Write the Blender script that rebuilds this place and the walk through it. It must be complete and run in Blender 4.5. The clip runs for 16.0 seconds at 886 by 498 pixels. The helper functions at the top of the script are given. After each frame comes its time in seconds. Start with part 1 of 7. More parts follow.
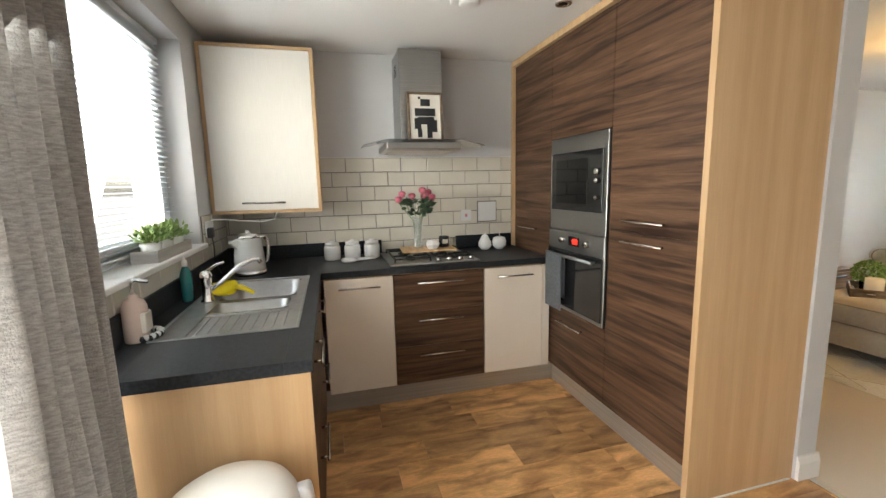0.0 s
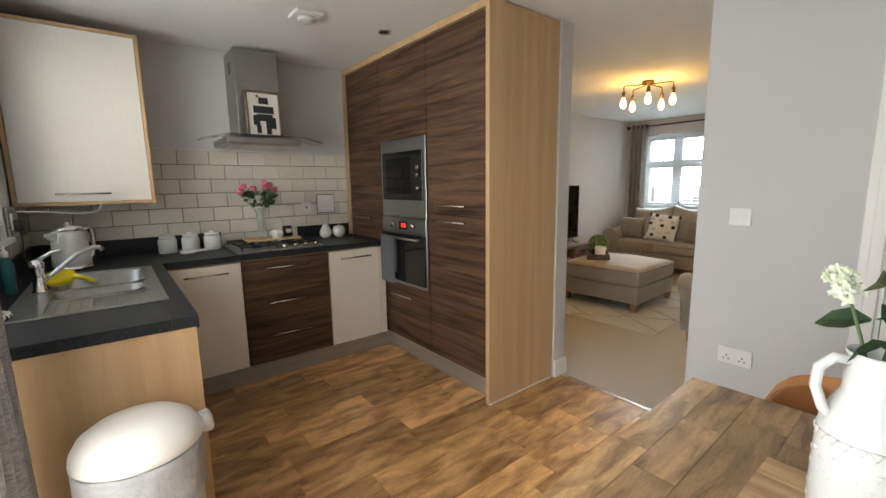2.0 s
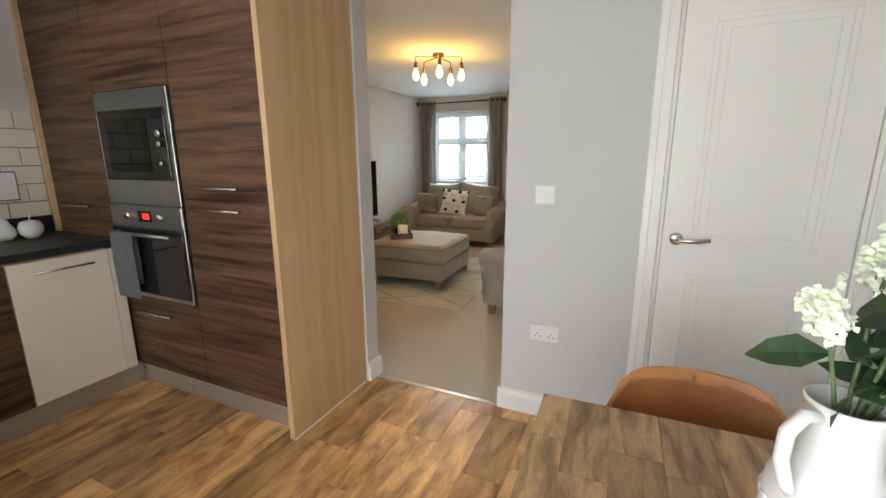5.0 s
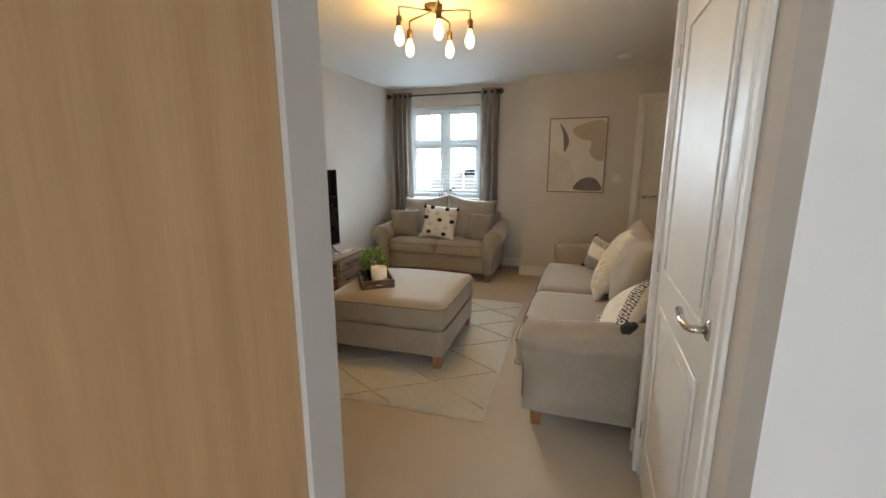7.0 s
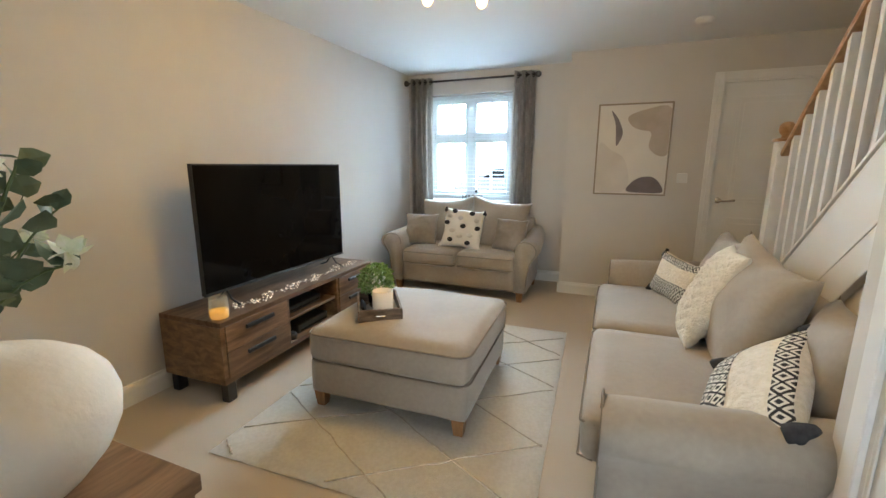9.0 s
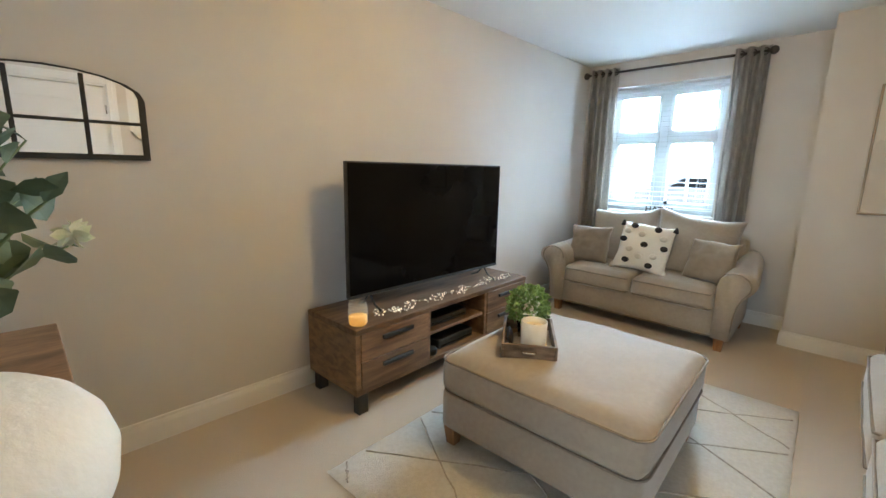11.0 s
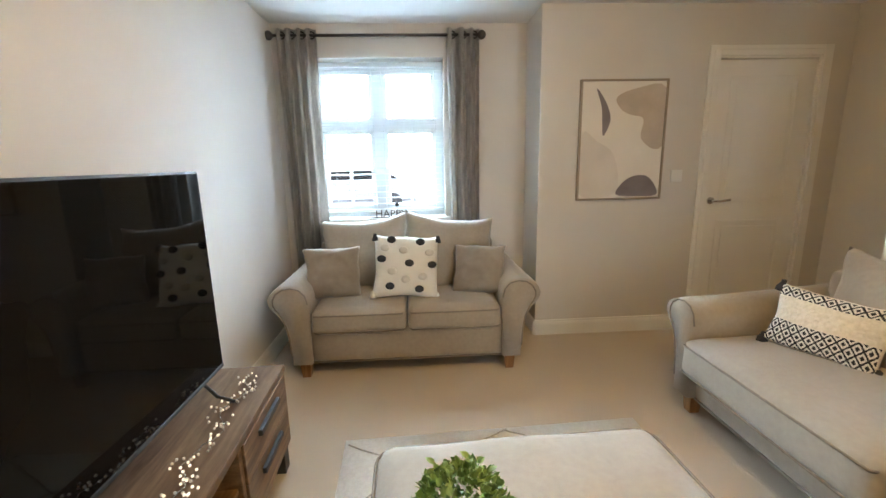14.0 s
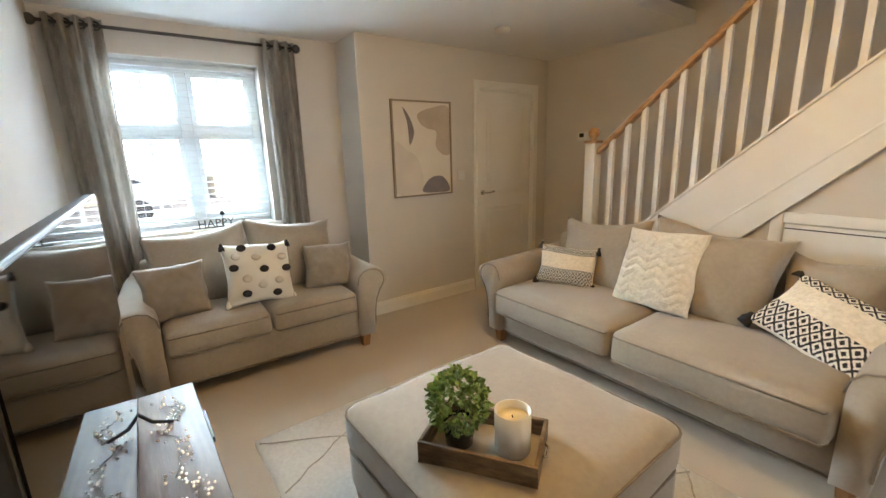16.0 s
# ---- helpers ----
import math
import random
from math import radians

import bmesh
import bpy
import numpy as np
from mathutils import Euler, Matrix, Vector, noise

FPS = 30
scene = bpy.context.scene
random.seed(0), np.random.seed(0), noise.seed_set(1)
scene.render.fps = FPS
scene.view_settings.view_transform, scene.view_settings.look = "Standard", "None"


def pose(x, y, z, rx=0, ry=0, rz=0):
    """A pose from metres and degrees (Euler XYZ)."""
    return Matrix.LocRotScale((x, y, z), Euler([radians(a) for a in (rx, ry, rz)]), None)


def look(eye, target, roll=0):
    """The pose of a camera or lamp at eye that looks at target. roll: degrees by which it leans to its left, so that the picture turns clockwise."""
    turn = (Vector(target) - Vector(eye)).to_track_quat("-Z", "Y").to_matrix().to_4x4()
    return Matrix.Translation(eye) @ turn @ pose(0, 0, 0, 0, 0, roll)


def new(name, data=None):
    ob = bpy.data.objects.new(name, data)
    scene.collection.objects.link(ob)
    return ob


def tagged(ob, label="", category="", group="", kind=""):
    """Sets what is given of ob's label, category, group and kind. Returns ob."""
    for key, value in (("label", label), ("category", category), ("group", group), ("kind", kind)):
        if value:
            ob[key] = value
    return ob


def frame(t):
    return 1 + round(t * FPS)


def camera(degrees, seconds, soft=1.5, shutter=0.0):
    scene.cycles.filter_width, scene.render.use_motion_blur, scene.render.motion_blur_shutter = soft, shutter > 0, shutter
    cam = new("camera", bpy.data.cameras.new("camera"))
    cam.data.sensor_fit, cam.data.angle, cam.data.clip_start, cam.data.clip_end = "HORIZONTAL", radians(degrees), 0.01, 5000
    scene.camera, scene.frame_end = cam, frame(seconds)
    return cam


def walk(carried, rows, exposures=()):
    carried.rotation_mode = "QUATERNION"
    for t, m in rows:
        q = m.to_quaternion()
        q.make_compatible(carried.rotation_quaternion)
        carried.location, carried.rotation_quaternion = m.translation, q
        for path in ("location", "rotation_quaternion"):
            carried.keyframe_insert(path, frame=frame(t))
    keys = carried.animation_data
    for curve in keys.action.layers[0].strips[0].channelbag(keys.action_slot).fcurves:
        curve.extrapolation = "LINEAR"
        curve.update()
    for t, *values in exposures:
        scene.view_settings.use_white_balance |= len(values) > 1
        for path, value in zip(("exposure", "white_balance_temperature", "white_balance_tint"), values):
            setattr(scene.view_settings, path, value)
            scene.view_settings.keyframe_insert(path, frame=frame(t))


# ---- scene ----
cam = camera(93.3, 16.0)
PATH = [
    (0, (0.077, 0.163, 1.415), (0.587, 2.074, 1.116), -1.3),
    (0.5, (-0.011, 0.026, 1.434), (0.697, 1.872, 1.132), -1.0),
    (1, (-0.071, -0.088, 1.418), (0.797, 1.691, 1.129), -1.0),
    (1.5, (-0.148, -0.18, 1.378), (0.891, 1.505, 1.089), -0.9),
    (2, (-0.196, -0.245, 1.356), (1.024, 1.309, 1.051), -0.9),
    (2.5, (-0.214, -0.321, 1.336), (1.174, 1.081, 1.009), -0.9),
    (3, (-0.206, -0.374, 1.319), (1.334, 0.852, 0.962), -0.8),
    (3.5, (-0.169, -0.397, 1.309), (1.483, 0.662, 0.922), -0.6),
    (4, (-0.131, -0.317, 1.327), (1.59, 0.614, 0.914), -0.4),
    (4.2, (-0.089, -0.244, 1.328), (1.649, 0.652, 0.909), -0.4),
    (4.7, (0.034, -0.07, 1.341), (1.811, 0.752, 0.916), -0.3),
    (5.2, (0.264, 0.188, 1.365), (2.049, 0.992, 0.936), -0.2),
    (5.75, (0.6, 0.49, 1.39), (2.385, 1.287, 0.96), -0.0),
    (6.3, (0.976, 0.724, 1.399), (2.78, 1.473, 0.972), 0.0),
    (6.5, (1.111, 0.818, 1.366), (2.933, 1.533, 0.953), -0.1),
    (7, (1.461, 0.941, 1.38), (3.313, 1.578, 0.975), -0.1),
    (7.5, (1.758, 0.965, 1.379), (3.632, 1.534, 0.976), -0.1),
    (8, (1.978, 1.032, 1.34), (3.862, 1.576, 0.947), -0.2),
    (8.5, (2.101, 1.141, 1.323), (3.971, 1.735, 0.932), -0.2),
    (9, (2.201, 1.218, 1.311), (4.019, 1.952, 0.917), 0.2),
    (9.5, (2.305, 1.266, 1.307), (4.02, 2.215, 0.911), 0.5),
    (9.7, (2.327, 1.29, 1.31), (3.99, 2.327, 0.91), 0.6),
    (10.2, (2.415, 1.339, 1.303), (3.965, 2.574, 0.906), 0.8),
    (10.75, (2.525, 1.397, 1.288), (3.976, 2.774, 0.9), 1.0),
    (11.3, (2.675, 1.471, 1.276), (4.102, 2.863, 0.897), 1.2),
    (11.8, (2.871, 1.563, 1.276), (4.383, 2.817, 0.899), 1.1),
    (12, (2.974, 1.605, 1.276), (4.547, 2.781, 0.901), 1.0),
    (12.5, (3.195, 1.713, 1.317), (4.916, 2.654, 0.928), 0.1),
    (13, (3.399, 1.934, 1.296), (5.264, 2.544, 0.909), -0.5),
    (13.5, (3.545, 2.211, 1.325), (5.489, 2.456, 0.927), -0.9),
    (14, (3.577, 2.552, 1.324), (5.534, 2.442, 0.923), -1.2),
    (14.5, (3.527, 2.807, 1.305), (5.442, 2.389, 0.905), -1.4),
    (15, (3.462, 3.004, 1.359), (5.295, 2.321, 0.941), -1.6),
    (15.5, (3.397, 3.139, 1.404), (5.122, 2.226, 0.967), -1.7),
    (16, (3.323, 3.21, 1.41), (4.914, 2.083, 0.966), -1.7),
]
walk(cam, [(t, look(eye, target, roll)) for t, eye, target, roll in PATH],
     exposures=[(0.0, 2.90, 7300, 9), (0.6, 2.78, 7300, 9), (1.5, 2.27, 7250, 9), (2.5, 2.27, 7200, 9), (4.2, 2.37, 7100, 9), (6.5, 2.38, 6950, 9), (7.0, 2.38, 6800, 8), (7.5, 2.62, 6500, 7), (9.0, 2.94, 6000, 4), (12.0, 3.06, 5850, 3), (14.0, 3.22, 6250, 6), (16.0, 2.97, 6800, 8)])

# ---- world and lights ----
world = bpy.data.worlds.new("sky")
scene.world = world
world.use_nodes = True
wn = world.node_tree.nodes
sky = wn.new("ShaderNodeTexSky")
sky.sky_type, sky.sun_disc = "NISHITA", False
sky.sun_elevation, sky.sun_rotation = radians(40), radians(200)
sky.dust_density = 4.0
wn["Background"].inputs["Strength"].default_value = 0.15
world.node_tree.links.new(sky.outputs["Color"], wn["Background"].inputs["Color"])


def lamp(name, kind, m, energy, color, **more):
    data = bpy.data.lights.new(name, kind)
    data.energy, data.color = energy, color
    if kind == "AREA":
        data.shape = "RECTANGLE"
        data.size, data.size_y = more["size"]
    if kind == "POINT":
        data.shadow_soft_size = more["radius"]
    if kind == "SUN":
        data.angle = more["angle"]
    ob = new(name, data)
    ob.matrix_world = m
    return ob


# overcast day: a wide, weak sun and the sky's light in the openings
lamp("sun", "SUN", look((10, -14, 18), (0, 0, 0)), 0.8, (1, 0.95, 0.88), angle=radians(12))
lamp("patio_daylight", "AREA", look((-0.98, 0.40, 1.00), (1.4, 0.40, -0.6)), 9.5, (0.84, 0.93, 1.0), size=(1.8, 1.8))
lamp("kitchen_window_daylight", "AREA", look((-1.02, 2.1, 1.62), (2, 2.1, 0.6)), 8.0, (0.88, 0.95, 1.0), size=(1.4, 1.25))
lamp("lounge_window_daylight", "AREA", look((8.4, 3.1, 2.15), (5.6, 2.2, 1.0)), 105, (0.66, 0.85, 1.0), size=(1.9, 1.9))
lamp("pendant_glow", "POINT", pose(4.20, 1.945, 2.12), 3.6, (1.0, 0.60, 0.15), radius=0.12)
# added fill lamp inside the closed hall, which has no window of its own
lamp("hall_fill_lamp", "AREA", look((7.9, -0.1, 1.8), (6.9, 0.0, 1.3)), 1.8, (0.95, 0.97, 1.0), size=(0.6, 1.2))


# ---- materials ----
def material(name, color, rough=0.5, metal=0.0, second=None, scale=4.0, stretch=(1, 1, 1), sharp=(0.35, 0.65), bump=0.0, bump_scale=60.0,
             bump_stretch=(1, 1, 1), coat=0.0, vary=0.0, glass=False, emit=None, sheen=0.0, detail=4.0, distort=0.0, fine=0.0, spec=0.5):
    """Principled surface: two colours mixed by stretched noise, fine grain, relief and a shift from piece to piece."""
    m = bpy.data.materials.new(name)
    m.use_nodes = True
    n, l = m.node_tree.nodes, m.node_tree.links
    b = n["Principled BSDF"]
    b.inputs["Base Color"].default_value = (*color, 1)
    b.inputs["Roughness"].default_value, b.inputs["Metallic"].default_value = rough, metal
    b.inputs["Coat Weight"].default_value, b.inputs["Sheen Weight"].default_value = coat, sheen
    b.inputs["Specular IOR Level"].default_value = spec
    if glass:
        b.inputs["Transmission Weight"].default_value, b.inputs["IOR"].default_value = 1.0, 1.45
    if emit:
        b.inputs["Emission Color"].default_value, b.inputs["Emission Strength"].default_value = (*color, 1), emit
    tc = n.new("ShaderNodeTexCoord")
    at = tc.outputs["Object"]
    info = n.new("ShaderNodeObjectInfo")
    if vary:
        add = n.new("ShaderNodeVectorMath")
        mul = n.new("ShaderNodeMath")
        mul.operation, mul.inputs[1].default_value = "MULTIPLY", 37.0
        l.new(info.outputs["Random"], mul.inputs[0])
        l.new(at, add.inputs[0])
        l.new(mul.outputs[0], add.inputs[1])
        at = add.outputs[0]
    last = None
    if second:
        mp = n.new("ShaderNodeMapping")
        mp.inputs["Scale"].default_value = stretch
        l.new(at, mp.inputs["Vector"])
        no = n.new("ShaderNodeTexNoise")
        no.inputs["Scale"].default_value, no.inputs["Detail"].default_value, no.inputs["Distortion"].default_value = scale, detail, distort
        l.new(mp.outputs[0], no.inputs["Vector"])
        r = n.new("ShaderNodeValToRGB")
        r.color_ramp.elements[0].position, r.color_ramp.elements[1].position = sharp
        r.color_ramp.elements[0].color, r.color_ramp.elements[1].color = (*color, 1), (*second, 1)
        l.new(no.outputs["Fac"], r.inputs["Fac"])
        last = r.outputs["Color"]
    if fine and last:
        no2 = n.new("ShaderNodeTexNoise")
        no2.inputs["Scale"].default_value, no2.inputs["Detail"].default_value = scale * 9, 2
        l.new(mp.outputs[0], no2.inputs["Vector"])
        hs = n.new("ShaderNodeHueSaturation")
        mr = n.new("ShaderNodeMapRange")
        mr.inputs["From Min"].default_value, mr.inputs["From Max"].default_value = 0.3, 0.7
        mr.inputs["To Min"].default_value, mr.inputs["To Max"].default_value = 1 - fine, 1 + fine
        l.new(no2.outputs["Fac"], mr.inputs["Value"])
        l.new(mr.outputs[0], hs.inputs["Value"])
        l.new(last, hs.inputs["Color"])
        last = hs.outputs["Color"]
    if vary and last:
        hs = n.new("ShaderNodeHueSaturation")
        mr = n.new("ShaderNodeMapRange")
        mr.inputs["To Min"].default_value, mr.inputs["To Max"].default_value = 1 - vary, 1 + vary
        l.new(info.outputs["Random"], mr.inputs["Value"])
        l.new(mr.outputs[0], hs.inputs["Value"])
        l.new(last, hs.inputs["Color"])
        last = hs.outputs["Color"]
    if last:
        l.new(last, b.inputs["Base Color"])
    if bump:
        mp2 = n.new("ShaderNodeMapping")
        mp2.inputs["Scale"].default_value = bump_stretch
        l.new(tc.outputs["Object"], mp2.inputs["Vector"])
        nb = n.new("ShaderNodeTexNoise")
        nb.inputs["Scale"].default_value, nb.inputs["Detail"].default_value = bump_scale, 3
        l.new(mp2.outputs[0], nb.inputs["Vector"])
        bp = n.new("ShaderNodeBump")
        bp.inputs["Strength"].default_value, bp.inputs["Distance"].default_value = bump, 0.01
        l.new(nb.outputs["Fac"], bp.inputs["Height"])
        l.new(bp.outputs[0], b.inputs["Normal"])
    return m


M = {}
M["wall"] = material("wall paint", (0.60, 0.57, 0.535), 0.85, second=(0.63, 0.60, 0.56), scale=1.3, bump=0.05, bump_scale=180)
M["wall_k"] = material("kitchen wall paint", (0.53, 0.53, 0.533), 0.85, second=(0.555, 0.555, 0.558), scale=1.3, bump=0.05, bump_scale=180)
M["ceiling"] = material("ceiling paint", (0.78, 0.78, 0.77), 0.9, second=(0.80, 0.80, 0.79), scale=1.0, bump=0.04, bump_scale=150)
M["white"] = material("white woodwork paint", (0.76, 0.75, 0.725), 0.48, second=(0.80, 0.79, 0.77), scale=3, bump=0.02, bump_scale=90, bump_stretch=(1, 1, 0.2))
M["white_plastic"] = material("white plastic", (0.70, 0.70, 0.69), 0.35)
M["pale_oak"] = material("pale oak veneer", (0.49, 0.315, 0.165), 0.45, second=(0.555, 0.37, 0.205), scale=4, stretch=(5, 5, 0.22), bump=0.03, bump_scale=40, bump_stretch=(6, 6, 0.3), fine=0.035)
M["walnut"] = material("dark zebrano veneer", (0.034, 0.015, 0.008), 0.50, spec=0.25, second=(0.150, 0.082, 0.047), scale=2.6, stretch=(0.55, 0.55, 11.0), sharp=(0.33, 0.70), distort=0.7, detail=6, bump=0.04, bump_scale=12, bump_stretch=(1, 1, 12), fine=0.14)
M["cream"] = material("cream door laminate", (0.78, 0.70, 0.605), 0.28, second=(0.80, 0.72, 0.625), scale=2)
M["cream_gloss"] = material("pearl cupboard door", (0.70, 0.675, 0.62), 0.25, second=(0.74, 0.71, 0.66), scale=30, stretch=(8, 8, 0.3))
M["worktop"] = material("slate worktop laminate", (0.012, 0.014, 0.018), 0.40, spec=0.22, second=(0.026, 0.030, 0.036), scale=90, bump=0.06, bump_scale=260)
M["plinth"] = material("brushed plinth", (0.42, 0.39, 0.36), 0.38, 0.7, second=(0.5, 0.47, 0.43), scale=8, stretch=(0.2, 0.2, 20))
M["steel"] = material("brushed steel", (0.33, 0.33, 0.325), 0.36, 1.0, second=(0.39, 0.39, 0.385), scale=10, stretch=(0.3, 20, 20), fine=0.04)
M["sink_steel"] = material("satin sink steel", (0.42, 0.43, 0.44), 0.30, 1.0, second=(0.48, 0.49, 0.50), scale=20)
M["chrome"] = material("chrome", (0.75, 0.75, 0.75), 0.1, 1.0)
M["satin"] = material("satin nickel", (0.62, 0.60, 0.57), 0.25, 1.0)
M["black_glass"] = material("black glass", (0.010, 0.010, 0.011), 0.07, second=(0.014, 0.014, 0.015), scale=3, spec=0.3)
M["black"] = material("black plastic", (0.018, 0.018, 0.02), 0.45, second=(0.025, 0.025, 0.027), scale=20)
M["iron"] = material("black cast iron", (0.012, 0.012, 0.012), 0.55)
M["screen"] = material("dark television screen", (0.004, 0.004, 0.005), 0.03, spec=0.12, second=(0.007, 0.007, 0.008), scale=2)
M["tile"] = material("cream glazed tile", (0.62, 0.585, 0.50), 0.16, second=(0.66, 0.62, 0.545), scale=6, bump=0.05, bump_scale=9, vary=0.05)
M["grout"] = material("dark grout", (0.13, 0.12, 0.11), 0.9, second=(0.17, 0.16, 0.15), scale=40)
M["plank"] = material("oak plank floor", (0.25, 0.108, 0.036), 0.36, second=(0.74, 0.42, 0.18), scale=3.0, stretch=(1.5, 4.6, 1), sharp=(0.30, 0.64), distort=0.55, detail=9, bump=0.05, bump_scale=18, bump_stretch=(1, 14, 1), vary=0.32, fine=0.10)
M["floor_joint"] = material("floor joint", (0.07, 0.04, 0.02), 0.8)
M["table_wood"] = material("rustic table board", (0.12, 0.058, 0.025), 0.40, second=(0.50, 0.30, 0.145), scale=3.0, stretch=(1.7, 8.0, 1), sharp=(0.27, 0.56), distort=0.75, detail=9, bump=0.05, bump_scale=20, bump_stretch=(1, 10, 1), vary=0.34, fine=0.14)
M["board_wood"] = material("oak chopping board", (0.42, 0.25, 0.12), 0.5, second=(0.60, 0.41, 0.22), scale=5, stretch=(6, 0.8, 1), fine=0.1, vary=0.12)
M["tv_wood"] = material("rustic brown wood", (0.105, 0.057, 0.029), 0.55, second=(0.29, 0.175, 0.095), scale=3.4, stretch=(0.9, 4, 8.0), sharp=(0.3, 0.7), distort=0.6, detail=6, bump=0.08, bump_scale=20, bump_stretch=(1, 6, 10), vary=0.12, fine=0.14)
M["tv_top"] = material("rustic brown top", (0.085, 0.05, 0.03), 0.34, spec=0.15, second=(0.20, 0.13, 0.08), scale=3.4, stretch=(0.9, 9, 4.0), sharp=(0.3, 0.7), distort=0.6, detail=6, bump=0.05, bump_scale=20, bump_stretch=(1, 10, 4), fine=0.12)
M["tray_wood"] = material("grey brown tray wood", (0.10, 0.068, 0.042), 0.7, second=(0.24, 0.17, 0.11), scale=6, stretch=(2, 2, 9), fine=0.15, bump=0.1, bump_scale=40)
M["oak_rail"] = material("oak handrail", (0.30, 0.155, 0.06), 0.35, second=(0.46, 0.27, 0.12), scale=4, stretch=(1, 9, 9), fine=0.08)
M["leg_wood"] = material("oak sofa leg", (0.22, 0.10, 0.035), 0.4, second=(0.36, 0.19, 0.08), scale=6, stretch=(8, 8, 1))
M["carpet"] = material("beige twist carpet", (0.52, 0.43, 0.33), 0.95, second=(0.63, 0.535, 0.425), scale=220, bump=0.6, bump_scale=320, sheen=0.3, detail=2)
M["rug"] = material("cream pile rug", (0.84, 0.81, 0.75), 0.95, second=(0.92, 0.895, 0.84), scale=60, bump=0.35, bump_scale=190, sheen=0.3)
M["rug_line"] = material("brown rug line", (0.46, 0.405, 0.345), 0.95, second=(0.64, 0.58, 0.51), scale=60, bump=0.5, bump_scale=190)
M["sofa"] = material("taupe woven upholstery", (0.34, 0.292, 0.238), 0.9, second=(0.365, 0.315, 0.258), scale=5, bump=0.22, bump_scale=420, sheen=0.35, fine=0.05)
M["piping"] = material("taupe piping", (0.22, 0.185, 0.15), 0.9, second=(0.26, 0.22, 0.18), scale=60)
M["taupe_cushion"] = material("taupe scatter cushion", (0.245, 0.205, 0.165), 0.9, second=(0.30, 0.255, 0.21), scale=9, bump=0.25, bump_scale=380, sheen=0.3)
M["cream_knit"] = material("cream knit wool", (0.72, 0.67, 0.58), 0.95, second=(0.82, 0.77, 0.68), scale=40, bump=0.9, bump_scale=110, sheen=0.4)
M["cream_fleece"] = material("cream fleece", (0.72, 0.65, 0.53), 0.95, second=(0.84, 0.77, 0.66), scale=45, bump=1.0, bump_scale=70, sheen=0.5)
M["white_cotton"] = material("white cotton", (0.74, 0.71, 0.65), 0.9, second=(0.78, 0.75, 0.69), scale=9, bump=0.2, bump_scale=300)
M["felt_black"] = material("black felt", (0.02, 0.02, 0.025), 0.95, second=(0.035, 0.035, 0.04), scale=60)
M["felt_grey"] = material("grey beige felt", (0.60, 0.56, 0.50), 0.95, second=(0.66, 0.62, 0.56), scale=60)
M["curtain"] = material("grey linen curtain", (0.37, 0.345, 0.315), 0.9, second=(0.47, 0.44, 0.405), scale=55, stretch=(1, 1, 0.25), bump=0.3, bump_scale=260, sheen=0.25, fine=0.16)
M["curtain_k"] = material("pale grey slub curtain", (0.31, 0.29, 0.275), 0.9, second=(0.48, 0.46, 0.435), scale=34, stretch=(1.6, 1.6, 6), bump=0.4, bump_scale=240, sheen=0.25, fine=0.2)
M["pole"] = material("pewter pole", (0.10, 0.09, 0.085), 0.35, 0.9)
M["upvc"] = material("white window frame", (0.66, 0.70, 0.73), 0.3)
M["slat"] = material("white blind slat", (0.64, 0.67, 0.70), 0.5)
M["glass"] = material("window glass", (1, 1, 1), 0.0, glass=True)
M["thin_glass"] = material("clear jar glass", (0.96, 0.98, 0.97), 0.02, glass=True)
M["ceramic"] = material("white glazed ceramic", (0.68, 0.675, 0.66), 0.22, second=(0.72, 0.715, 0.70), scale=7, bump=0.05, bump_scale=30)
M["matt_ceramic"] = material("matt cream stoneware", (0.70, 0.64, 0.55), 0.75, second=(0.76, 0.70, 0.61), scale=5, bump=0.12, bump_scale=70)
M["leaf"] = material("fresh green leaf", (0.11, 0.20, 0.04), 0.5, second=(0.30, 0.43, 0.13), scale=40)
M["leaf_dark"] = material("dark green leaf", (0.012, 0.035, 0.014), 0.45, second=(0.035, 0.075, 0.03), scale=20)
M["leaf_euc"] = material("eucalyptus leaf", (0.055, 0.095, 0.055), 0.6, second=(0.13, 0.185, 0.115), scale=16)
M["stem"] = material("green stem", (0.10, 0.15, 0.06), 0.6)
M["blossom"] = material("white blossom", (0.78, 0.84, 0.62), 0.7, second=(0.90, 0.90, 0.80), scale=50)
M["rose"] = material("pink rose petal", (0.50, 0.06, 0.13), 0.6, second=(0.68, 0.22, 0.26), scale=40)
M["wax"] = material("ivory candle wax", (0.78, 0.70, 0.55), 0.5, second=(0.80, 0.73, 0.6), scale=6)
M["wax_yellow"] = material("lit yellow wax", (0.92, 0.45, 0.05), 0.5, emit=0.07)
M["frosted"] = material("white candle glass", (0.80, 0.78, 0.74), 0.2, second=(0.82, 0.80, 0.76), scale=4)
M["blush_glass"] = material("blush soap glass", (0.50, 0.38, 0.33), 0.25, second=(0.56, 0.43, 0.37), scale=9)
M["leather"] = material("tan leather", (0.42, 0.17, 0.055), 0.4, second=(0.50, 0.215, 0.08), scale=8, bump=0.12, bump_scale=140)
M["bulb"] = material("lit filament bulb", (1.0, 0.52, 0.16), 0.2, emit=3.0)
M["bronze"] = material("antique bronze", (0.14, 0.10, 0.065), 0.4, 0.9)
M["frame_bronze"] = material("pale bronze frame", (0.30, 0.245, 0.185), 0.45, 0.4)
M["grey_wash"] = material("grey washed wood", (0.42, 0.40, 0.37), 0.7, second=(0.55, 0.53, 0.50), scale=5, stretch=(1, 0.6, 8))
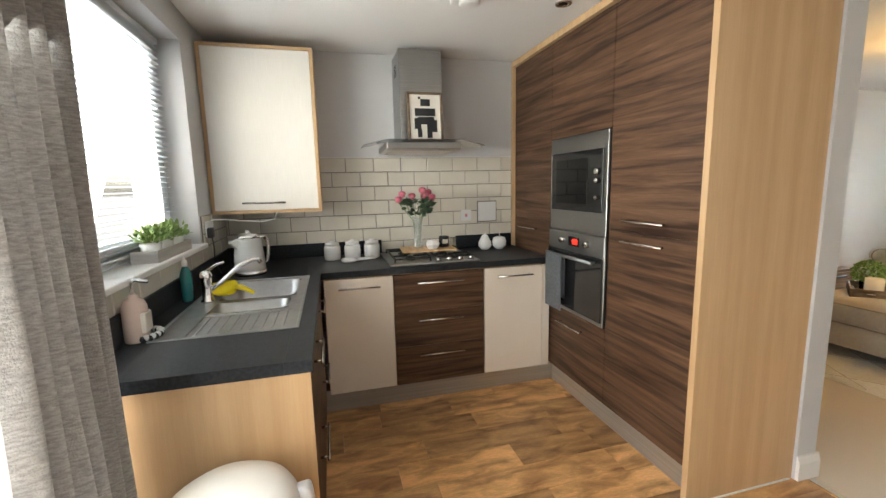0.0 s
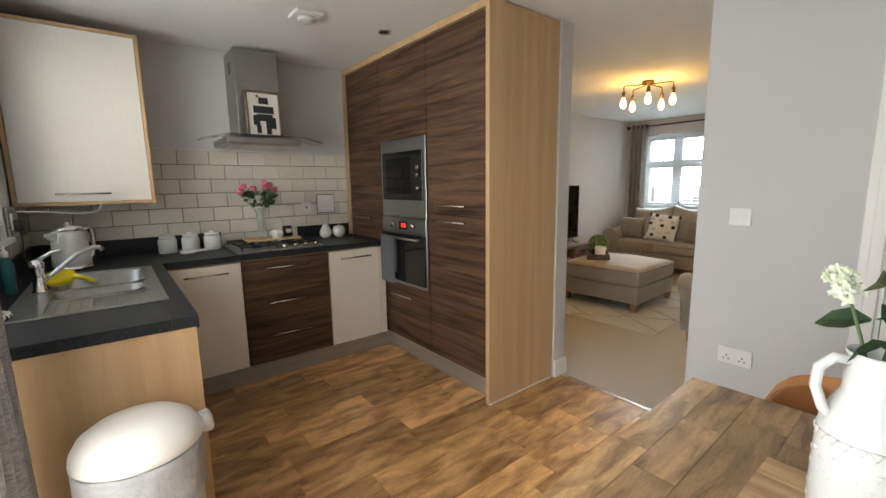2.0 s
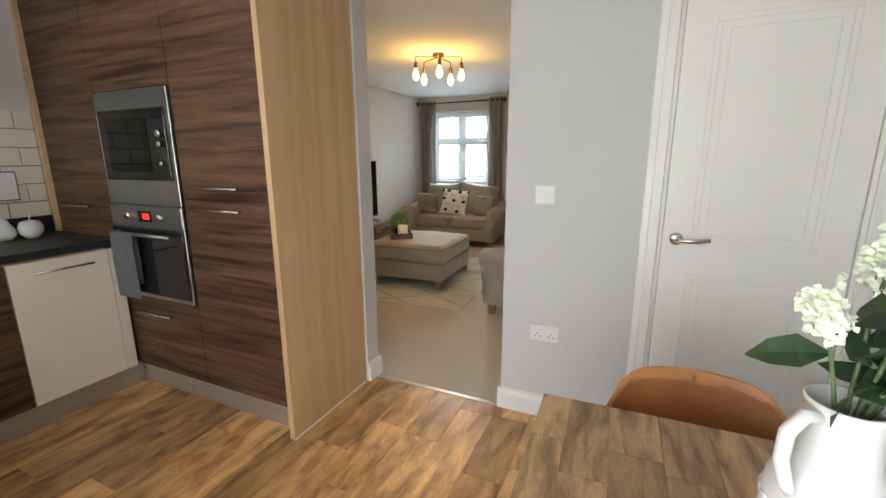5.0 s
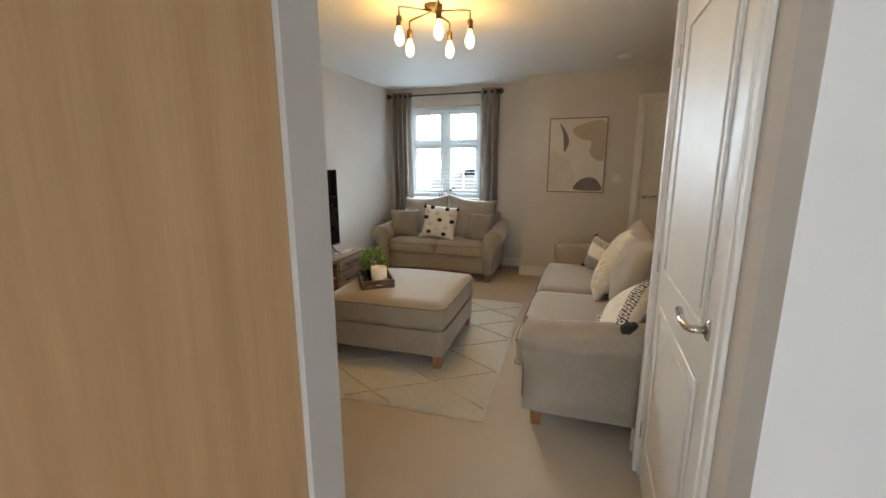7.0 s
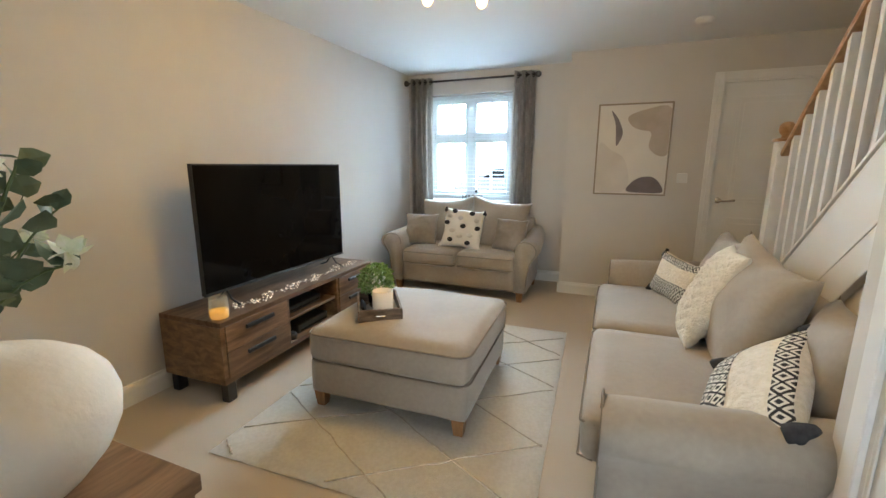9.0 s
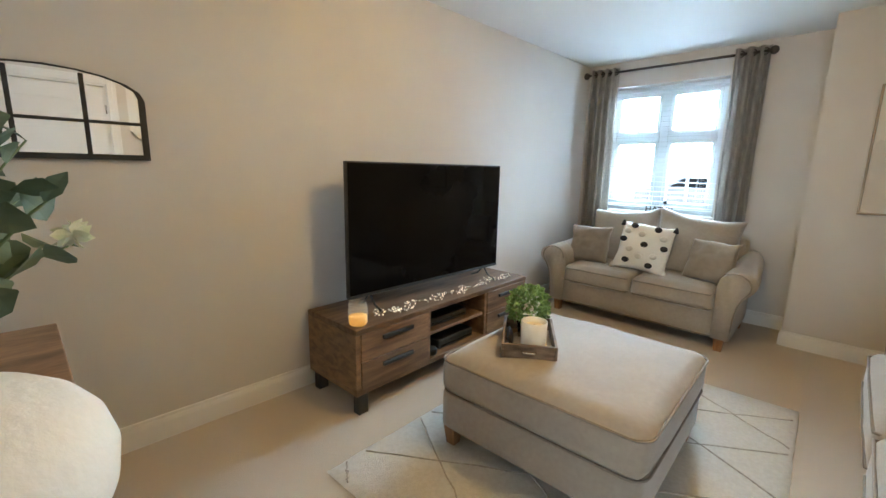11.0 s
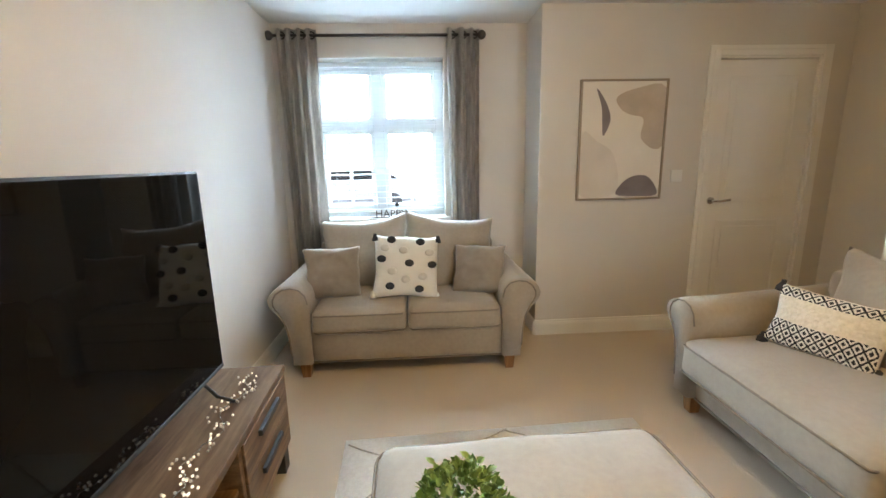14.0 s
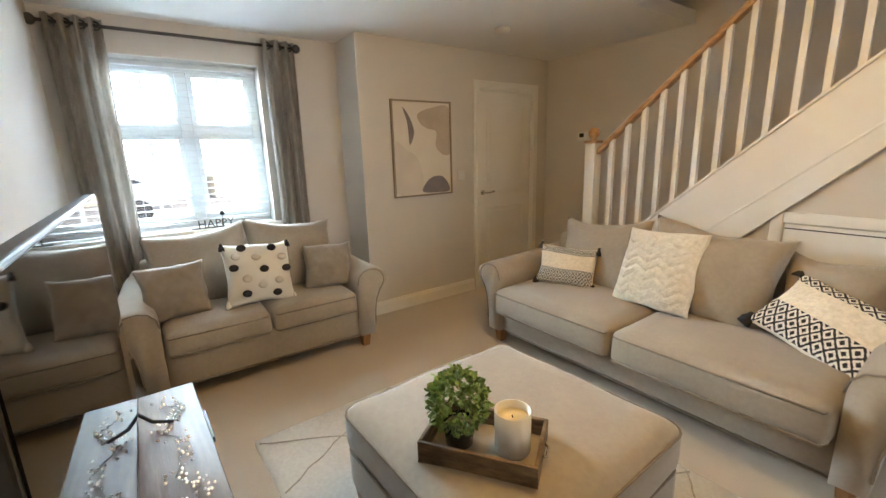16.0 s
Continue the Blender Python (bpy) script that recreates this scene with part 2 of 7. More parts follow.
M["fairy"] = material("lit fairy bulb", (1.0, 0.85, 0.66), 0.3, emit=0.09)
M["pearl"] = material("pale berry bead", (0.66, 0.58, 0.50), 0.35, second=(0.74, 0.66, 0.58), scale=50)
M["red_led"] = material("red clock digits", (1.0, 0.03, 0.02), 0.4, emit=0.4)
M["cloth_grey"] = material("grey tea towel", (0.20, 0.215, 0.235), 0.95, second=(0.26, 0.275, 0.295), scale=60, bump=0.4, bump_scale=200)
M["rubber_yellow"] = material("yellow rubber", (0.80, 0.62, 0.0), 0.4, second=(0.86, 0.70, 0.02), scale=15)
M["bin_white"] = material("cream bin enamel", (0.82, 0.81, 0.78), 0.28, second=(0.84, 0.83, 0.80), scale=3)
M["bag"] = material("white bin bag", (0.78, 0.79, 0.8), 0.4, second=(0.70, 0.72, 0.74), scale=30, bump=0.5, bump_scale=40)
M["soap_green"] = material("teal soap bottle", (0.02, 0.16, 0.17), 0.15, second=(0.03, 0.2, 0.2), scale=9)
M["dark_cloth"] = material("charcoal knit", (0.014, 0.016, 0.02), 0.95, second=(0.028, 0.03, 0.035), scale=50, bump=0.4, bump_scale=160)
M["paper"] = material("off-white paper", (0.70, 0.66, 0.60), 0.8, second=(0.73, 0.69, 0.63), scale=4)
M["art_grey"] = material("mauve grey paint", (0.175, 0.15, 0.16), 0.8, second=(0.22, 0.19, 0.2), scale=7)
M["art_tan"] = material("sand paint", (0.45, 0.375, 0.30), 0.8, second=(0.54, 0.46, 0.385), scale=5)
M["art_pale"] = material("pale wash paint", (0.61, 0.565, 0.51), 0.8, second=(0.67, 0.625, 0.57), scale=5)
M["ink"] = material("black ink", (0.015, 0.015, 0.018), 0.7)
M["brick"] = material("buff brick", (0.55, 0.46, 0.34), 0.9, second=(0.66, 0.57, 0.45), scale=8)
M["roof_tile"] = material("grey roof", (0.30, 0.28, 0.27), 0.9, second=(0.36, 0.34, 0.32), scale=4)
M["tarmac"] = material("tarmac", (0.11, 0.11, 0.112), 0.9, second=(0.15, 0.15, 0.15), scale=12)
M["car_paint"] = material("silver car paint", (0.35, 0.36, 0.38), 0.3, 0.6)
M["jar_clear"] = material("clear jar", (0.92, 0.95, 0.95), 0.05)
M["jar_clear"].node_tree.nodes["Principled BSDF"].inputs["Alpha"].default_value = 0.16
M["pane_grey"] = material("far window pane", (0.34, 0.36, 0.39), 0.2, second=(0.42, 0.44, 0.47), scale=3)
M["mirror"] = material("mirror glass", (0.85, 0.85, 0.85), 0.02, 1.0)


# ---- building helpers ----
def part(name, bm, mat, parent=None, label="", smooth=False, kind=""):
    me = bpy.data.meshes.new(name)
    bmesh.ops.recalc_face_normals(bm, faces=bm.faces)
    bm.to_mesh(me)
    bm.free()
    me.materials.append(M[mat])
    if smooth:
        for p in me.polygons:
            p.use_smooth = True
    ob = new(name, me)
    ob.parent = parent
    return tagged(ob, label, kind=kind)


def thing(name, x, y, z, rz=0.0, label="", category="", group=""):
    ob = new(name)
    ob.empty_display_size = 0.05
    ob.matrix_basis = pose(x, y, z, 0, 0, rz)
    return tagged(ob, label, category, group)


def B():
    return bmesh.new()


def box(bm, x0, y0, z0, x1, y1, z1, r=0.0, seg=2, m=None):
    v = bmesh.ops.create_cube(bm, size=1.0)["verts"]
    for q in v:
        q.co = Vector(((x0 + x1) / 2 + q.co.x * (x1 - x0), (y0 + y1) / 2 + q.co.y * (y1 - y0), (z0 + z1) / 2 + q.co.z * (z1 - z0)))
    if r:
        e = list({k for q in v for k in q.link_edges})
        out = bmesh.ops.bevel(bm, geom=e, offset=r, segments=seg, profile=0.5, affect="EDGES")
        v = list({q for fc in out["faces"] for q in fc.verts} | {q for q in v if q.is_valid})
    if m:
        for q in v:
            q.co = m @ q.co
    return bm


def lathe(bm, profile, seg=32, centre=(0, 0, 0), squash=(1, 1)):
    """Turns (radius, height) pairs about z."""
    rings = []
    for r, z in profile:
        if r < 1e-5:
            rings.append([bm.verts.new((centre[0], centre[1], centre[2] + z))])
        else:
            rings.append([bm.verts.new((centre[0] + squash[0] * r * math.cos(2 * math.pi * k / seg), centre[1] + squash[1] * r * math.sin(2 * math.pi * k / seg), centre[2] + z)) for k in range(seg)])
    for a, b in zip(rings, rings[1:]):
        for k in range(seg):
            k2 = (k + 1) % seg
            if len(a) == 1 and len(b) == 1:
                continue
            if len(a) == 1:
                bm.faces.new((a[0], b[k], b[k2]))
            elif len(b) == 1:
                bm.faces.new((a[k], a[k2], b[0]))
            else:
                bm.faces.new((a[k], a[k2], b[k2], b[k]))
    return bm


def tube(bm, points, r, seg=8, taper=1.0):
    """A round bar along points, closed at both ends."""
    pts = [Vector(p) for p in points]
    rings = []
    side = None
    for i, p in enumerate(pts):
        d = (pts[min(i + 1, len(pts) - 1)] - pts[max(i - 1, 0)]).normalized()
        if side is None:
            side = d.orthogonal().normalized()
        side = (side - d * side.dot(d)).normalized()
        up = d.cross(side)
        rr = r * (1 + (taper - 1) * i / max(1, len(pts) - 1))
        rings.append([bm.verts.new(p + rr * (math.cos(2 * math.pi * k / seg) * side + math.sin(2 * math.pi * k / seg) * up)) for k in range(seg)])
    for a, b in zip(rings, rings[1:]):
        for k in range(seg):
            bm.faces.new((a[k], a[(k + 1) % seg], b[(k + 1) % seg], b[k]))
    bm.faces.new(rings[0])
    bm.faces.new(rings[-1])
    return bm


def prism(bm, outline, axis, lo, hi, r=0.0, seg=2):
    """An outline of 2D points drawn out along an axis."""
    def put(a, b, c):
        return {"x": (c, a, b), "y": (a, c, b), "z": (a, b, c)}[axis]
    v0 = [bm.verts.new(put(a, b, lo)) for a, b in outline]
    v1 = [bm.verts.new(put(a, b, hi)) for a, b in outline]
    f0, f1 = bm.faces.new(v0), bm.faces.new(v1)
    n = len(outline)
    for k in range(n):
        bm.faces.new((v0[k], v0[(k + 1) % n], v1[(k + 1) % n], v1[k]))
    if r:
        bmesh.ops.bevel(bm, geom=list(set(f0.edges) | set(f1.edges)), offset=r, segments=seg, profile=0.5, affect="EDGES")
    return bm


def soft(bm, sx, sy, sz, r, n=8, puff=(0, 0, 0), centre=(0, 0, 0), rough=0.0, m=None, scale=4.0):
    """A padded block: rounded edges, bulging faces, slight unevenness."""
    made = {}
    half, inner = Vector((sx / 2, sy / 2, sz / 2)), Vector((sx / 2 - r, sy / 2 - r, sz / 2 - r))

    def vert(i, j, k):
        if (i, j, k) in made:
            return made[i, j, k]
        u = Vector((2 * i / n - 1, 2 * j / n - 1, 2 * k / n - 1))
        u = Vector(math.copysign(1 - (1 - abs(c)) ** 1.6, c) for c in u)
        p = Vector(u[a] * half[a] for a in range(3))
        q = Vector(max(-inner[a], min(inner[a], p[a])) for a in range(3))
        d = p - q
        if d.length > 1e-9:
            p = q + d.normalized() * r
        g = [1 - u[a] ** 2 for a in range(3)]
        p.x += puff[0] * u.x * g[1] * g[2]
        p.y += puff[1] * u.y * g[0] * g[2]
        p.z += puff[2] * u.z * (g[0] * g[1]) ** 0.6
        if rough:
            p += rough * noise.noise_vector(p * scale + Vector(centre) * 3)
        p += Vector(centre)
        made[i, j, k] = bm.verts.new(m @ p if m else p)
        return made[i, j, k]

    for a in range(n):
        for b in range(n):
            for s in (0, n):
                bm.faces.new([vert(s, *c) for c in ((a, b), (a + 1, b), (a + 1, b + 1), (a, b + 1))])
                bm.faces.new([vert(c[0], s, c[1]) for c in ((a, b), (a + 1, b), (a + 1, b + 1), (a, b + 1))])
                bm.faces.new([vert(*c, s) for c in ((a, b), (a + 1, b), (a + 1, b + 1), (a, b + 1))])
    return bm


def pillow_point(w, h, t, u, v, s, seed):
    """A point of a cushion's face; u and v from -1 to 1, s the side."""
    x = w / 2 * u * (1 - 0.07 * (1 - v * v))
    z = h / 2 * v * (1 - 0.07 * (1 - u * u))
    y = s * t / 2 * ((1 - u * u) * (1 - v * v)) ** 0.42
    return Vector((x, y, z)) + 0.012 * noise.noise_vector(Vector((x * 6 + seed, z * 6, s + seed)))


def pillow(bm, w, h, t, n=16, seed=0, m=None, wave=0.0):
    """A scatter cushion standing in xz with pinched corners, thickness along y."""
    def at(i, j, s):
        u, v = 2 * i / n - 1, 2 * j / n - 1
        p = pillow_point(w, h, t, u, v, s, seed)
        if wave:
            p.y += s * wave * (abs(math.sin(v * 13 + 2.6 * abs(((u * 3.2 + 0.3) % 2) - 1))) ** 0.6 * (0.8 + 0.5 * noise.noise(Vector((u * 22, v * 22, seed)))) + 0.25 * noise.noise(Vector((u * 60, v * 60, 2)))) * (1 - u ** 8) * (1 - v ** 8)
        return m @ p if m else p
    grid = {}
    for s in (-1, 1):
        for i in range(n + 1):
            for j in range(n + 1):
                rim = i in (0, n) or j in (0, n)
                if rim and s == 1:
                    grid[i, j, 1] = grid[i, j, -1]
                else:
                    grid[i, j, s] = bm.verts.new(at(i, j, s))
        for i in range(n):
            for j in range(n):
                bm.faces.new((grid[i, j, s], grid[i + 1, j, s], grid[i + 1, j + 1, s], grid[i, j + 1, s]))
    return bm


def leaf(bm, p, d, size, width=0.5, bend=0.25, roll=0.0):
    """One pointed leaf from p along d."""
    d = Vector(d).normalized()
    side = d.orthogonal().normalized()
    side = Matrix.Rotation(roll, 3, d) @ side
    up = side.cross(d)
    p = Vector(p)
    rows = []
    for s, wd in ((0.0, 0.12), (0.35, 1.0), (0.7, 0.8), (1.0, 0.06)):
        c = p + d * size * s - up * bend * size * s * s
        k = side * size * width * 0.5 * wd
        rows.append((bm.verts.new(c - k + up * 0.06 * size * wd), bm.verts.new(c), bm.verts.new(c + k + up * 0.06 * size * wd)))
    for a, b in zip(rows, rows[1:]):
        bm.faces.new((a[0], a[1], b[1], b[0]))
        bm.faces.new((a[1], a[2], b[2], b[1]))


def structure(name, boxes, mat, label="", r=0.0):
    bm = B()
    for b in boxes:
        box(bm, *b, r=r)
    return part(name, bm, mat, None, label, kind="structure")


# ---- shell ----
H = 2.36
GROUND = -0.15
structure("wall_west", [(-0.93, -0.805, 0, -0.63, -0.55, H), (-0.93, -0.55, 2.08, -0.63, 1.34, H), (-0.93, 1.34, 0, -0.63, 1.5, H), (-0.93, 1.5, 0, -0.63, 2.76, 1.10),
                        (-0.93, 1.5, 2.20, -0.63, 2.76, H), (-0.93, 2.76, 0, -0.63, 3.35, H)], "wall_k", "pale grey painted kitchen wall with window and patio opening")
structure("wall_north_kitchen", [(-0.93, 3.35, 0, 2.185, 3.76, H)], "wall_k", "pale grey painted wall behind the hob")
structure("wall_divider", [(2.185, 1.472, 0, 2.242, 3.76, H), (2.1238, 1.472, 0, 2.185, 1.5162, H)], "wall_k", "short dividing wall with painted end")
structure("wall_south_kitchen", [(-0.93, -0.955, 0, 2.30, -0.805, H)], "wall_k", "pale grey painted wall beside the dining table")
structure("wall_cupboard_front", [(2.20, -0.035, 0, 2.30, 0.65, H), (2.20, -0.735, 2.03, 2.30, -0.035, H), (2.20, -0.805, 0, 2.30, -0.735, H)], "wall_k", "pale grey wall with white panelled door")
structure("wall_cupboard_side", [(2.30, 0.55, 0, 2.46, 0.65, H), (2.46, 0.55, 1.99, 3.32, 0.65, H), (3.32, 0.55, 0, 3.46, 0.65, H)], "wall", "beige wall with a white panelled door")
structure("wall_cupboard_end", [(3.36, 0.30, 0, 3.46, 0.55, H)], "wall", "beige wall end beside the sofa")
structure("wall_north_lounge", [(2.25, 3.61, 0, 7.0, 3.76, H)], "wall", "beige painted wall behind the television")
structure("wall_east", [(7.0, 1.58, 0, 7.3, 2.33, H), (7.0, 2.33, 0, 7.3, 3.38, 0.88), (7.0, 2.33, 2.12, 7.3, 3.38, H), (7.0, 3.38, 0, 7.3, 3.76, H)], "wall", "beige wall with the lounge window")
structure("wall_bay_side", [(6.7, 1.58, 0, 7.0, 1.68, H)], "wall", "short beige return wall of the window recess")
structure("wall_picture", [(6.6, 0.42, 0, 6.7, 1.68, H), (6.6, -0.36, 2.03, 6.7, 0.42, H), (6.6, -0.58, 0, 6.7, -0.36, H)], "wall", "beige wall with abstract print and hall door")
structure("wall_south_lounge", [(2.30, -0.73, 0, 6.7, -0.58, 3.9)], "wall", "beige wall beside the staircase")
structure("wall_hall", [(8.2, -0.73, 0, 8.3, 1.68, H), (6.7, -0.83, 0, 8.3, -0.73, H), (7.0, 1.48, 0, 8.2, 1.58, H), (6.7, -0.73, H, 8.3, 1.58, H + 0.1)], "wall", "plain hall walls behind the door")
structure("floor_hall", [(6.72, -0.73, -0.1, 8.2, 1.58, -0.002)], "carpet", "beige hall carpet")
structure("wall_stairwell", [(2.05, 0.30, H + 0.1, 6.1, 0.42, 3.9), (2.0, -0.73, 2.46, 2.05, 0.42, 3.9), (5.6, -0.58, H + 0.1, 5.7, 0.30, 3.9), (2.0, -0.73, 3.9, 6.1, 0.42, 4.0)], "wall", "painted walls of the stairwell")
structure("ceiling", [(-0.93, 0.30, H, 7.3, 3.76, H + 0.1), (-0.93, -0.955, H, 2.3, 0.30, H + 0.1), (5.1, -0.73, H, 7.3, 0.30, H + 0.1)], "ceiling", "white painted ceiling")
structure("floor_lounge", [(2.20, -0.58, -0.1, 7.0, 3.61, 0.0)], "carpet", "beige twist pile carpet")
structure("floor_kitchen_base", [(-0.93, -0.805, -0.1, 2.1995, 3.35, -0.004)], "floor_joint", "dark base under the oak planks")
structure("threshold_strip", [(2.185, 0.655, -0.01, 2.215, 1.45, 0.005)], "satin", "thin metal strip between planks and carpet", r=0.002)


def skirting(name, x0, y0, x1, y1, normal):
    """A moulded skirting board along a wall; normal: x or y, sign gives the side."""
    ax, s = normal[1], 1 if normal[0] == "+" else -1
    prof = [(0, 0), (0.016, 0), (0.016, 0.085), (0.012, 0.1), (0.008, 0.105), (0.008, 0.118), (0, 0.12)]
    bm = B()
    if ax == "y":
        prism(bm, [(y0 + s * a, b) for a, b in prof], "x", min(x0, x1), max(x0, x1))
    else:
        prism(bm, [(x0 + s * a, b) for a, b in prof], "y", min(y0, y1), max(y0, y1))
    return part(name, bm, "white", None, "white moulded skirting board", kind="structure")


skirting("baseboard_tv_wall", 2.27, 3.61, 7.0, 3.61, "-y")
skirting("baseboard_picture_wall", 6.6, 0.50, 6.6, 1.68, "-x")
skirting("baseboard_bay", 6.6, 1.68, 7.0, 1.68, "+y")
skirting("baseboard_window", 7.0, 1.7, 7.0, 3.59, "-x")
skirting("baseboard_divider", 2.242, 1.472, 2.242, 3.6, "+x")
skirting("baseboard_divider_end", 2.125, 1.472, 2.258, 1.472, "-y")
skirting("baseboard_stair", 4.27, 0.27, 5.3, 0.27, "+y")
skirting("baseboard_block", 3.46, 0.31, 3.46, 0.666, "+x")
skirting("baseboard_cupboard", 2.20, 0.035, 2.20, 0.666, "-x")
skirting("baseboard_table_wall", -0.6, -0.805, 2.18, -0.805, "+y")


# ---- doors and windows ----
def panel_door(name, w, h, origin, rz, hinge_right, label, tilt=0.0, handle=True, sides=(-1, 1), panel_split=0.455, hz=1.0):
    """A moulded two-panel door leaf in its own xz plane, hinged at x = 0 (or w), with lever handles."""
    d = thing(name, *origin, rz + tilt, label, "door")
    tagged(d, kind="structure")
    bm = B()
    box(bm, 0, -0.02, 0.006, w, 0.02, h, 0.002, 1)
    part("leaf", bm, "white", d)
    st, rail = 0.11, 0.115
    zs = [(0.2, h * panel_split - 0.06), (h * panel_split + 0.065, h - rail)]
    for z0, z1 in zs:
        for s in sides:
            bm = B()
            y = s * 0.02
            x0, x1 = st, w - st
            for a in ((x0, z0, x1, z0 + 0.022), (x0, z1 - 0.022, x1, z1), (x0, z0 + 0.022, x0 + 0.022, z1 - 0.022), (x1 - 0.022, z0 + 0.022, x1, z1 - 0.022)):
                box(bm, a[0], min(y, y + s * 0.008), a[1], a[2], max(y, y + s * 0.005), a[3], 0.002, 1)
            box(bm, x0 + 0.05, min(y, y + s * 0.006), z0 + 0.05, x1 - 0.05, max(y, y + s * 0.004), z1 - 0.05, 0.0035, 2)
            part("moulded_panel", bm, "white", d)
    if handle:
        hx = w - 0.055 if not hinge_right else 0.055
        sgn = -1 if not hinge_right else 1
        for s in sides:
            bm = B()
            lathe(bm, [(0, 0.0), (0.027, 0.0), (0.027, 0.006), (0.022, 0.011), (0, 0.011)], 20)
            for v in bm.verts:
                v.co = Vector((hx + v.co.x, s * (0.02 + v.co.z), hz + v.co.y))
            tube(bm, [(hx, s * 0.03, hz), (hx, s * 0.062, hz), (hx + sgn * 0.012, s * 0.07, hz), (hx + sgn * 0.06, s * 0.072, hz - 0.001), (hx + sgn * 0.12, s * 0.068, hz + 0.008)], 0.0095, 10)
            part("lever_handle", bm, "satin", d, "satin nickel lever handle", True)
        bm = B()
        ex = w if not hinge_right else 0.0
        box(bm, ex - 0.002, -0.011, hz - 0.06, ex + 0.002, 0.011, hz + 0.06)
        part("latch_plate", bm, "satin", d, "satin metal latch plate")
    for z in (0.22, h * 0.5, h - 0.2):
        bm = B()
        ex = 0.0 if not hinge_right else w
        tube(bm, [(ex, -0.024, z - 0.04), (ex, -0.024, z + 0.04)], 0.006, 8)
        part("hinge", bm, "satin", d, "satin metal hinge", True)
    return d


def architrave(name, lo, hi, top, plane, axis, side, w=0.065, depth=0.10):
    """Moulded casing round an opening, with the lining inside it. axis: the way the wall runs."""
    d = new(name)
    tagged(d, "white moulded door casing", "door frame", kind="structure")
    def bar(a0, a1, z0, z1, y0, y1, nm, r=0.003):
        bm = B()
        if axis == "y":
            box(bm, min(y0, y1), a0, z0, max(y0, y1), a1, z1, r, 1)
        else:
            box(bm, a0, min(y0, y1), z0, a1, max(y0, y1), z1, r, 1)
        part(nm, bm, "white", d)
    for s, o in ((1, plane), (-1, plane - side * depth)):
        k = side * s
        for step, (wa, th) in enumerate(((w, 0.012), (w * 0.55, 0.018))):
            e = 0.004 + 0.002 * step
            bar(lo - wa, lo + e, 0, top + wa, o, o + k * th, "casing")
            bar(hi - e, hi + wa, 0, top + wa, o, o + k * th, "casing")
            bar(lo + 0.004, hi - 0.004, top - e, top + wa - 0.001 * step, o, o + k * (th - 0.001), "casing")
    a, b = plane + side * 0.002, plane - side * (depth + 0.002)
    bar(lo, lo + 0.022, 0, top, a, b, "lining", 0.001)
    bar(hi - 0.022, hi, 0, top, a, b, "lining", 0.001)
    bar(lo + 0.022, hi - 0.022, top - 0.022, top, a, b, "lining", 0.001)
    return d


architrave("door_frame_kitchen", -0.735, -0.035, 2.03, 2.20, "y", -1)
panel_door("door_1", 0.652, 1.995, (2.225, -0.711, 0.006), 90, False, "white panelled internal door, closed, beside the dining table", sides=(1,))
PASSAGE = architrave("door_frame_passage", 2.46, 3.32, 1.99, 0.65, "x", 1)
panel_door("door_2", 0.8136, 1.955, (3.2972, 0.625, 0.006), 180, False, "white panelled door with satin lever handle, closed", sides=(-1,), hz=0.985)
bm = B()
box(bm, 3.2862, 0.6465, 0.004, 3.2979, 0.6515, 1.967, 0.001, 1)
part("stop_bead", bm, "white", PASSAGE)
architrave("door_frame_hall", -0.36, 0.42, 2.03, 6.6, "y", -1)
panel_door("door_3", 0.732, 2.000, (6.63, -0.335, 0.006), 90, False, "white panelled hall door standing slightly ajar", tilt=-2.0, sides=(1,))


def window_unit(name, x, y0, y1, z0, z1, side, label, bars=True, d=0.07, single=False):
    """A two-light casement window with top lights, in a wall that runs along y."""
    w = new(name)
    tagged(w, label, "window", kind="structure")
    xa, xb = x - d / 2, x + d / 2
    bm = B()
    f = 0.065
    ym = (y0 + y1) / 2
    zt = z0 + 0.60 * (z1 - z0)
    cross = () if single else ((ym - 0.04, z0 + f, ym + 0.04, z1 - f), (y0 + f, zt - 0.03, ym - 0.04, zt + 0.03), (ym + 0.04, zt - 0.03, y1 - f, zt + 0.03))
    for b in ((y0, z0, y1, z0 + f), (y0, z1 - f, y1, z1), (y0, z0 + f, y0 + f, z1 - f), (y1 - f, z0 + f, y1, z1 - f), *cross):
        box(bm, xa, b[0], b[1], xb, b[2], b[3], 0.006, 2)
    part("window_frame", bm, "upvc", w)
    for a, b in ((y0 + f, y1 - f),) if single else ((y0 + f, ym - 0.04), (ym + 0.04, y1 - f)):
        for c, e in ((z0 + f, z1 - f),) if single else ((z0 + f, zt - 0.03), (zt + 0.03, z1 - f)):
            bm = B()
            s = 0.035
            for q in ((a, c, b, c + s), (a, e - s, b, e), (a, c + s, a + s, e - s), (b - s, c + s, b, e - s)):
                box(bm, xa + 0.008 - side * 0.012, q[0], q[1], xb - 0.008 - side * 0.012, q[2], q[3], 0.005, 2)
            if bars:
                box(bm, x - 0.012, (a + b) / 2 - 0.011, c + s, x + 0.012, (a + b) / 2 + 0.011, e - s)
            part("sash", bm, "upvc", w)
            bm = B()
            box(bm, x - 0.003, a + s - 0.004, c + s - 0.004, x + 0.003, b - s + 0.004, e - s + 0.004)
            pane = part("pane", bm, "glass", w)
            pane.visible_shadow = False
    return w


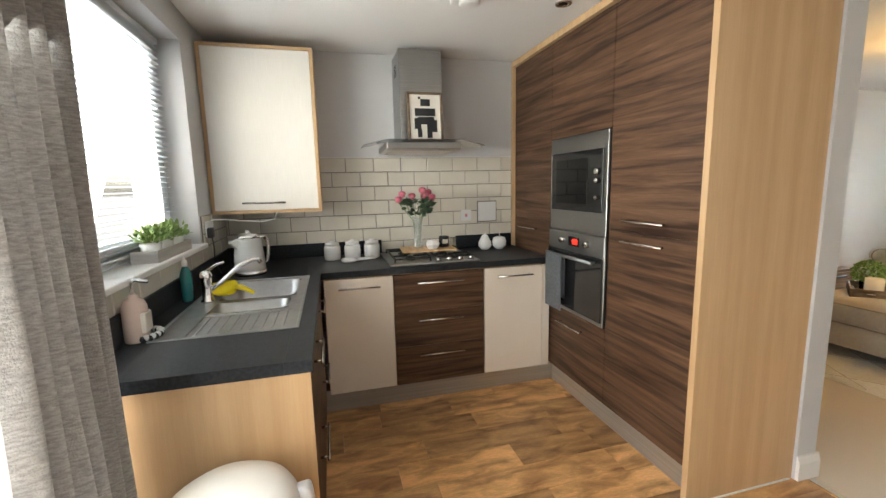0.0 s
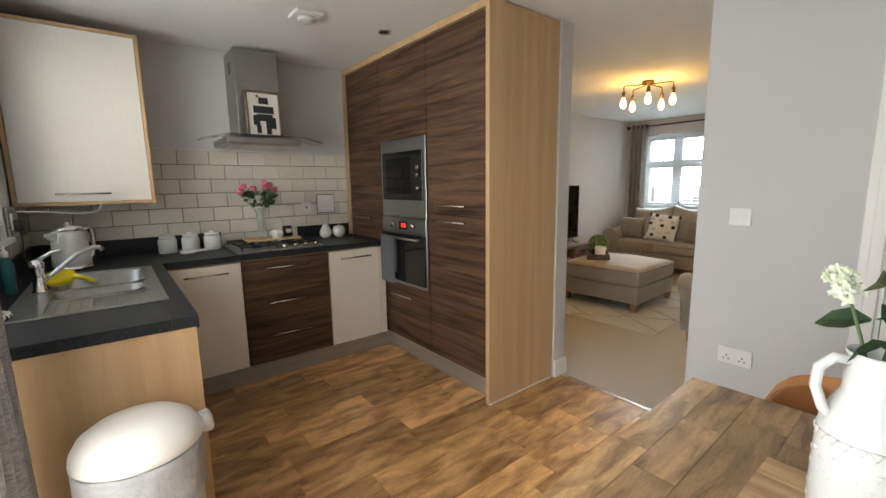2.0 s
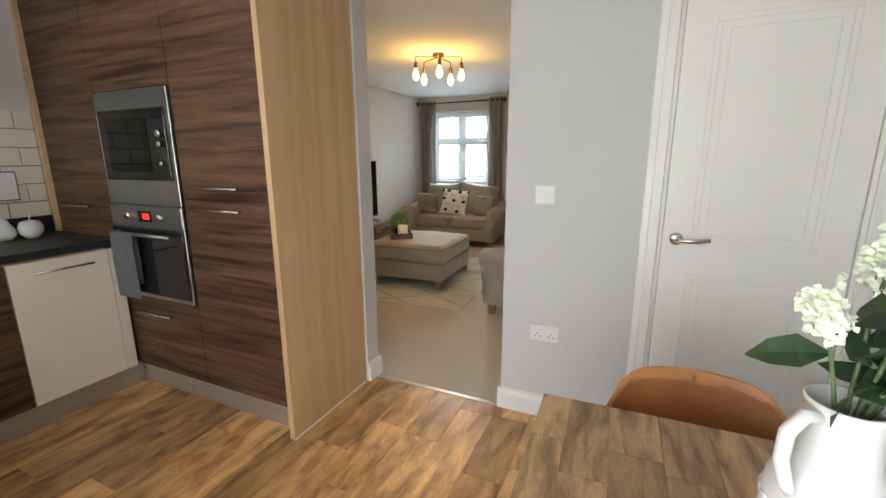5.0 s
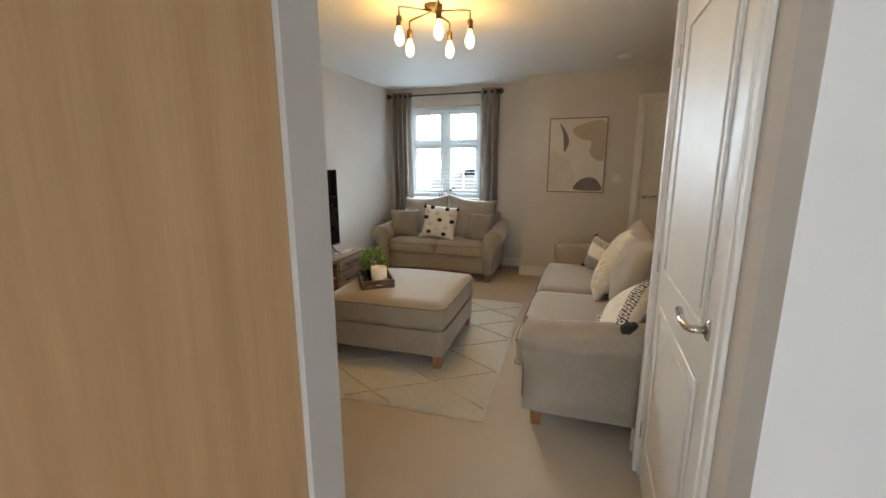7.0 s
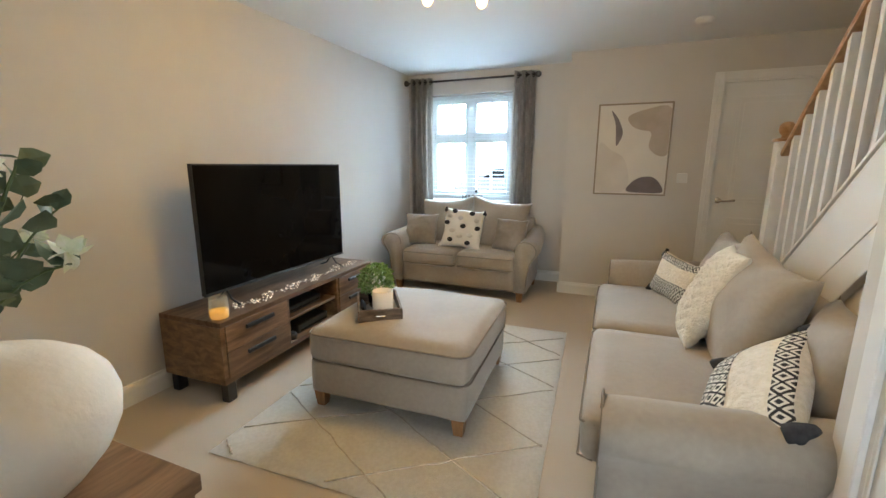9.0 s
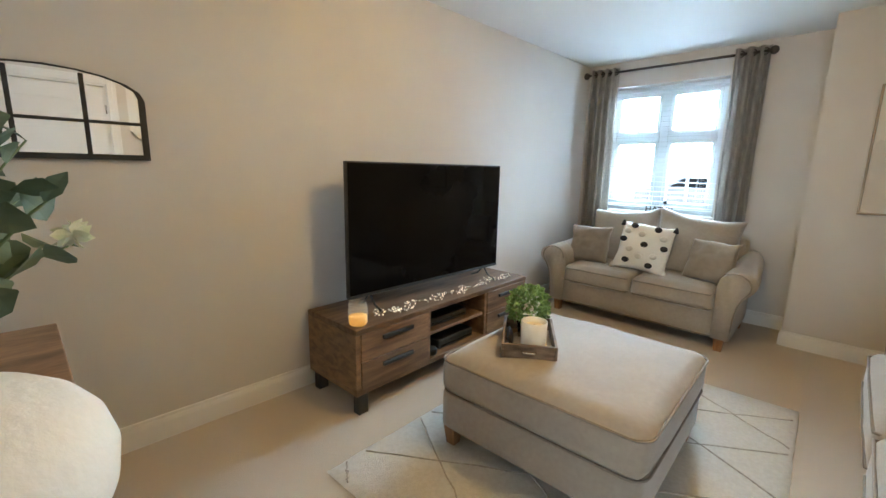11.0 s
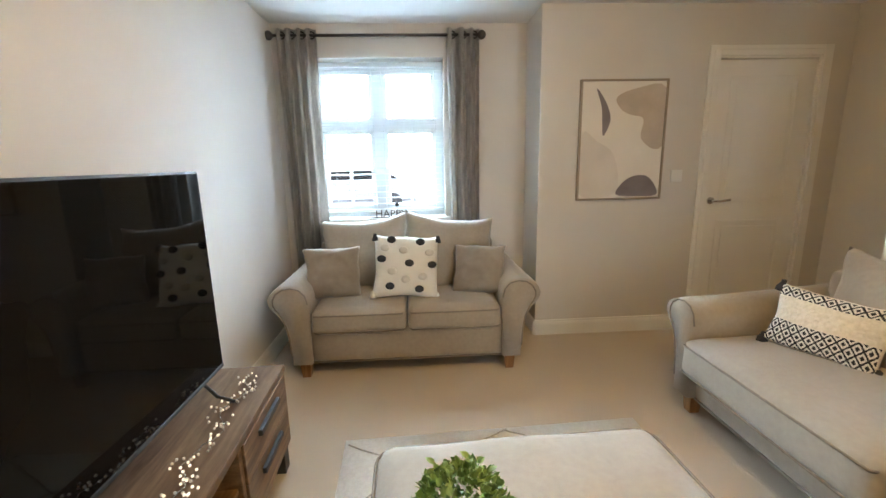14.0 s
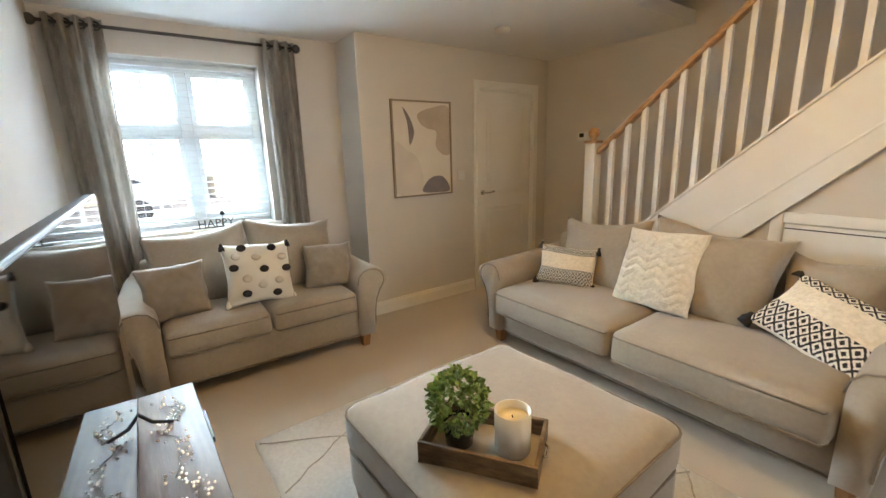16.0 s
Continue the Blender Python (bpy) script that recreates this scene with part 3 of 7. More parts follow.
window_unit("window_1", 7.17, 2.33, 3.38, 0.90, 2.12, 1, "white lounge window with four lights and glazing bars")
window_unit("window_2", -0.80, 1.50, 2.76, 1.12, 2.20, -1, "white kitchen window over the sink", bars=False, single=True)
pd = new("patio_door")
tagged(pd, "white framed glazed patio doors", "patio door", kind="structure")
bm = B()
for q in ((-0.55, 0.0, -0.48, 2.08), (1.27, 0.0, 1.34, 2.08), (-0.48, 2.0, 1.27, 2.08), (-0.48, 0.0, 1.27, 0.09), (0.35, 0.09, 0.45, 2.0)):
    box(bm, -0.86, q[0], q[1], -0.79, q[2], q[3], 0.006, 2)
part("door_frame", bm, "upvc", pd)
for a, b in ((-0.48, 0.35), (0.45, 1.27)):
    bm = B()
    box(bm, -0.828, a - 0.004, 0.086, -0.822, b + 0.004, 2.004)
    part("pane", bm, "glass", pd).visible_shadow = False
structure("window_sill_kitchen", [(-0.765, 1.48, 1.10, -0.60, 2.78, 1.125)], "white", "white painted window sill over the sink", r=0.006)
structure("window_sill_lounge", [(6.95, 2.29, 0.875, 7.135, 3.42, 0.90)], "white", "white painted window sill behind the loveseat", r=0.006)


def blind(name, x, y0, y1, z0, z1, pitch, label, tilt, width=0.025):
    """A venetian blind: head rail, slats, cords, bottom rail."""
    b = thing(name, x, (y0 + y1) / 2, 0, 0, label, "window blind")
    half = (y1 - y0) / 2
    bm = B()
    box(bm, -0.016, -half, z1 - 0.03, 0.016, half, z1, 0.003, 1)
    part("head_rail", bm, "slat", b)
    bm = B()
    box(bm, -0.013, -half, z0, 0.013, half, z0 + 0.014, 0.003, 1)
    part("bottom_rail", bm, "slat", b)
    bm = B()
    c, s = math.cos(tilt), math.sin(tilt)
    top = [(-width / 2, 0), (0, 0.0022), (width / 2, 0)]
    prof = top + [(a, q - 0.0007) for a, q in reversed(top)]
    prism(bm, [(a * c - q * s, a * s + q * c) for a, q in prof], "y", -half, half)
    me = None
    z = z0 + 0.03
    while z < z1 - 0.04:
        if me is None:
            first = part("slat", bm, "slat", b)
            me = first.data
            first.location.z = z
        else:
            o = new("slat", me)
            o.parent = b
            o.location.z = z
        z += pitch
    for y in (-half * 0.7, half * 0.7):
        bm = B()
        tube(bm, [(0.0, y, z0), (0.0, y, z1)], 0.0012, 5)
        part("cord", bm, "slat", b)
    return b


blind("window_blind", 7.09, 2.345, 3.365, 0.93, 2.10, 0.048, "white venetian blind, slats open, in the lounge window", 0.10)
blind("window_blind", -0.742, 1.52, 2.74, 1.15, 2.19, 0.026, "white venetian blind lowered in the kitchen window, slats open", 0.12)


def curtain(name, x, y0, y1, z0, z1, mat, label, folds, depth, seed, gather=0.0, ring=True):
    """A hanging curtain with eyelet folds, in a wall that runs along y."""
    c = thing(name, x, (y0 + y1) / 2, z0, 0, label, "curtain")
    w, h = y1 - y0, z1 - z0
    nu, nv = folds * 12, 26
    bm = B()
    rows = []
    for j in range(nv + 1):
        v = j / nv
        row = []
        for i in range(nu + 1):
            u = i / nu
            pinch = 1 - gather * (1 - abs(2 * v - 1) ** 1.5)
            a = 2 * math.pi * folds * u + 0.6 * noise.noise(Vector((u * 5, v * 1.3, seed)))
            y = (u - 0.5) * w * pinch + 0.012 * noise.noise(Vector((u * 7, v * 3, seed + 4)))
            xx = depth * (0.5 + 0.5 * (1 - v * 0.4)) * math.sin(a) + 0.02 * noise.noise(Vector((u * 3, v * 2, seed + 9)))
            row.append(bm.verts.new((xx, y, v * h)))
        rows.append(row)
    for p, q in zip(rows, rows[1:]):
        for i in range(nu):
            bm.faces.new((p[i], p[i + 1], q[i + 1], q[i]))
    bmesh.ops.solidify(bm, geom=bm.faces[:], thickness=0.004)
    part("drape", bm, mat, c, "", True)
    if ring:
        for k in range(folds):
            bm = B()
            y = ((k + 0.5) / folds - 0.5) * w
            pts = [(0.0, y + 0.024 * math.cos(t), h - 0.045 + 0.024 * math.sin(t)) for t in [2 * math.pi * i / 16 for i in range(17)]]
            tube(bm, pts, 0.006, 6)
            part("eyelet", bm, "pole", c, "pewter eyelet ring", True)
    return c


curtain("curtain", 6.915, 3.255, 3.545, 0.06, 2.30, "curtain", "grey eyelet curtain drawn back, floor length", 4, 0.036, 3, gather=0.06)
curtain("curtain", 6.915, 2.06, 2.305, 0.06, 2.30, "curtain", "grey eyelet curtain drawn back, beside the loveseat", 3, 0.036, 8, gather=0.06)
curtain("curtain", -0.485, 0.985, 1.372, 0.02, 2.30, "curtain_k", "pale grey slub weave curtain, floor length, at the patio doors", 6, 0.04, 15, gather=0.1, ring=False)
cp = thing("curtain_pole", 6.915, 2.82, 2.255, 0, "dark pewter curtain pole with ball finials", "curtain pole")
bm = B()
tube(bm, [(0, -0.75, 0), (0, 0.75, 0)], 0.011, 12)
part("pole", bm, "pole", cp, "", True)
for s in (-1, 1):
    bm = B()
    prof = [(0, -0.034), (0.012, -0.033), (0.012, -0.026), (0.02, -0.024), (0.032, -0.01), (0.034, 0.0), (0.032, 0.012), (0.02, 0.028), (0, 0.034)]
    lathe(bm, prof, 16)
    for v in bm.verts:
        v.co = Vector((v.co.x, s * (0.775 + v.co.z), v.co.y))
    part("finial", bm, "pole", cp, "round pewter finial", True)
    bm = B()
    tube(bm, [(0, s * 0.68, 0), (0.085, s * 0.68, 0)], 0.008, 8)
    part("bracket", bm, "pole", cp, "", True)
kp = thing("curtain_pole", -0.485, 0.25, 2.31, 0, "slim white curtain track over the patio doors", "curtain pole")
bm = B()
box(bm, -0.143, -0.95, -0.012, 0.012, 1.12, 0.012, 0.003, 1)
part("track", bm, "white_plastic", kp)


# ---- kitchen ----
def bar_handle(parent, p0, p1, out, mat="satin"):
    """A slim bar handle on two posts."""
    a, b, o = Vector(p0), Vector(p1), Vector(out)
    bm = B()
    tube(bm, [a + o * 0.03, b + o * 0.03], 0.006, 8)
    for q in (a.lerp(b, 0.08), a.lerp(b, 0.92)):
        tube(bm, [q, q + o * 0.03], 0.005, 6)
    return part("handle", bm, mat, parent, "slim satin bar handle", True)


FRONT = 2.72


def base_unit(name, x0, x1, label, fronts, mat):
    """A base cabinet on the hob wall; fronts: (z0, z1) of each door or drawer."""
    u = thing(name, 0, 0, 0, 0, label, "kitchen cabinet", "base units along the hob wall")
    bm = B()
    box(bm, x0, FRONT + 0.002, 0.14, x1, 3.34, 0.878)
    part("body", bm, "pale_oak", u)
    for z0, z1 in fronts:
        bm = B()
        box(bm, x0 + 0.002, FRONT - 0.02, z0, x1 - 0.002, FRONT, z1, 0.0015, 1)
        f = part("drawer" if len(fronts) > 1 else "door", bm, mat, u)
        w = min(0.30, (x1 - x0) * 0.6)
        c = (x0 + x1) / 2
        z = z1 - 0.055
        bar_handle(f, (c - w / 2, FRONT - 0.02, z), (c + w / 2, FRONT - 0.02, z), (0, -1, 0))
    return u


base_unit("base_cabinet", 0.012, 0.428, "cream base cabinet with one door and bar handle", [(0.145, 0.868)], "cream")
base_unit("drawer_unit", 0.430, 1.029, "dark wood-grain three-drawer unit under the hob", [(0.145, 0.395), (0.398, 0.625), (0.628, 0.868)], "walnut")
base_unit("base_cabinet", 1.031, 1.455, "cream base cabinet with one door, beside the tall units", [(0.145, 0.868)], "cream")
bm = B()
box(bm, 1.457, FRONT - 0.02, 0.145, 1.51, FRONT, 0.868, 0.0015, 1)
fl = part("filler_panel", bm, "cream", None)
tagged(fl, "narrow cream filler panel beside the tall units", "panel")
for nm, q in (("plinth", (-0.04, FRONT + 0.045, 0, 1.59, FRONT + 0.06, 0.14)), ("plinth", (1.575, 1.53, 0, 1.59, FRONT + 0.044, 0.14)), ("plinth", (-0.055, 1.425, 0, -0.04, FRONT + 0.06, 0.14))):
    bm = B()
    box(bm, *q, 0.001, 1)
    tagged(part(nm, bm, "plinth", None), "brushed metal-effect plinth under the units", "plinth", "plinths")

su = thing("sink_cabinet", 0, 0, 0, 0, "pale oak sink cabinet run with dark drawer fronts and end panel", "kitchen cabinet")
bm = B()
box(bm, -0.62, 1.42, 0.14, -0.032, 3.34, 0.74)
part("body", bm, "pale_oak", su)
bm = B()
box(bm, -0.628, 1.40, 0.0, -0.008, 1.419, 0.880, 0.001, 1)
part("end_panel", bm, "pale_oak", su, "pale oak end panel")
for y0, y1 in ((1.424, 2.02), (2.024, 2.66)):
    for z0, z1 in ((0.145, 0.50), (0.504, 0.868)):
        bm = B()
        box(bm, -0.03, y0, z0, -0.010, y1, z1, 0.0015, 1)
        f = part("door", bm, "walnut", su)
        bar_handle(f, (-0.010, (y0 + y1) / 2 - 0.12, z1 - 0.05), (-0.010, (y0 + y1) / 2 + 0.12, z1 - 0.05), (1, 0, 0))

wt = new("worktop")
tagged(wt, "dark slate laminate L-shaped worktop with upstand", "worktop")
SX0, SX1, SY0, SY1 = -0.535, -0.06, 1.70, 2.63
for q in ((-0.628, 1.39, 0.881, SX0 + 0.02, 3.348, 0.92), (SX1 - 0.02, 1.39, 0.881, 0.0, 2.685, 0.92), (SX0 + 0.0202, 1.39, 0.8812, SX1 - 0.0202, SY0 + 0.02, 0.9198),
          (SX0 + 0.0202, SY1 - 0.02, 0.8812, SX1 - 0.0202, 3.348, 0.9198), (SX1 - 0.02, 2.6852, 0.881, 1.508, 3.348, 0.92)):
    bm = B()
    box(bm, *q, 0.0008, 1)
    part("worktop_section", bm, "worktop", wt)
for q in ((-0.628, 3.332, 0.44, 3.349), (1.03, 3.332, 1.508, 3.349), (-0.628, 1.392, -0.611, 3.331)):
    bm = B()
    box(bm, q[0], q[1], 0.9205, q[2], q[3], 1.02, 0.002, 1)
    part("upstand", bm, "worktop", wt, "dark slate upstand")

# wall cabinet
wc = thing("wall_cabinet", 0, 0, 0, 0, "pearl-white wall cabinet with pale oak frame and bar handle", "wall cabinet")
CX0, CX1, CY0, CZ0, CZ1 = -0.622, 0.028, 3.0, 1.270, 2.272
bm = B()
box(bm, CX0, CY0 + 0.001, CZ0, CX0 + 0.019, 3.348, CZ1, 0.001, 1)
box(bm, CX1 - 0.019, CY0 + 0.001, CZ0, CX1, 3.348, CZ1, 0.001, 1)
box(bm, CX0 + 0.019, CY0 + 0.001, CZ0, CX1 - 0.019, 3.348, CZ0 + 0.019, 0.001, 1)
box(bm, CX0 + 0.019, CY0 + 0.001, CZ1 - 0.019, CX1 - 0.019, 3.348, CZ1, 0.001, 1)
box(bm, CX0 + 0.0191, 3.33, CZ0 + 0.0191, CX1 - 0.0191, 3.347, CZ1 - 0.0191)
part("frame", bm, "pale_oak", wc, "pale oak frame")
bm = B()
box(bm, CX0 + 0.021, CY0 + 0.004, CZ0 + 0.021, CX1 - 0.021, CY0 + 0.024, CZ1 - 0.021, 0.0015, 1)
dr = part("door", bm, "cream_gloss", wc)
bar_handle(dr, (-0.44, CY0 + 0.004, CZ0 + 0.065), (-0.19, CY0 + 0.004, CZ0 + 0.065), (0, -1, 0))

# tall units along the dividing wall
TF = 1.535
tu = thing("tall_end_panel", 0, 0, 0, 0, "full-height pale oak end panel of the tall units", "panel")
bm = B()
box(bm, 1.505, 1.485, 0.0, 2.123, 1.515, 2.352, 0.001, 1)
part("panel", bm, "pale_oak", tu)
bm = B()
box(bm, 1.512, 1.5155, 2.312, 1.545, 3.345, 2.352, 0.001, 1)
box(bm, 1.512, 3.315, 0.9215, 1.545, 3.345, 2.311, 0.001, 1)
part("cornice", bm, "pale_oak", tu, "pale oak trim below the ceiling")
bm = B()
box(bm, 1.503, 1.479, 0.0, 2.105, 1.4846, 0.006)
part("sealant", bm, "white_plastic", tu, "white sealant line at the floor")


def tall_unit(label, y0, y1, doors, body=True):
    u = thing("tall_cabinet", 0, 0, 0, 0, label, "tall cabinet", "tall units")
    if body:
        bm = B()
        box(bm, TF + 0.02, y0 + 0.001, 0.142, 2.127, y1 - 0.001, 2.31)
        part("body", bm, "walnut", u)
    for z0, z1, hz in doors:
        bm = B()
        box(bm, TF, y0 + 0.0015, z0, TF + 0.019, y1 - 0.0015, z1, 0.001, 1)
        d = part("door", bm, "walnut", u)
        if hz:
            c = (y0 + y1) / 2
            bar_handle(d, (TF, c - 0.11, hz), (TF, c + 0.17, hz), (-1, 0, 0))
    return u


tall_unit("dark wood-grain tall larder cabinet with bar handles", 1.516, 2.117, [(0.145, 1.158, 1.112), (1.161, 2.308, 1.217)])
ov = tall_unit("dark wood-grain tall oven housing with lower drawer", 2.119, 2.745, [(1.70, 2.308, 0), (0.145, 0.585, 0.50)], body=False)
tall_unit("dark wood-grain tall corner cabinet", 2.747, 3.314, [(0.145, 1.158, 1.085), (1.161, 2.308, 0)])
bm = B()
box(bm, TF + 0.02, 2.12, 0.142, 2.127, 2.744, 0.588)
box(bm, TF + 0.02, 2.12, 1.697, 2.127, 2.744, 2.31)
box(bm, 2.10, 2.12, 0.5885, 2.127, 2.744, 1.6965)
part("body", bm, "walnut", ov)
OY0, OY1 = 2.135, 2.735
mw = thing("built_in_microwave", 0, 0, 0, 0, "stainless steel built-in microwave with black glass door", "microwave")
bm = B()
box(bm, TF - 0.006, OY0, 1.115, TF + 0.3, OY1, 1.695, 0.003, 1)
part("surround", bm, "steel", mw)
bm = B()
box(bm, TF - 0.016, OY0 + 0.03, 1.245, TF - 0.0062, OY1 - 0.03, 1.60, 0.003, 1)
part("door", bm, "black_glass", mw, "black glass door")
bm = B()
box(bm, TF - 0.0185, OY0 + 0.17, 1.29, TF - 0.0163, OY1 - 0.09, 1.555, 0.001, 1)
part("window", bm, "screen", mw, "dark viewing window")
for z, r in ((1.475, 0.018), (1.425, 0.014), (1.33, 0.012)):
    bm = B()
    lathe(bm, [(0, 0), (r, 0), (r, 0.012), (r * 0.8, 0.016), (0, 0.016)], 18)
    for v in bm.verts:
        v.co = Vector((TF - 0.016 - v.co.z, OY0 + 0.075 + v.co.x, z + v.co.y))
    part("knob", bm, "satin", mw, "satin control knob", True)
oven = thing("built_in_oven", 0, 0, 0, 0, "stainless steel and black glass built-in oven", "oven")
bm = B()
box(bm, TF - 0.008, OY0, 0.592, TF + 0.5, OY1, 1.112, 0.003, 1)
part("body", bm, "steel", oven)
bm = B()
box(bm, TF - 0.022, OY0 + 0.006, 0.618, TF - 0.0085, OY1 - 0.006, 0.99, 0.004, 1)
part("door", bm, "black_glass", oven, "black glass oven door")
bm = B()
box(bm, TF - 0.013, OY0 + 0.002, 1.0, TF - 0.0082, OY1 - 0.002, 1.108, 0.002, 1)
part("control_panel", bm, "steel", oven)
bm = B()
tube(bm, [(TF - 0.058, OY0 + 0.05, 0.962), (TF - 0.058, OY1 - 0.05, 0.962)], 0.010, 12)
for y in (OY0 + 0.07, OY1 - 0.07):
    tube(bm, [(TF - 0.02, y, 0.962), (TF - 0.058, y, 0.962)], 0.007, 8)
part("door_handle", bm, "steel", oven, "", True)
bm = B()
box(bm, TF - 0.016, 2.375, 1.025, TF - 0.0132, 2.49, 1.085, 0.001, 1)
part("display", bm, "black_glass", oven)
for k, y in enumerate((2.445, 2.425, 2.405)):
    bm = B()
    for q in ((0, 0, 0.014, 0.004), (0, 0.013, 0.014, 0.017), (0, 0.026, 0.014, 0.03), (0, 0.004, 0.004, 0.013), (0.010, 0.017, 0.014, 0.026), (0.010, 0.004, 0.014, 0.013), (0, 0.017, 0.004, 0.026)):
        box(bm, TF - 0.0175, y - q[2], 1.04 + q[1], TF - 0.0162, y - q[0], 1.04 + q[3])
    part("digit", bm, "red_led", oven, "glowing red clock digit")
for y in (2.56, 2.29):
    bm = B()
    lathe(bm, [(0, 0), (0.02, 0), (0.02, 0.018), (0.016, 0.024), (0, 0.024)], 20)
    for v in bm.verts:
        v.co = Vector((TF - 0.013 - v.co.z, y + v.co.x, 1.055 + v.co.y))
    part("knob", bm, "satin", oven, "satin control knob", True)
tw = thing("tea_towel", TF - 0.058, 2.575, 0.962, 0, "grey tea towel folded over the oven handle", "tea towel")
bm = B()
nu, nv = 10, 24
rows = []
for j in range(nv + 1):
    s = -0.36 + (0.36 + 0.28) * j / nv
    row = []
    for i in range(nu + 1):
        y = (i / nu - 0.5) * 0.20
        if s < -0.02:
            x, z = -0.013, s
        elif s > 0.02:
            x, z = 0.014, -s
        else:
            a = (s + 0.02) / 0.04 * math.pi
            x, z = -0.013 * math.cos(a), 0.014 * math.sin(a)
        x += 0.006 * noise.noise(Vector((y * 14, s * 5, 3))) * (1 if s < 0 else 0.4)
        row.append(bm.verts.new((x, y, z)))
    rows.append(row)
for p, q in zip(rows, rows[1:]):
    for i in range(nu):
        bm.faces.new((p[i], p[i + 1], q[i + 1], q[i]))
bmesh.ops.solidify(bm, geom=bm.faces[:], thickness=0.005)
part("towel", bm, "cloth_grey", tw, "", True)

# cooker hood
hd = thing("cooker_hood", 0.70, 3.348, 0, 0, "brushed steel chimney cooker hood with curved glass canopy", "cooker hood")
bm = B()
box(bm, -0.128, -0.29, 1.70, 0.166, 0.0, 2.32, 0.002, 1)
part("chimney", bm, "steel", hd)
bm = B()
for k in range(5):
    box(bm, -0.1315, -0.19, 2.17 + k * 0.016, -0.1285, -0.11, 2.177 + k * 0.016)
part("vent", bm, "black", hd, "dark vent slots")
bm = B()
box(bm, -0.25, -0.46, 1.655, 0.25, -0.01, 1.70, 0.008, 2)
part("body", bm, "steel", hd)
bm = B()
box(bm, -0.21, -0.42, 1.648, 0.21, -0.05, 1.6548)
part("filter", bm, "plinth", hd, "grey mesh grease filter")
bm = B()
out = [(-0.40, 1.672), (-0.25, 1.708), (0.25, 1.708), (0.40, 1.672), (0.40, 1.678), (0.25, 1.714), (-0.25, 1.714), (-0.40, 1.678)]
prism(bm, out, "y", -0.50, -0.2905)
part("canopy", bm, "thin_glass", hd, "clear glass canopy")
pf = thing("framed_print", 0.73, 2.985, 1.714, 0, "small dark wooden frame with black ink print, leaning on the hood", "picture frame")
tm = Matrix.Rotation(radians(-4), 4, "X")
bm = B()
for q in ((-0.12, 0, 0.12, 0.015), (-0.12, 0.305, 0.12, 0.32), (-0.12, 0.015, -0.105, 0.305), (0.105, 0.015, 0.12, 0.305)):
    box(bm, q[0], -0.012, q[1], q[2], 0.012, q[3], 0.002, 1, m=tm)
part("frame", bm, "tray_wood", pf, "dark brown wooden frame")
bm = B()
box(bm, -0.1045, -0.004, 0.0155, 0.1045, 0.006, 0.3045, m=tm)
part("print", bm, "paper", pf)
for q in ((-0.03, 0.24, 0.035, 0.285), (-0.045, 0.285, -0.03, 0.3) , (-0.07, 0.175, 0.07, 0.225), (-0.05, 0.12, 0.06, 0.17), (-0.075, 0.09, -0.03, 0.16), (0.03, 0.07, 0.08, 0.15), (-0.055, 0.035, -0.025, 0.09), (0.01, 0.03, 0.045, 0.12)):
    bm = B()
    box(bm, q[0], -0.0062, q[1] - 0.01, q[2], -0.0042, q[3] - 0.01, m=tm)
    part("ink_shape", bm, "ink", pf, "black ink shape")

# hob
hob = thing("gas_hob", 0.715, 2.985, 0.9205, 0, "stainless steel gas hob with black pan supports", "hob")
bm = B()
box(bm, -0.295, -0.265, 0, 0.295, 0.265, 0.012, 0.004, 2)
part("plate", bm, "sink_steel", hob)
for bx, by, r in ((-0.14, 0.13, 0.045), (0.14, 0.13, 0.035), (-0.14, -0.10, 0.035), (0.14, -0.10, 0.055)):
    bm = B()
    lathe(bm, [(0, 0.012), (r, 0.012), (r, 0.022), (r * 0.7, 0.026), (r * 0.65, 0.032), (0, 0.033)], 20, (bx, by, 0))
    part("burner", bm, "iron", hob, "black burner cap", True)
for sx in (-0.14, 0.14):
    bm = B()
    for y in (-0.21, 0.23):
        box(bm, sx - 0.12, y - 0.005, 0.03, sx + 0.12, y + 0.005, 0.042)
    for x in (-0.12, 0.115):
        box(bm, sx + x, -0.205, 0.03, sx + x + 0.008, 0.225, 0.042)
    for y in (-0.10, 0.13):
        box(bm, sx - 0.11, y - 0.004, 0.032, sx - 0.02, y + 0.004, 0.044)
        box(bm, sx + 0.02, y - 0.004, 0.032, sx + 0.11, y + 0.004, 0.044)
    for x in (-0.116, 0.116):
        for y in (-0.2, 0.22):
            box(bm, sx + x - 0.005, y - 0.005, 0.012, sx + x + 0.005, y + 0.005, 0.031)
    part("pan_support", bm, "iron", hob, "black cast pan support")
for k in range(4):
    bm = B()
    lathe(bm, [(0, 0.012), (0.02, 0.012), (0.019, 0.03), (0.015, 0.036), (0, 0.036)], 18, (0.02 + k * 0.075, -0.235, 0))
    part("knob", bm, "satin", hob, "satin control knob", True)
cb = thing("serving_board", 0.735, 3.05, 0.9655, -4, "rectangular oak serving board on the hob", "chopping board")
bm = B()
box(bm, -0.19, -0.12, 0, 0.19, 0.12, 0.014, 0.004, 2)
part("board", bm, "board_wood", cb)
gv = thing("rose_vase", 0.67, 3.06, 0.9795, 0, "clear glass vase of pink roses on the oak board", "vase")
bm = B()
lathe(bm, [(0, 0), (0.034, 0), (0.038, 0.02), (0.03, 0.10), (0.028, 0.16), (0.042, 0.225), (0.039, 0.225), (0.0255, 0.16), (0.027, 0.1), (0.034, 0.02), (0.03, 0.008), (0, 0.008)], 24)
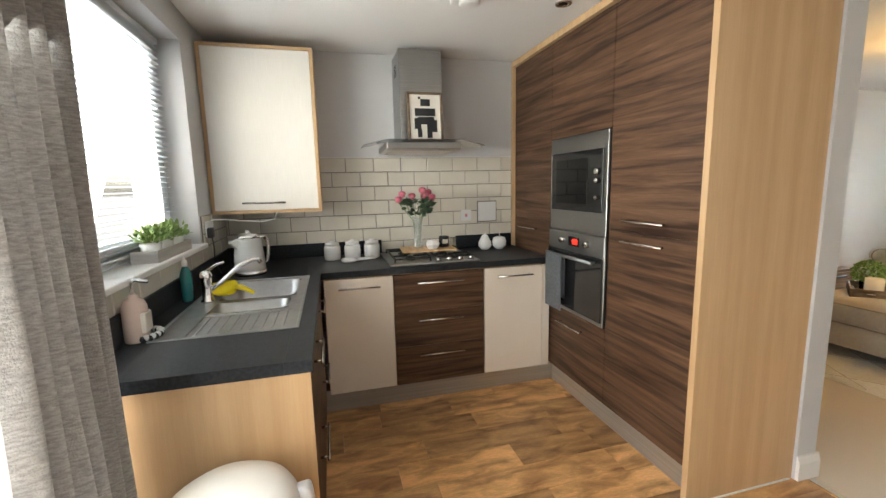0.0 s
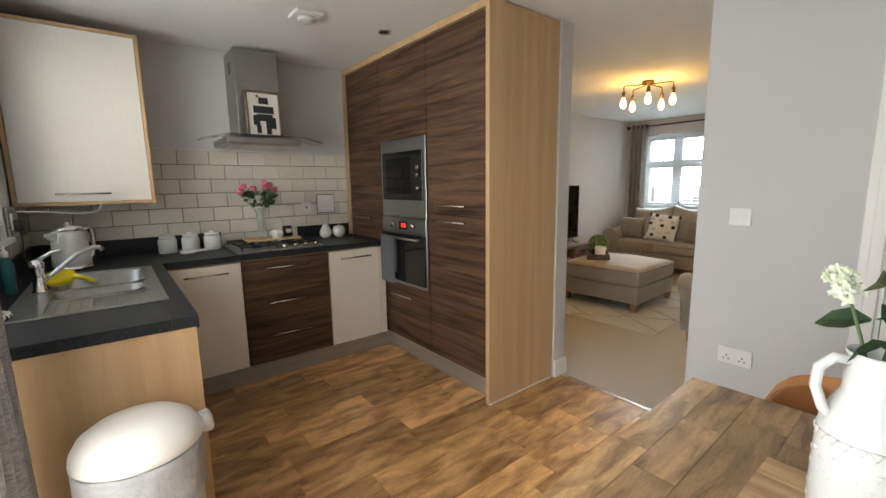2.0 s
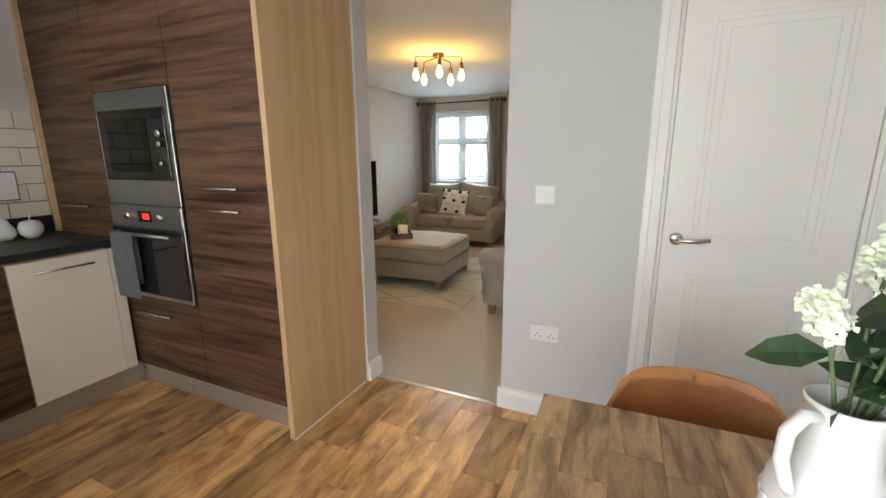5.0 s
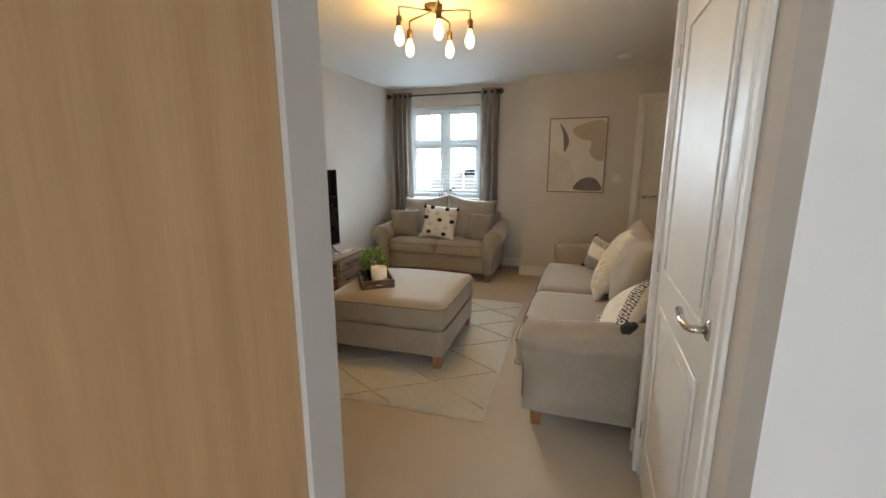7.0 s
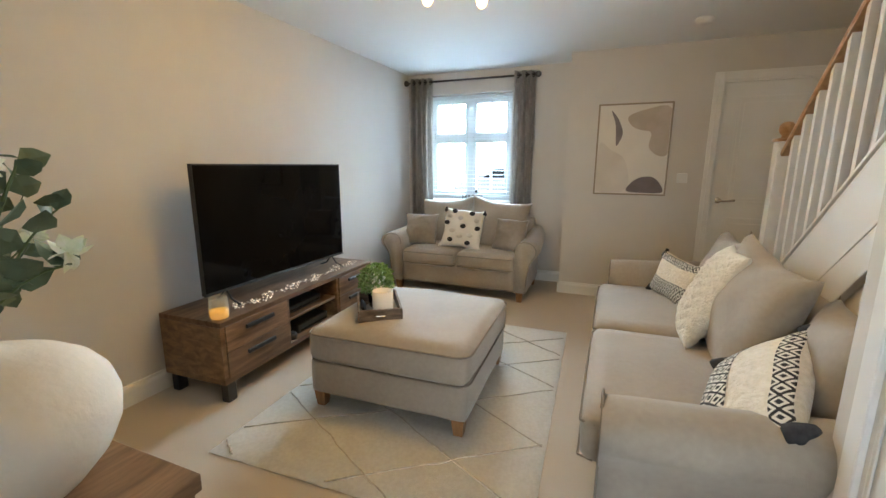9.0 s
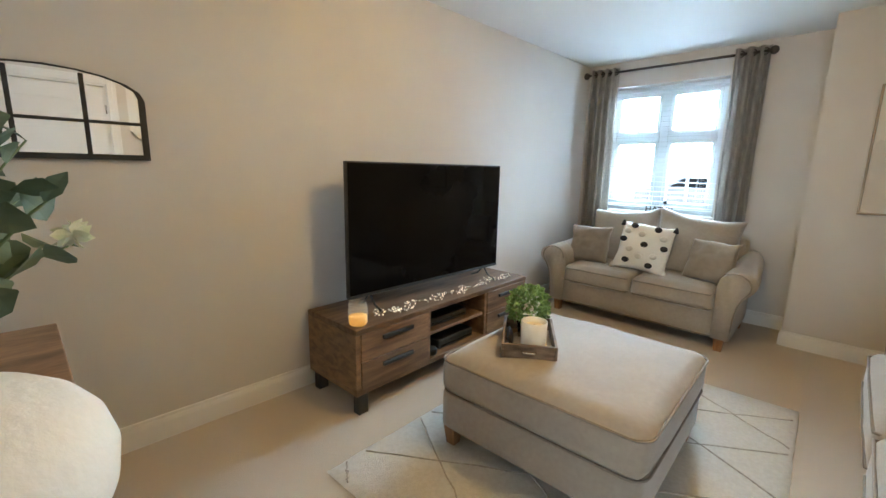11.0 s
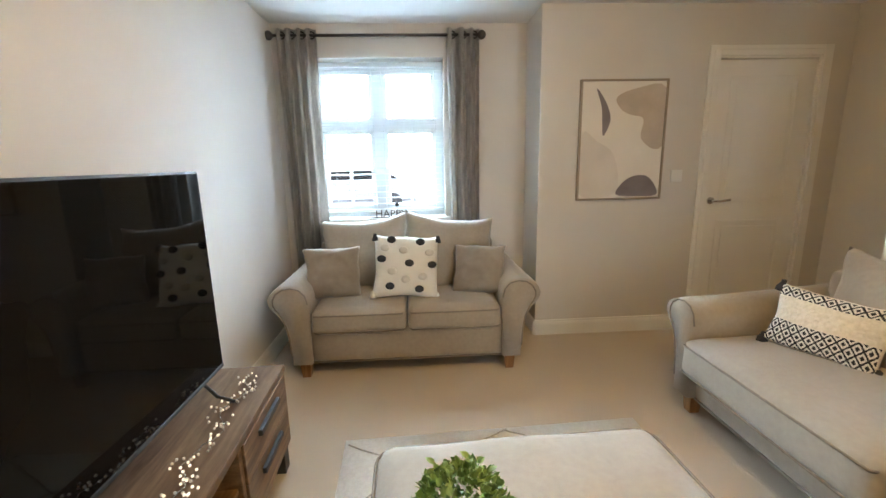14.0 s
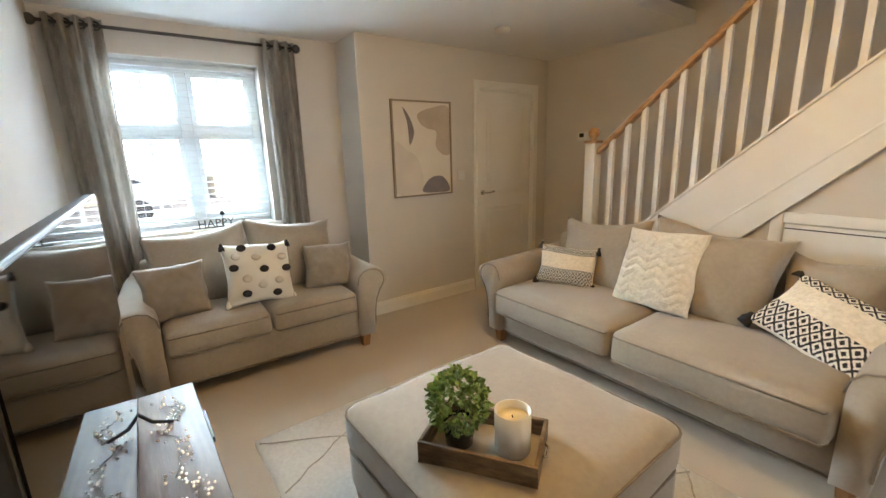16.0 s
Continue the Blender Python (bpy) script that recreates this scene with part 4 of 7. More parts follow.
part("glass_vase", bm, "jar_clear", gv, "", True)
rng = random.Random(4)
heads = [(-0.10, 0.02, 0.375), (-0.135, -0.02, 0.34), (0.035, -0.02, 0.40), (0.085, 0.02, 0.385), (0.10, -0.03, 0.35), (-0.03, 0.03, 0.36), (0.06, 0.05, 0.36)]
for hx, hy, hz in heads:
    bm = B()
    tube(bm, [(hx * 0.1, hy * 0.1, 0.012), (hx * 0.25, hy * 0.25, 0.2), (hx, hy, hz - 0.012)], 0.0028, 5)
    stem = part("stem", bm, "stem", gv, "", True)
    bm = B()
    lathe(bm, [(0, -0.018), (0.012, -0.014), (0.024, 0.0), (0.026, 0.014), (0.02, 0.026), (0.012, 0.02), (0.012, 0.028), (0, 0.03)], 10, (hx, hy, hz))
    for v in bm.verts:
        v.co += 0.004 * noise.noise_vector(v.co * 60)
    part("rose_head", bm, "rose", stem, "pink rose bloom", True)
bm = B()
for k in range(70):
    a, e = rng.uniform(0, 6.28), rng.uniform(-0.2, 0.8)
    r = rng.uniform(0.02, 0.085)
    leaf(bm, (r * math.cos(a), r * math.sin(a), rng.uniform(0.235, 0.34)), (math.cos(a), math.sin(a), e), rng.uniform(0.04, 0.065), 0.6, 0.3, rng.uniform(-1, 1))
part("foliage", bm, "leaf_dark", gv, "dark green rose leaves", kind="stuff")


def jar(x, y, z, r, h, label, lid=True):
    j = thing("storage_jar", x, y, z, 0, label, "storage jar", "white storage jars")
    bm = B()
    lathe(bm, [(0, 0), (r * 0.92, 0), (r, 0.006), (r, h * 0.62), (r * 0.94, h * 0.70), (r * 0.8, h * 0.74), (0, h * 0.74)], 28)
    part("jar", bm, "ceramic", j, "", True)
    bm = B()
    lathe(bm, [(0, h * 0.745), (r * 0.86, h * 0.745), (r * 0.86, h * 0.86), (r * 0.8, h * 0.9), (r * 0.3, h * 0.92), (r * 0.3, h), (0, h)], 28)
    part("lid", bm, "ceramic", j, "", True)
    return j


for x in (0.075, 0.213, 0.35):
    jar(x, 3.16, 0.9205, 0.056, 0.135, "white ceramic storage jar with lid on the worktop")
for x, y in ((1.215, 3.17), (1.325, 3.15)):
    o = thing("ceramic_pear" if x < 1.25 else "ceramic_apple", x, y, 0.9205, 0, "white glazed ceramic fruit ornament on the worktop", "ornament")
    bm = B()
    if x < 1.25:
        lathe(bm, [(0, 0), (0.03, 0.002), (0.052, 0.03), (0.05, 0.06), (0.032, 0.09), (0.024, 0.11), (0.01, 0.12), (0, 0.118)], 24)
    else:
        lathe(bm, [(0, 0.004), (0.025, 0), (0.052, 0.03), (0.056, 0.06), (0.045, 0.09), (0.02, 0.1), (0, 0.092)], 24)
    tube(bm, [(0, 0, 0.095), (0.003, 0, 0.12), (0.01, 0, 0.14)], 0.0035, 6)
    part("fruit", bm, "ceramic", o, "", True)
sp = thing("spoon_rest", 0.24, 3.03, 0.9205, 5, "white ceramic spoon rest on the worktop", "spoon rest")
bm = B()
lathe(bm, [(0, 0.004), (0.042, 0.006), (0.055, 0.02), (0.058, 0.02), (0.046, 0.0), (0, 0.0)], 24, (-0.06, 0, 0))
tube(bm, [(-0.01, 0, 0.012), (0.05, 0, 0.014), (0.12, 0, 0.017)], 0.010, 8)
part("dish", bm, "ceramic", sp, "", True)
tl = thing("tealight_holder", 0.76, 3.0, 0.9795, 0, "white faceted tealight holder on the oak board", "candle holder")
bm = B()
lathe(bm, [(0, 0), (0.035, 0), (0.052, 0.03), (0.04, 0.06), (0.03, 0.06), (0.034, 0.03), (0, 0.02)], 7)
part("holder", bm, "ceramic", tl)
cn = thing("black_candle", 0.86, 3.07, 0.9795, 0, "small black candle tin with pale label", "candle")
bm = B()
lathe(bm, [(0, 0), (0.036, 0), (0.036, 0.075), (0.033, 0.075), (0.033, 0.065), (0, 0.065)], 24)
part("tin", bm, "ink", cn, "", True)
bm = B()
box(bm, -0.02, -0.0375, 0.025, 0.02, -0.0345, 0.055)
part("label", bm, "paper", cn)

# wall plates on the tiles
def socket(name, x, y, z, rz, w, h, label, marks="switch"):
    s = thing(name, x, y, z, rz, label, "wall socket" if marks == "socket" else "light switch")
    bm = B()
    box(bm, -w / 2, -0.009, -h / 2, w / 2, 0, h / 2, 0.003, 2)
    part("plate", bm, "white_plastic", s)
    n = 2 if w > 0.09 else 1
    for k in range(n):
        c = (k - (n - 1) / 2) * w * 0.47
        if marks == "socket":
            for dx, dz, a, b in ((0, -0.002, 0.003, 0.006), (-0.011, -0.017, 0.005, 0.003), (0.011, -0.017, 0.005, 0.003)):
                bm = B()
                box(bm, c + dx - a / 1.2, -0.0098, dz - b / 1.2, c + dx + a / 1.2, -0.0092, dz + b / 1.2)
                part("pin_hole", bm, "ink", s)
            bm = B()
            box(bm, c + (0.018 if k else -0.03), -0.012, 0.016, c + (0.03 if k else -0.018), -0.0092, 0.034, 0.001, 1)
            part("rocker", bm, "white_plastic", s)
        else:
            bm = B()
            box(bm, c - 0.007, -0.0115, -0.009, c + 0.007, -0.0092, 0.009, 0.001, 1, m=Matrix.Rotation(0.06, 4, "X"))
            part("rocker", bm, "white_plastic", s)
    return s


ss = socket("cooker_switch", 1.116, 3.332, 1.18, 0, 0.086, 0.086, "white wall switch with red rocker on the tiles")
bm = B()
box(bm, -0.009, -0.0145, -0.012, 0.009, -0.0127, 0.012)
part("red_rocker", bm, "rose", ss, "small red rocker")
bp = thing("blanking_plate", 1.293, 3.331, 1.205, 0, "square white wall plate with dark edge on the tiles", "wall plate")
bm = B()
box(bm, -0.083, -0.004, -0.083, 0.083, 0, 0.083, 0.001, 1)
part("seal", bm, "grout", bp, "dark seal")
bm = B()
box(bm, -0.076, -0.009, -0.076, 0.076, -0.0042, 0.076, 0.003, 1)
part("plate", bm, "white_plastic", bp)
socket("light_switch", 2.1995, 0.457, 1.178, -90, 0.092, 0.086, "white double light switch on the grey wall")
socket("wall_socket", 2.1995, 0.427, 0.473, -90, 0.146, 0.086, "white double wall socket on the grey wall", "socket")
s3 = socket("kettle_socket", -0.611, 2.86, 1.20, 90, 0.146, 0.086, "white double socket with black plug beside the window", "socket")
pg = thing("black_plug", -0.602, 2.80, 1.18, 0, "black plug and cable in the wall socket", "plug")
bm = B()
box(bm, 0, -0.025, -0.03, 0.03, 0.025, 0.03, 0.008, 2)
part("plug", bm, "black", pg)
bm = B()
tube(bm, [(0.02, 0, -0.03), (0.022, 0.01, -0.09), (0.012, 0.03, -0.17), (0.03, 0.08, -0.25)], 0.004, 6)
part("cable", bm, "black", pg, "", True)
cw = thing("white_cable", -0.50, 2.95, 1.27, 0, "thin white cable below the wall cabinet", "cable")
bm = B()
tube(bm, [(-0.09, -0.10, -0.02), (-0.03, -0.05, -0.025), (0.08, -0.02, -0.04), (0.17, 0.0, -0.05), (0.24, 0.02, -0.035), (0.255, 0.03, 0.004)], 0.0035, 6)
part("flex", bm, "white_plastic", cw, "", True)

# sink, tap and what stands by them
sk = thing("sink", 0, 0, 0.92, 0, "stainless steel sink with half bowl and ribbed drainer", "sink")
bm = B()
def pan(bm, x0, y0, x1, y1, depth, r=0.06, n=6, rim=0.0035, slope=0.018):
    def ring(ix, z, rr):
        pts = []
        for cx, cy, a0 in ((x1 - ix - rr, y1 - ix - rr, 0), (x0 + ix + rr, y1 - ix - rr, 90), (x0 + ix + rr, y0 + ix + rr, 180), (x1 - ix - rr, y0 + ix + rr, 270)):
            for k in range(n + 1):
                a = radians(a0 + 90 * k / n)
                pts.append(bm.verts.new((cx + rr * math.cos(a), cy + rr * math.sin(a), z)))
        return pts
    rs = [ring(0, rim, r), ring(0.008, rim - 0.006, r * 0.9), ring(slope, -depth + 0.02, r * 0.8), ring(slope + 0.02, -depth, r * 0.6)]
    for a, b in zip(rs, rs[1:]):
        for k in range(len(a)):
            bm.faces.new((a[k], a[(k + 1) % len(a)], b[(k + 1) % len(a)], b[k]))
    bm.faces.new(rs[-1])
pan(bm, -0.43, 2.20, -0.10, 2.58, 0.16)
part("main_bowl", bm, "sink_steel", sk, "", True)
bm = B()
pan(bm, -0.43, 1.99, -0.12, 2.15, 0.10, 0.05)
part("half_bowl", bm, "sink_steel", sk, "", True)
bm = B()
for q in ((SX0, SY0, SX1, 1.72), (SX0, 1.72, -0.43, SY1), (-0.10, 1.72, SX1, SY1), (-0.43, 2.58, -0.10, SY1), (-0.43, 2.15, -0.10, 2.20), (-0.12, 1.99, -0.10, 2.15), (-0.43, 1.96, -0.10, 1.99)):
    box(bm, q[0], q[1], 0.0005, q[2], q[3], 0.0036)
part("deck", bm, "sink_steel", sk)
bm = B()
box(bm, -0.43, 1.72, -0.006, -0.10, 1.96, -0.002)
part("drainer", bm, "sink_steel", sk, "ribbed drainer")
for k in range(9):
    bm = B()
    x = -0.41 + k * 0.036
    box(bm, x, 1.735, -0.0018, x + 0.010, 1.945, 0.003, 0.002, 2)
    part("drainer_rib", bm, "sink_steel", sk)
bm = B()
box(bm, SX0 - 0.003, SY0 - 0.003, 0.0004, SX0 + 0.008, SY1 + 0.003, 0.006, 0.002, 1)
box(bm, SX1 - 0.008, SY0 - 0.003, 0.0004, SX1 + 0.003, SY1 + 0.003, 0.006, 0.002, 1)
box(bm, SX0 + 0.008, SY0 - 0.003, 0.0004, SX1 - 0.008, SY0 + 0.008, 0.006, 0.002, 1)
box(bm, SX0 + 0.008, SY1 - 0.008, 0.0004, SX1 - 0.008, SY1 + 0.003, 0.006, 0.002, 1)
part("rim", bm, "sink_steel", sk)
tp = thing("mixer_tap", -0.475, 2.20, 0.9236, 0, "chrome single-lever mixer tap over the sink", "tap")
bm = B()
lathe(bm, [(0, 0), (0.03, 0), (0.03, 0.008), (0.023, 0.014), (0.021, 0.09), (0.024, 0.10), (0.026, 0.125), (0.018, 0.14), (0, 0.143)], 24)
part("body", bm, "chrome", tp, "", True)
bm = B()
tube(bm, [(0.01, 0.0, 0.05), (0.06, 0.02, 0.085), (0.13, 0.04, 0.145), (0.185, 0.055, 0.17), (0.21, 0.062, 0.17), (0.222, 0.065, 0.155)], 0.011, 12)
part("spout", bm, "chrome", tp, "", True)
bm = B()
tube(bm, [(0.0, 0.0, 0.135), (0.02, -0.01, 0.15), (0.055, -0.02, 0.172), (0.085, -0.03, 0.18)], 0.009, 10, 0.6)
part("lever", bm, "chrome", tp, "", True)
kt = thing("kettle", -0.40, 2.82, 0.9205, -140, "white enamel electric kettle with chrome trim", "kettle")
bm = B()
lathe(bm, [(0, 0), (0.085, 0), (0.09, 0.01), (0.088, 0.025), (0, 0.026)], 32)
part("base", bm, "chrome", kt, "chrome power base", True)
bm = B()
lathe(bm, [(0, 0.027), (0.083, 0.027), (0.086, 0.04), (0.082, 0.12), (0.073, 0.20), (0.068, 0.215), (0, 0.216)], 32)
part("body", bm, "ceramic", kt, "", True)
bm = B()
lathe(bm, [(0, 0.216), (0.067, 0.216), (0.064, 0.232), (0.045, 0.243), (0.012, 0.247), (0.012, 0.262), (0, 0.264)], 28)
part("lid", bm, "chrome", kt, "chrome lid", True)
bm = B()
tube(bm, [(-0.066, 0, 0.212), (-0.105, 0, 0.215), (-0.125, 0, 0.19), (-0.125, 0, 0.12), (-0.112, 0, 0.06), (-0.08, 0, 0.045)], 0.011, 10)
part("handle", bm, "chrome", kt, "", True)
bm = B()
prism(bm, [(0.055, 0.165), (0.075, 0.16), (0.112, 0.198), (0.105, 0.208), (0.062, 0.213)], "y", -0.02, 0.02, 0.006)
part("spout", bm, "ceramic", kt)
bm = B()
box(bm, -0.02, -0.0865, 0.055, 0.02, -0.083, 0.07)
part("badge", bm, "black", kt, "small dark badge")
rg = thing("rubber_gloves", -0.40, 2.26, 0.9245, 25, "yellow rubber gloves draped over the tap and bowl", "gloves")
bm = B()
soft(bm, 0.12, 0.07, 0.05, 0.022, 8, (0, 0, 0.01), (-0.02, 0, 0.045), 0.012, scale=14)
part("cuff", bm, "rubber_yellow", rg, "", True)
for k in range(4):
    bm = B()
    tube(bm, [(0.02, -0.03 + k * 0.02, 0.05), (0.06, -0.045 + k * 0.027, 0.035), (0.095, -0.055 + k * 0.032, 0.012)], 0.0105, 8, 0.8)
    part("finger", bm, "rubber_yellow", rg, "", True)
wb = thing("soap_bottle", -0.575, 2.27, 0.9205, 0, "teal washing-up liquid bottle behind the sink", "bottle")
bm = B()
lathe(bm, [(0, 0), (0.03, 0), (0.032, 0.01), (0.032, 0.12), (0.02, 0.15), (0.012, 0.16), (0, 0.16)], 20, squash=(0.75, 1))
part("bottle", bm, "soap_green", wb, "", True)
bm = B()
lathe(bm, [(0, 0.16), (0.013, 0.16), (0.012, 0.185), (0.005, 0.19), (0.004, 0.205), (0, 0.205)], 14)
part("cap", bm, "frosted", wb, "", True)
sd = thing("soap_dispenser", -0.575, 1.74, 0.9205, 0, "glass soap bottle with blush label and chrome pump", "soap dispenser")
bm = B()
lathe(bm, [(0, 0), (0.036, 0), (0.038, 0.006), (0.038, 0.12), (0.03, 0.14), (0.014, 0.15), (0.014, 0.16), (0, 0.16)], 24)
part("bottle", bm, "blush_glass", sd, "", True)
bm = B()
box(bm, 0.02, -0.028, 0.03, 0.0395, 0.028, 0.10, 0.004, 1)
part("label", bm, "paper", sd, "blush paper label")
bm = B()
tube(bm, [(0, 0, 0.16), (0, 0, 0.2), (0.012, 0, 0.208), (0.05, 0.0, 0.2)], 0.006, 8)
part("pump", bm, "chrome", sd, "", True)
bc = thing("bead_garland", -0.56, 1.76, 0.9205, 0, "striped black and white bead garland round the soap bottle", "garland")
for k in range(14):
    bm = B()
    a = -1.3 + k * 0.2
    lathe(bm, [(0, -0.011), (0.008, -0.008), (0.011, 0), (0.008, 0.008), (0, 0.011)], 10, (0.045 * math.cos(a), 0.055 * math.sin(a), 0.012 + 0.004 * (k % 2)))
    part("bead", bm, "ceramic" if k % 2 else "ink", bc, "", True)

# herb planter on the sill
ph = thing("sill_planter", -0.668, 2.33, 1.1255, 0, "grey washed wooden tray with three small white herb pots", "planter")
bm = B()
box(bm, -0.05, -0.22, 0, 0.05, 0.22, 0.008)
for q in ((-0.05, -0.22, -0.042, 0.22), (0.042, -0.22, 0.05, 0.22), (-0.042, -0.22, 0.042, -0.212), (-0.042, 0.212, 0.042, 0.22)):
    box(bm, q[0], q[1], 0.0082, q[2], q[3], 0.05, 0.001, 1)
part("tray", bm, "grey_wash", ph)
for k in range(3):
    y = -0.14 + k * 0.14
    bm = B()
    lathe(bm, [(0, 0.009), (0.036, 0.009), (0.041, 0.075), (0.036, 0.075), (0.034, 0.065), (0, 0.065)], 20, (0, y, 0))
    pot = part("pot", bm, "ceramic", ph, "small white pot", True)
    bm = B()
    for i in range(320):
        a, e = rng.uniform(0, 6.28), rng.uniform(0.1, 1.5)
        d = Vector((math.cos(a) * math.cos(e), math.sin(a) * math.cos(e), math.sin(e)))
        p = Vector((0, y, 0.075)) + d * rng.uniform(0.01, 0.07)
        leaf(bm, p, d + Vector((0, 0, 0.3)), rng.uniform(0.014, 0.026), 0.35 if k == 1 else 0.55, 0.3, rng.uniform(0, 6))
    part("foliage", bm, "leaf", pot, "fresh green herb leaves", kind="stuff")

# bin
bn = thing("pedal_bin", -0.205, 1.205, 0, 4, "cream oval bin with domed lid and white liner", "bin")
bn.scale = (0.93, 1.04, 1.11)
bm = B()
lathe(bm, [(0, 0), (0.15, 0), (0.152, 0.01), (0.165, 0.52), (0.17, 0.535), (0.15, 0.535), (0, 0.53)], 40, squash=(1.0, 0.86))
part("body", bm, "bin_white", bn, "", True)
bm = B()
lathe(bm, [(0.168, 0.545), (0.176, 0.552), (0.172, 0.575), (0.155, 0.60), (0.12, 0.62), (0.06, 0.632), (0, 0.635)], 40, squash=(1.0, 0.86))
part("lid", bm, "bin_white", bn, "domed cream lid", True)
bm = B()
rows = []
for j, z in enumerate((0.40, 0.44, 0.48, 0.52, 0.546)):
    row = []
    for k in range(60):
        a = 2 * math.pi * k / 60
        r = 0.170 + (0.546 - z) * -0.02 + 0.007 * noise.noise(Vector((math.cos(a) * 5, math.sin(a) * 5, z * 14))) + 0.004
        drop = (0.05 * noise.noise(Vector((math.cos(a) * 2, math.sin(a) * 2, 7)))) if j == 0 else 0
        row.append(bm.verts.new((r * math.cos(a), 0.86 * r * math.sin(a), z + drop)))
    rows.append(row)
for p, q in zip(rows, rows[1:]):
    for k in range(60):
        bm.faces.new((p[k], p[(k + 1) % 60], q[(k + 1) % 60], q[k]))
bmesh.ops.solidify(bm, geom=bm.faces[:], thickness=0.0015)
part("liner", bm, "bag", bn, "crinkled white bin liner", True)
bm = B()
soft(bm, 0.05, 0.05, 0.07, 0.02, 6, (0, 0, 0), (0.185, 0.02, 0.545), 0.01, scale=20)
part("liner_knot", bm, "bag", bn, "gathered liner knot", True)

# ceiling fittings in the kitchen
for x, y in ((1.341, 2.30), (0.257, 2.297)):
    d = thing("downlight", x, y, H - 0.0005, 0, "recessed chrome ceiling downlight, off", "downlight", "kitchen downlights")
    bm = B()
    lathe(bm, [(0.026, -0.002), (0.03, -0.006), (0.043, -0.006), (0.045, 0.0), (0.026, 0.0)], 28)
    part("bezel", bm, "satin", d, "", True)
    bm = B()
    lathe(bm, [(0, -0.001), (0.026, -0.001), (0.026, -0.0015), (0, -0.0015)], 24)
    part("lens", bm, "black_glass", d)
vt = thing("ceiling_vent", 0.82, 2.32, H, 0, "round white extractor vent on the ceiling", "ceiling vent")
bm = B()
box(bm, -0.08, -0.08, -0.02, 0.08, 0.08, 0, 0.006, 2)
part("housing", bm, "white_plastic", vt)
bm = B()
lathe(bm, [(0, -0.045), (0.045, -0.045), (0.055, -0.038), (0.05, -0.02), (0, -0.02)], 24)
part("cover", bm, "white_plastic", vt, "", True)


# ---- staircase ----
SLOPE = 0.852


def string_z(x):
    return 0.90 + (4.885 - x) * SLOPE


st = new("staircase")
tagged(st, "white staircase with painted string and spindles, oak handrail", "staircase", kind="structure")
bm = B()
prism(bm, [(5.33, string_z(5.33)), (5.33, 0.0), (5.20, 0.0), (2.4, string_z(2.4) - 0.34), (2.4, string_z(2.4))], "y", 0.262, 0.302, 0.003)
part("string", bm, "white", st)
bm = B()
prism(bm, [(5.33, string_z(5.33)), (2.4, string_z(2.4)), (2.4, string_z(2.4) + 0.022), (5.33, string_z(5.33) + 0.022)], "y", 0.250, 0.314, 0.004)
part("base_rail", bm, "white", st)
bm = B()
prism(bm, [(5.05, string_z(5.05) - 0.34), (2.4, string_z(2.4) - 0.34), (2.4, string_z(2.4) - 0.358), (5.05, string_z(5.05) - 0.358)], "y", 0.282, 0.306, 0.003)
part("string_moulding", bm, "white", st)
for k in range(14):
    x1 = 5.36 - 0.223 * k
    bm = B()
    box(bm, x1 - 0.223 - 0.0, -0.575, 0.19 * k, x1, 0.26, 0.19 * (k + 1), 0.004, 1)
    part("step", bm, "carpet", st, "carpeted stair step")
for k in range(17):
    x = 5.212 - 0.1198 * k
    bm = B()
    z0, z1 = string_z(x) + 0.024, string_z(x) + 0.845
    prism(bm, [(x - 0.016, z0 + 0.014), (x + 0.016, z0 - 0.014), (x + 0.016, z1 - 0.014), (x - 0.016, z1 + 0.014)], "y", 0.266, 0.298)
    part("spindle", bm, "white", st)
bm = B()
prof = [(-0.026, 0.0), (0.026, 0.0), (0.031, 0.014), (0.028, 0.038), (0.014, 0.052), (-0.014, 0.052), (-0.028, 0.038), (-0.031, 0.014)]
x0, x1 = 5.325, 3.0
za, zb = string_z(x0) + 0.845, string_z(x1) + 0.845
va = [bm.verts.new((x0, 0.282 + a, za + b)) for a, b in prof]
vb = [bm.verts.new((x1, 0.282 + a, zb + b)) for a, b in prof]
bm.faces.new(va)
bm.faces.new(vb)
for k in range(8):
    bm.faces.new((va[k], va[(k + 1) % 8], vb[(k + 1) % 8], vb[k]))
part("handrail", bm, "oak_rail", st, "polished oak handrail")
bm = B()
box(bm, 5.331, 0.237, 0, 5.421, 0.327, 1.455, 0.004, 2)
nw = part("newel_post", bm, "white", st, "square white newel post")
bm = B()
box(bm, 5.323, 0.229, 1.4555, 5.429, 0.335, 1.475, 0.005, 2)
lathe(bm, [(0, 1.475), (0.03, 1.475), (0.022, 1.487), (0.024, 1.493), (0.037, 1.51), (0.041, 1.532), (0.037, 1.555), (0.022, 1.569), (0, 1.573)], 24, (5.376, 0.282, 0))
part("cap", bm, "oak_rail", nw, "turned oak ball cap", True)
bm = B()
prism(bm, [(3.46, 0.0), (5.19, 0.0), (3.46, string_z(3.46) - 0.345)], "y", 0.20, 0.27)
part("wall_understair", bm, "wall", None, "beige wall under the stairs", kind="structure")
ht = new("hatch")
tagged(ht, "white access hatch with moulded casing under the stairs", "hatch", kind="structure")
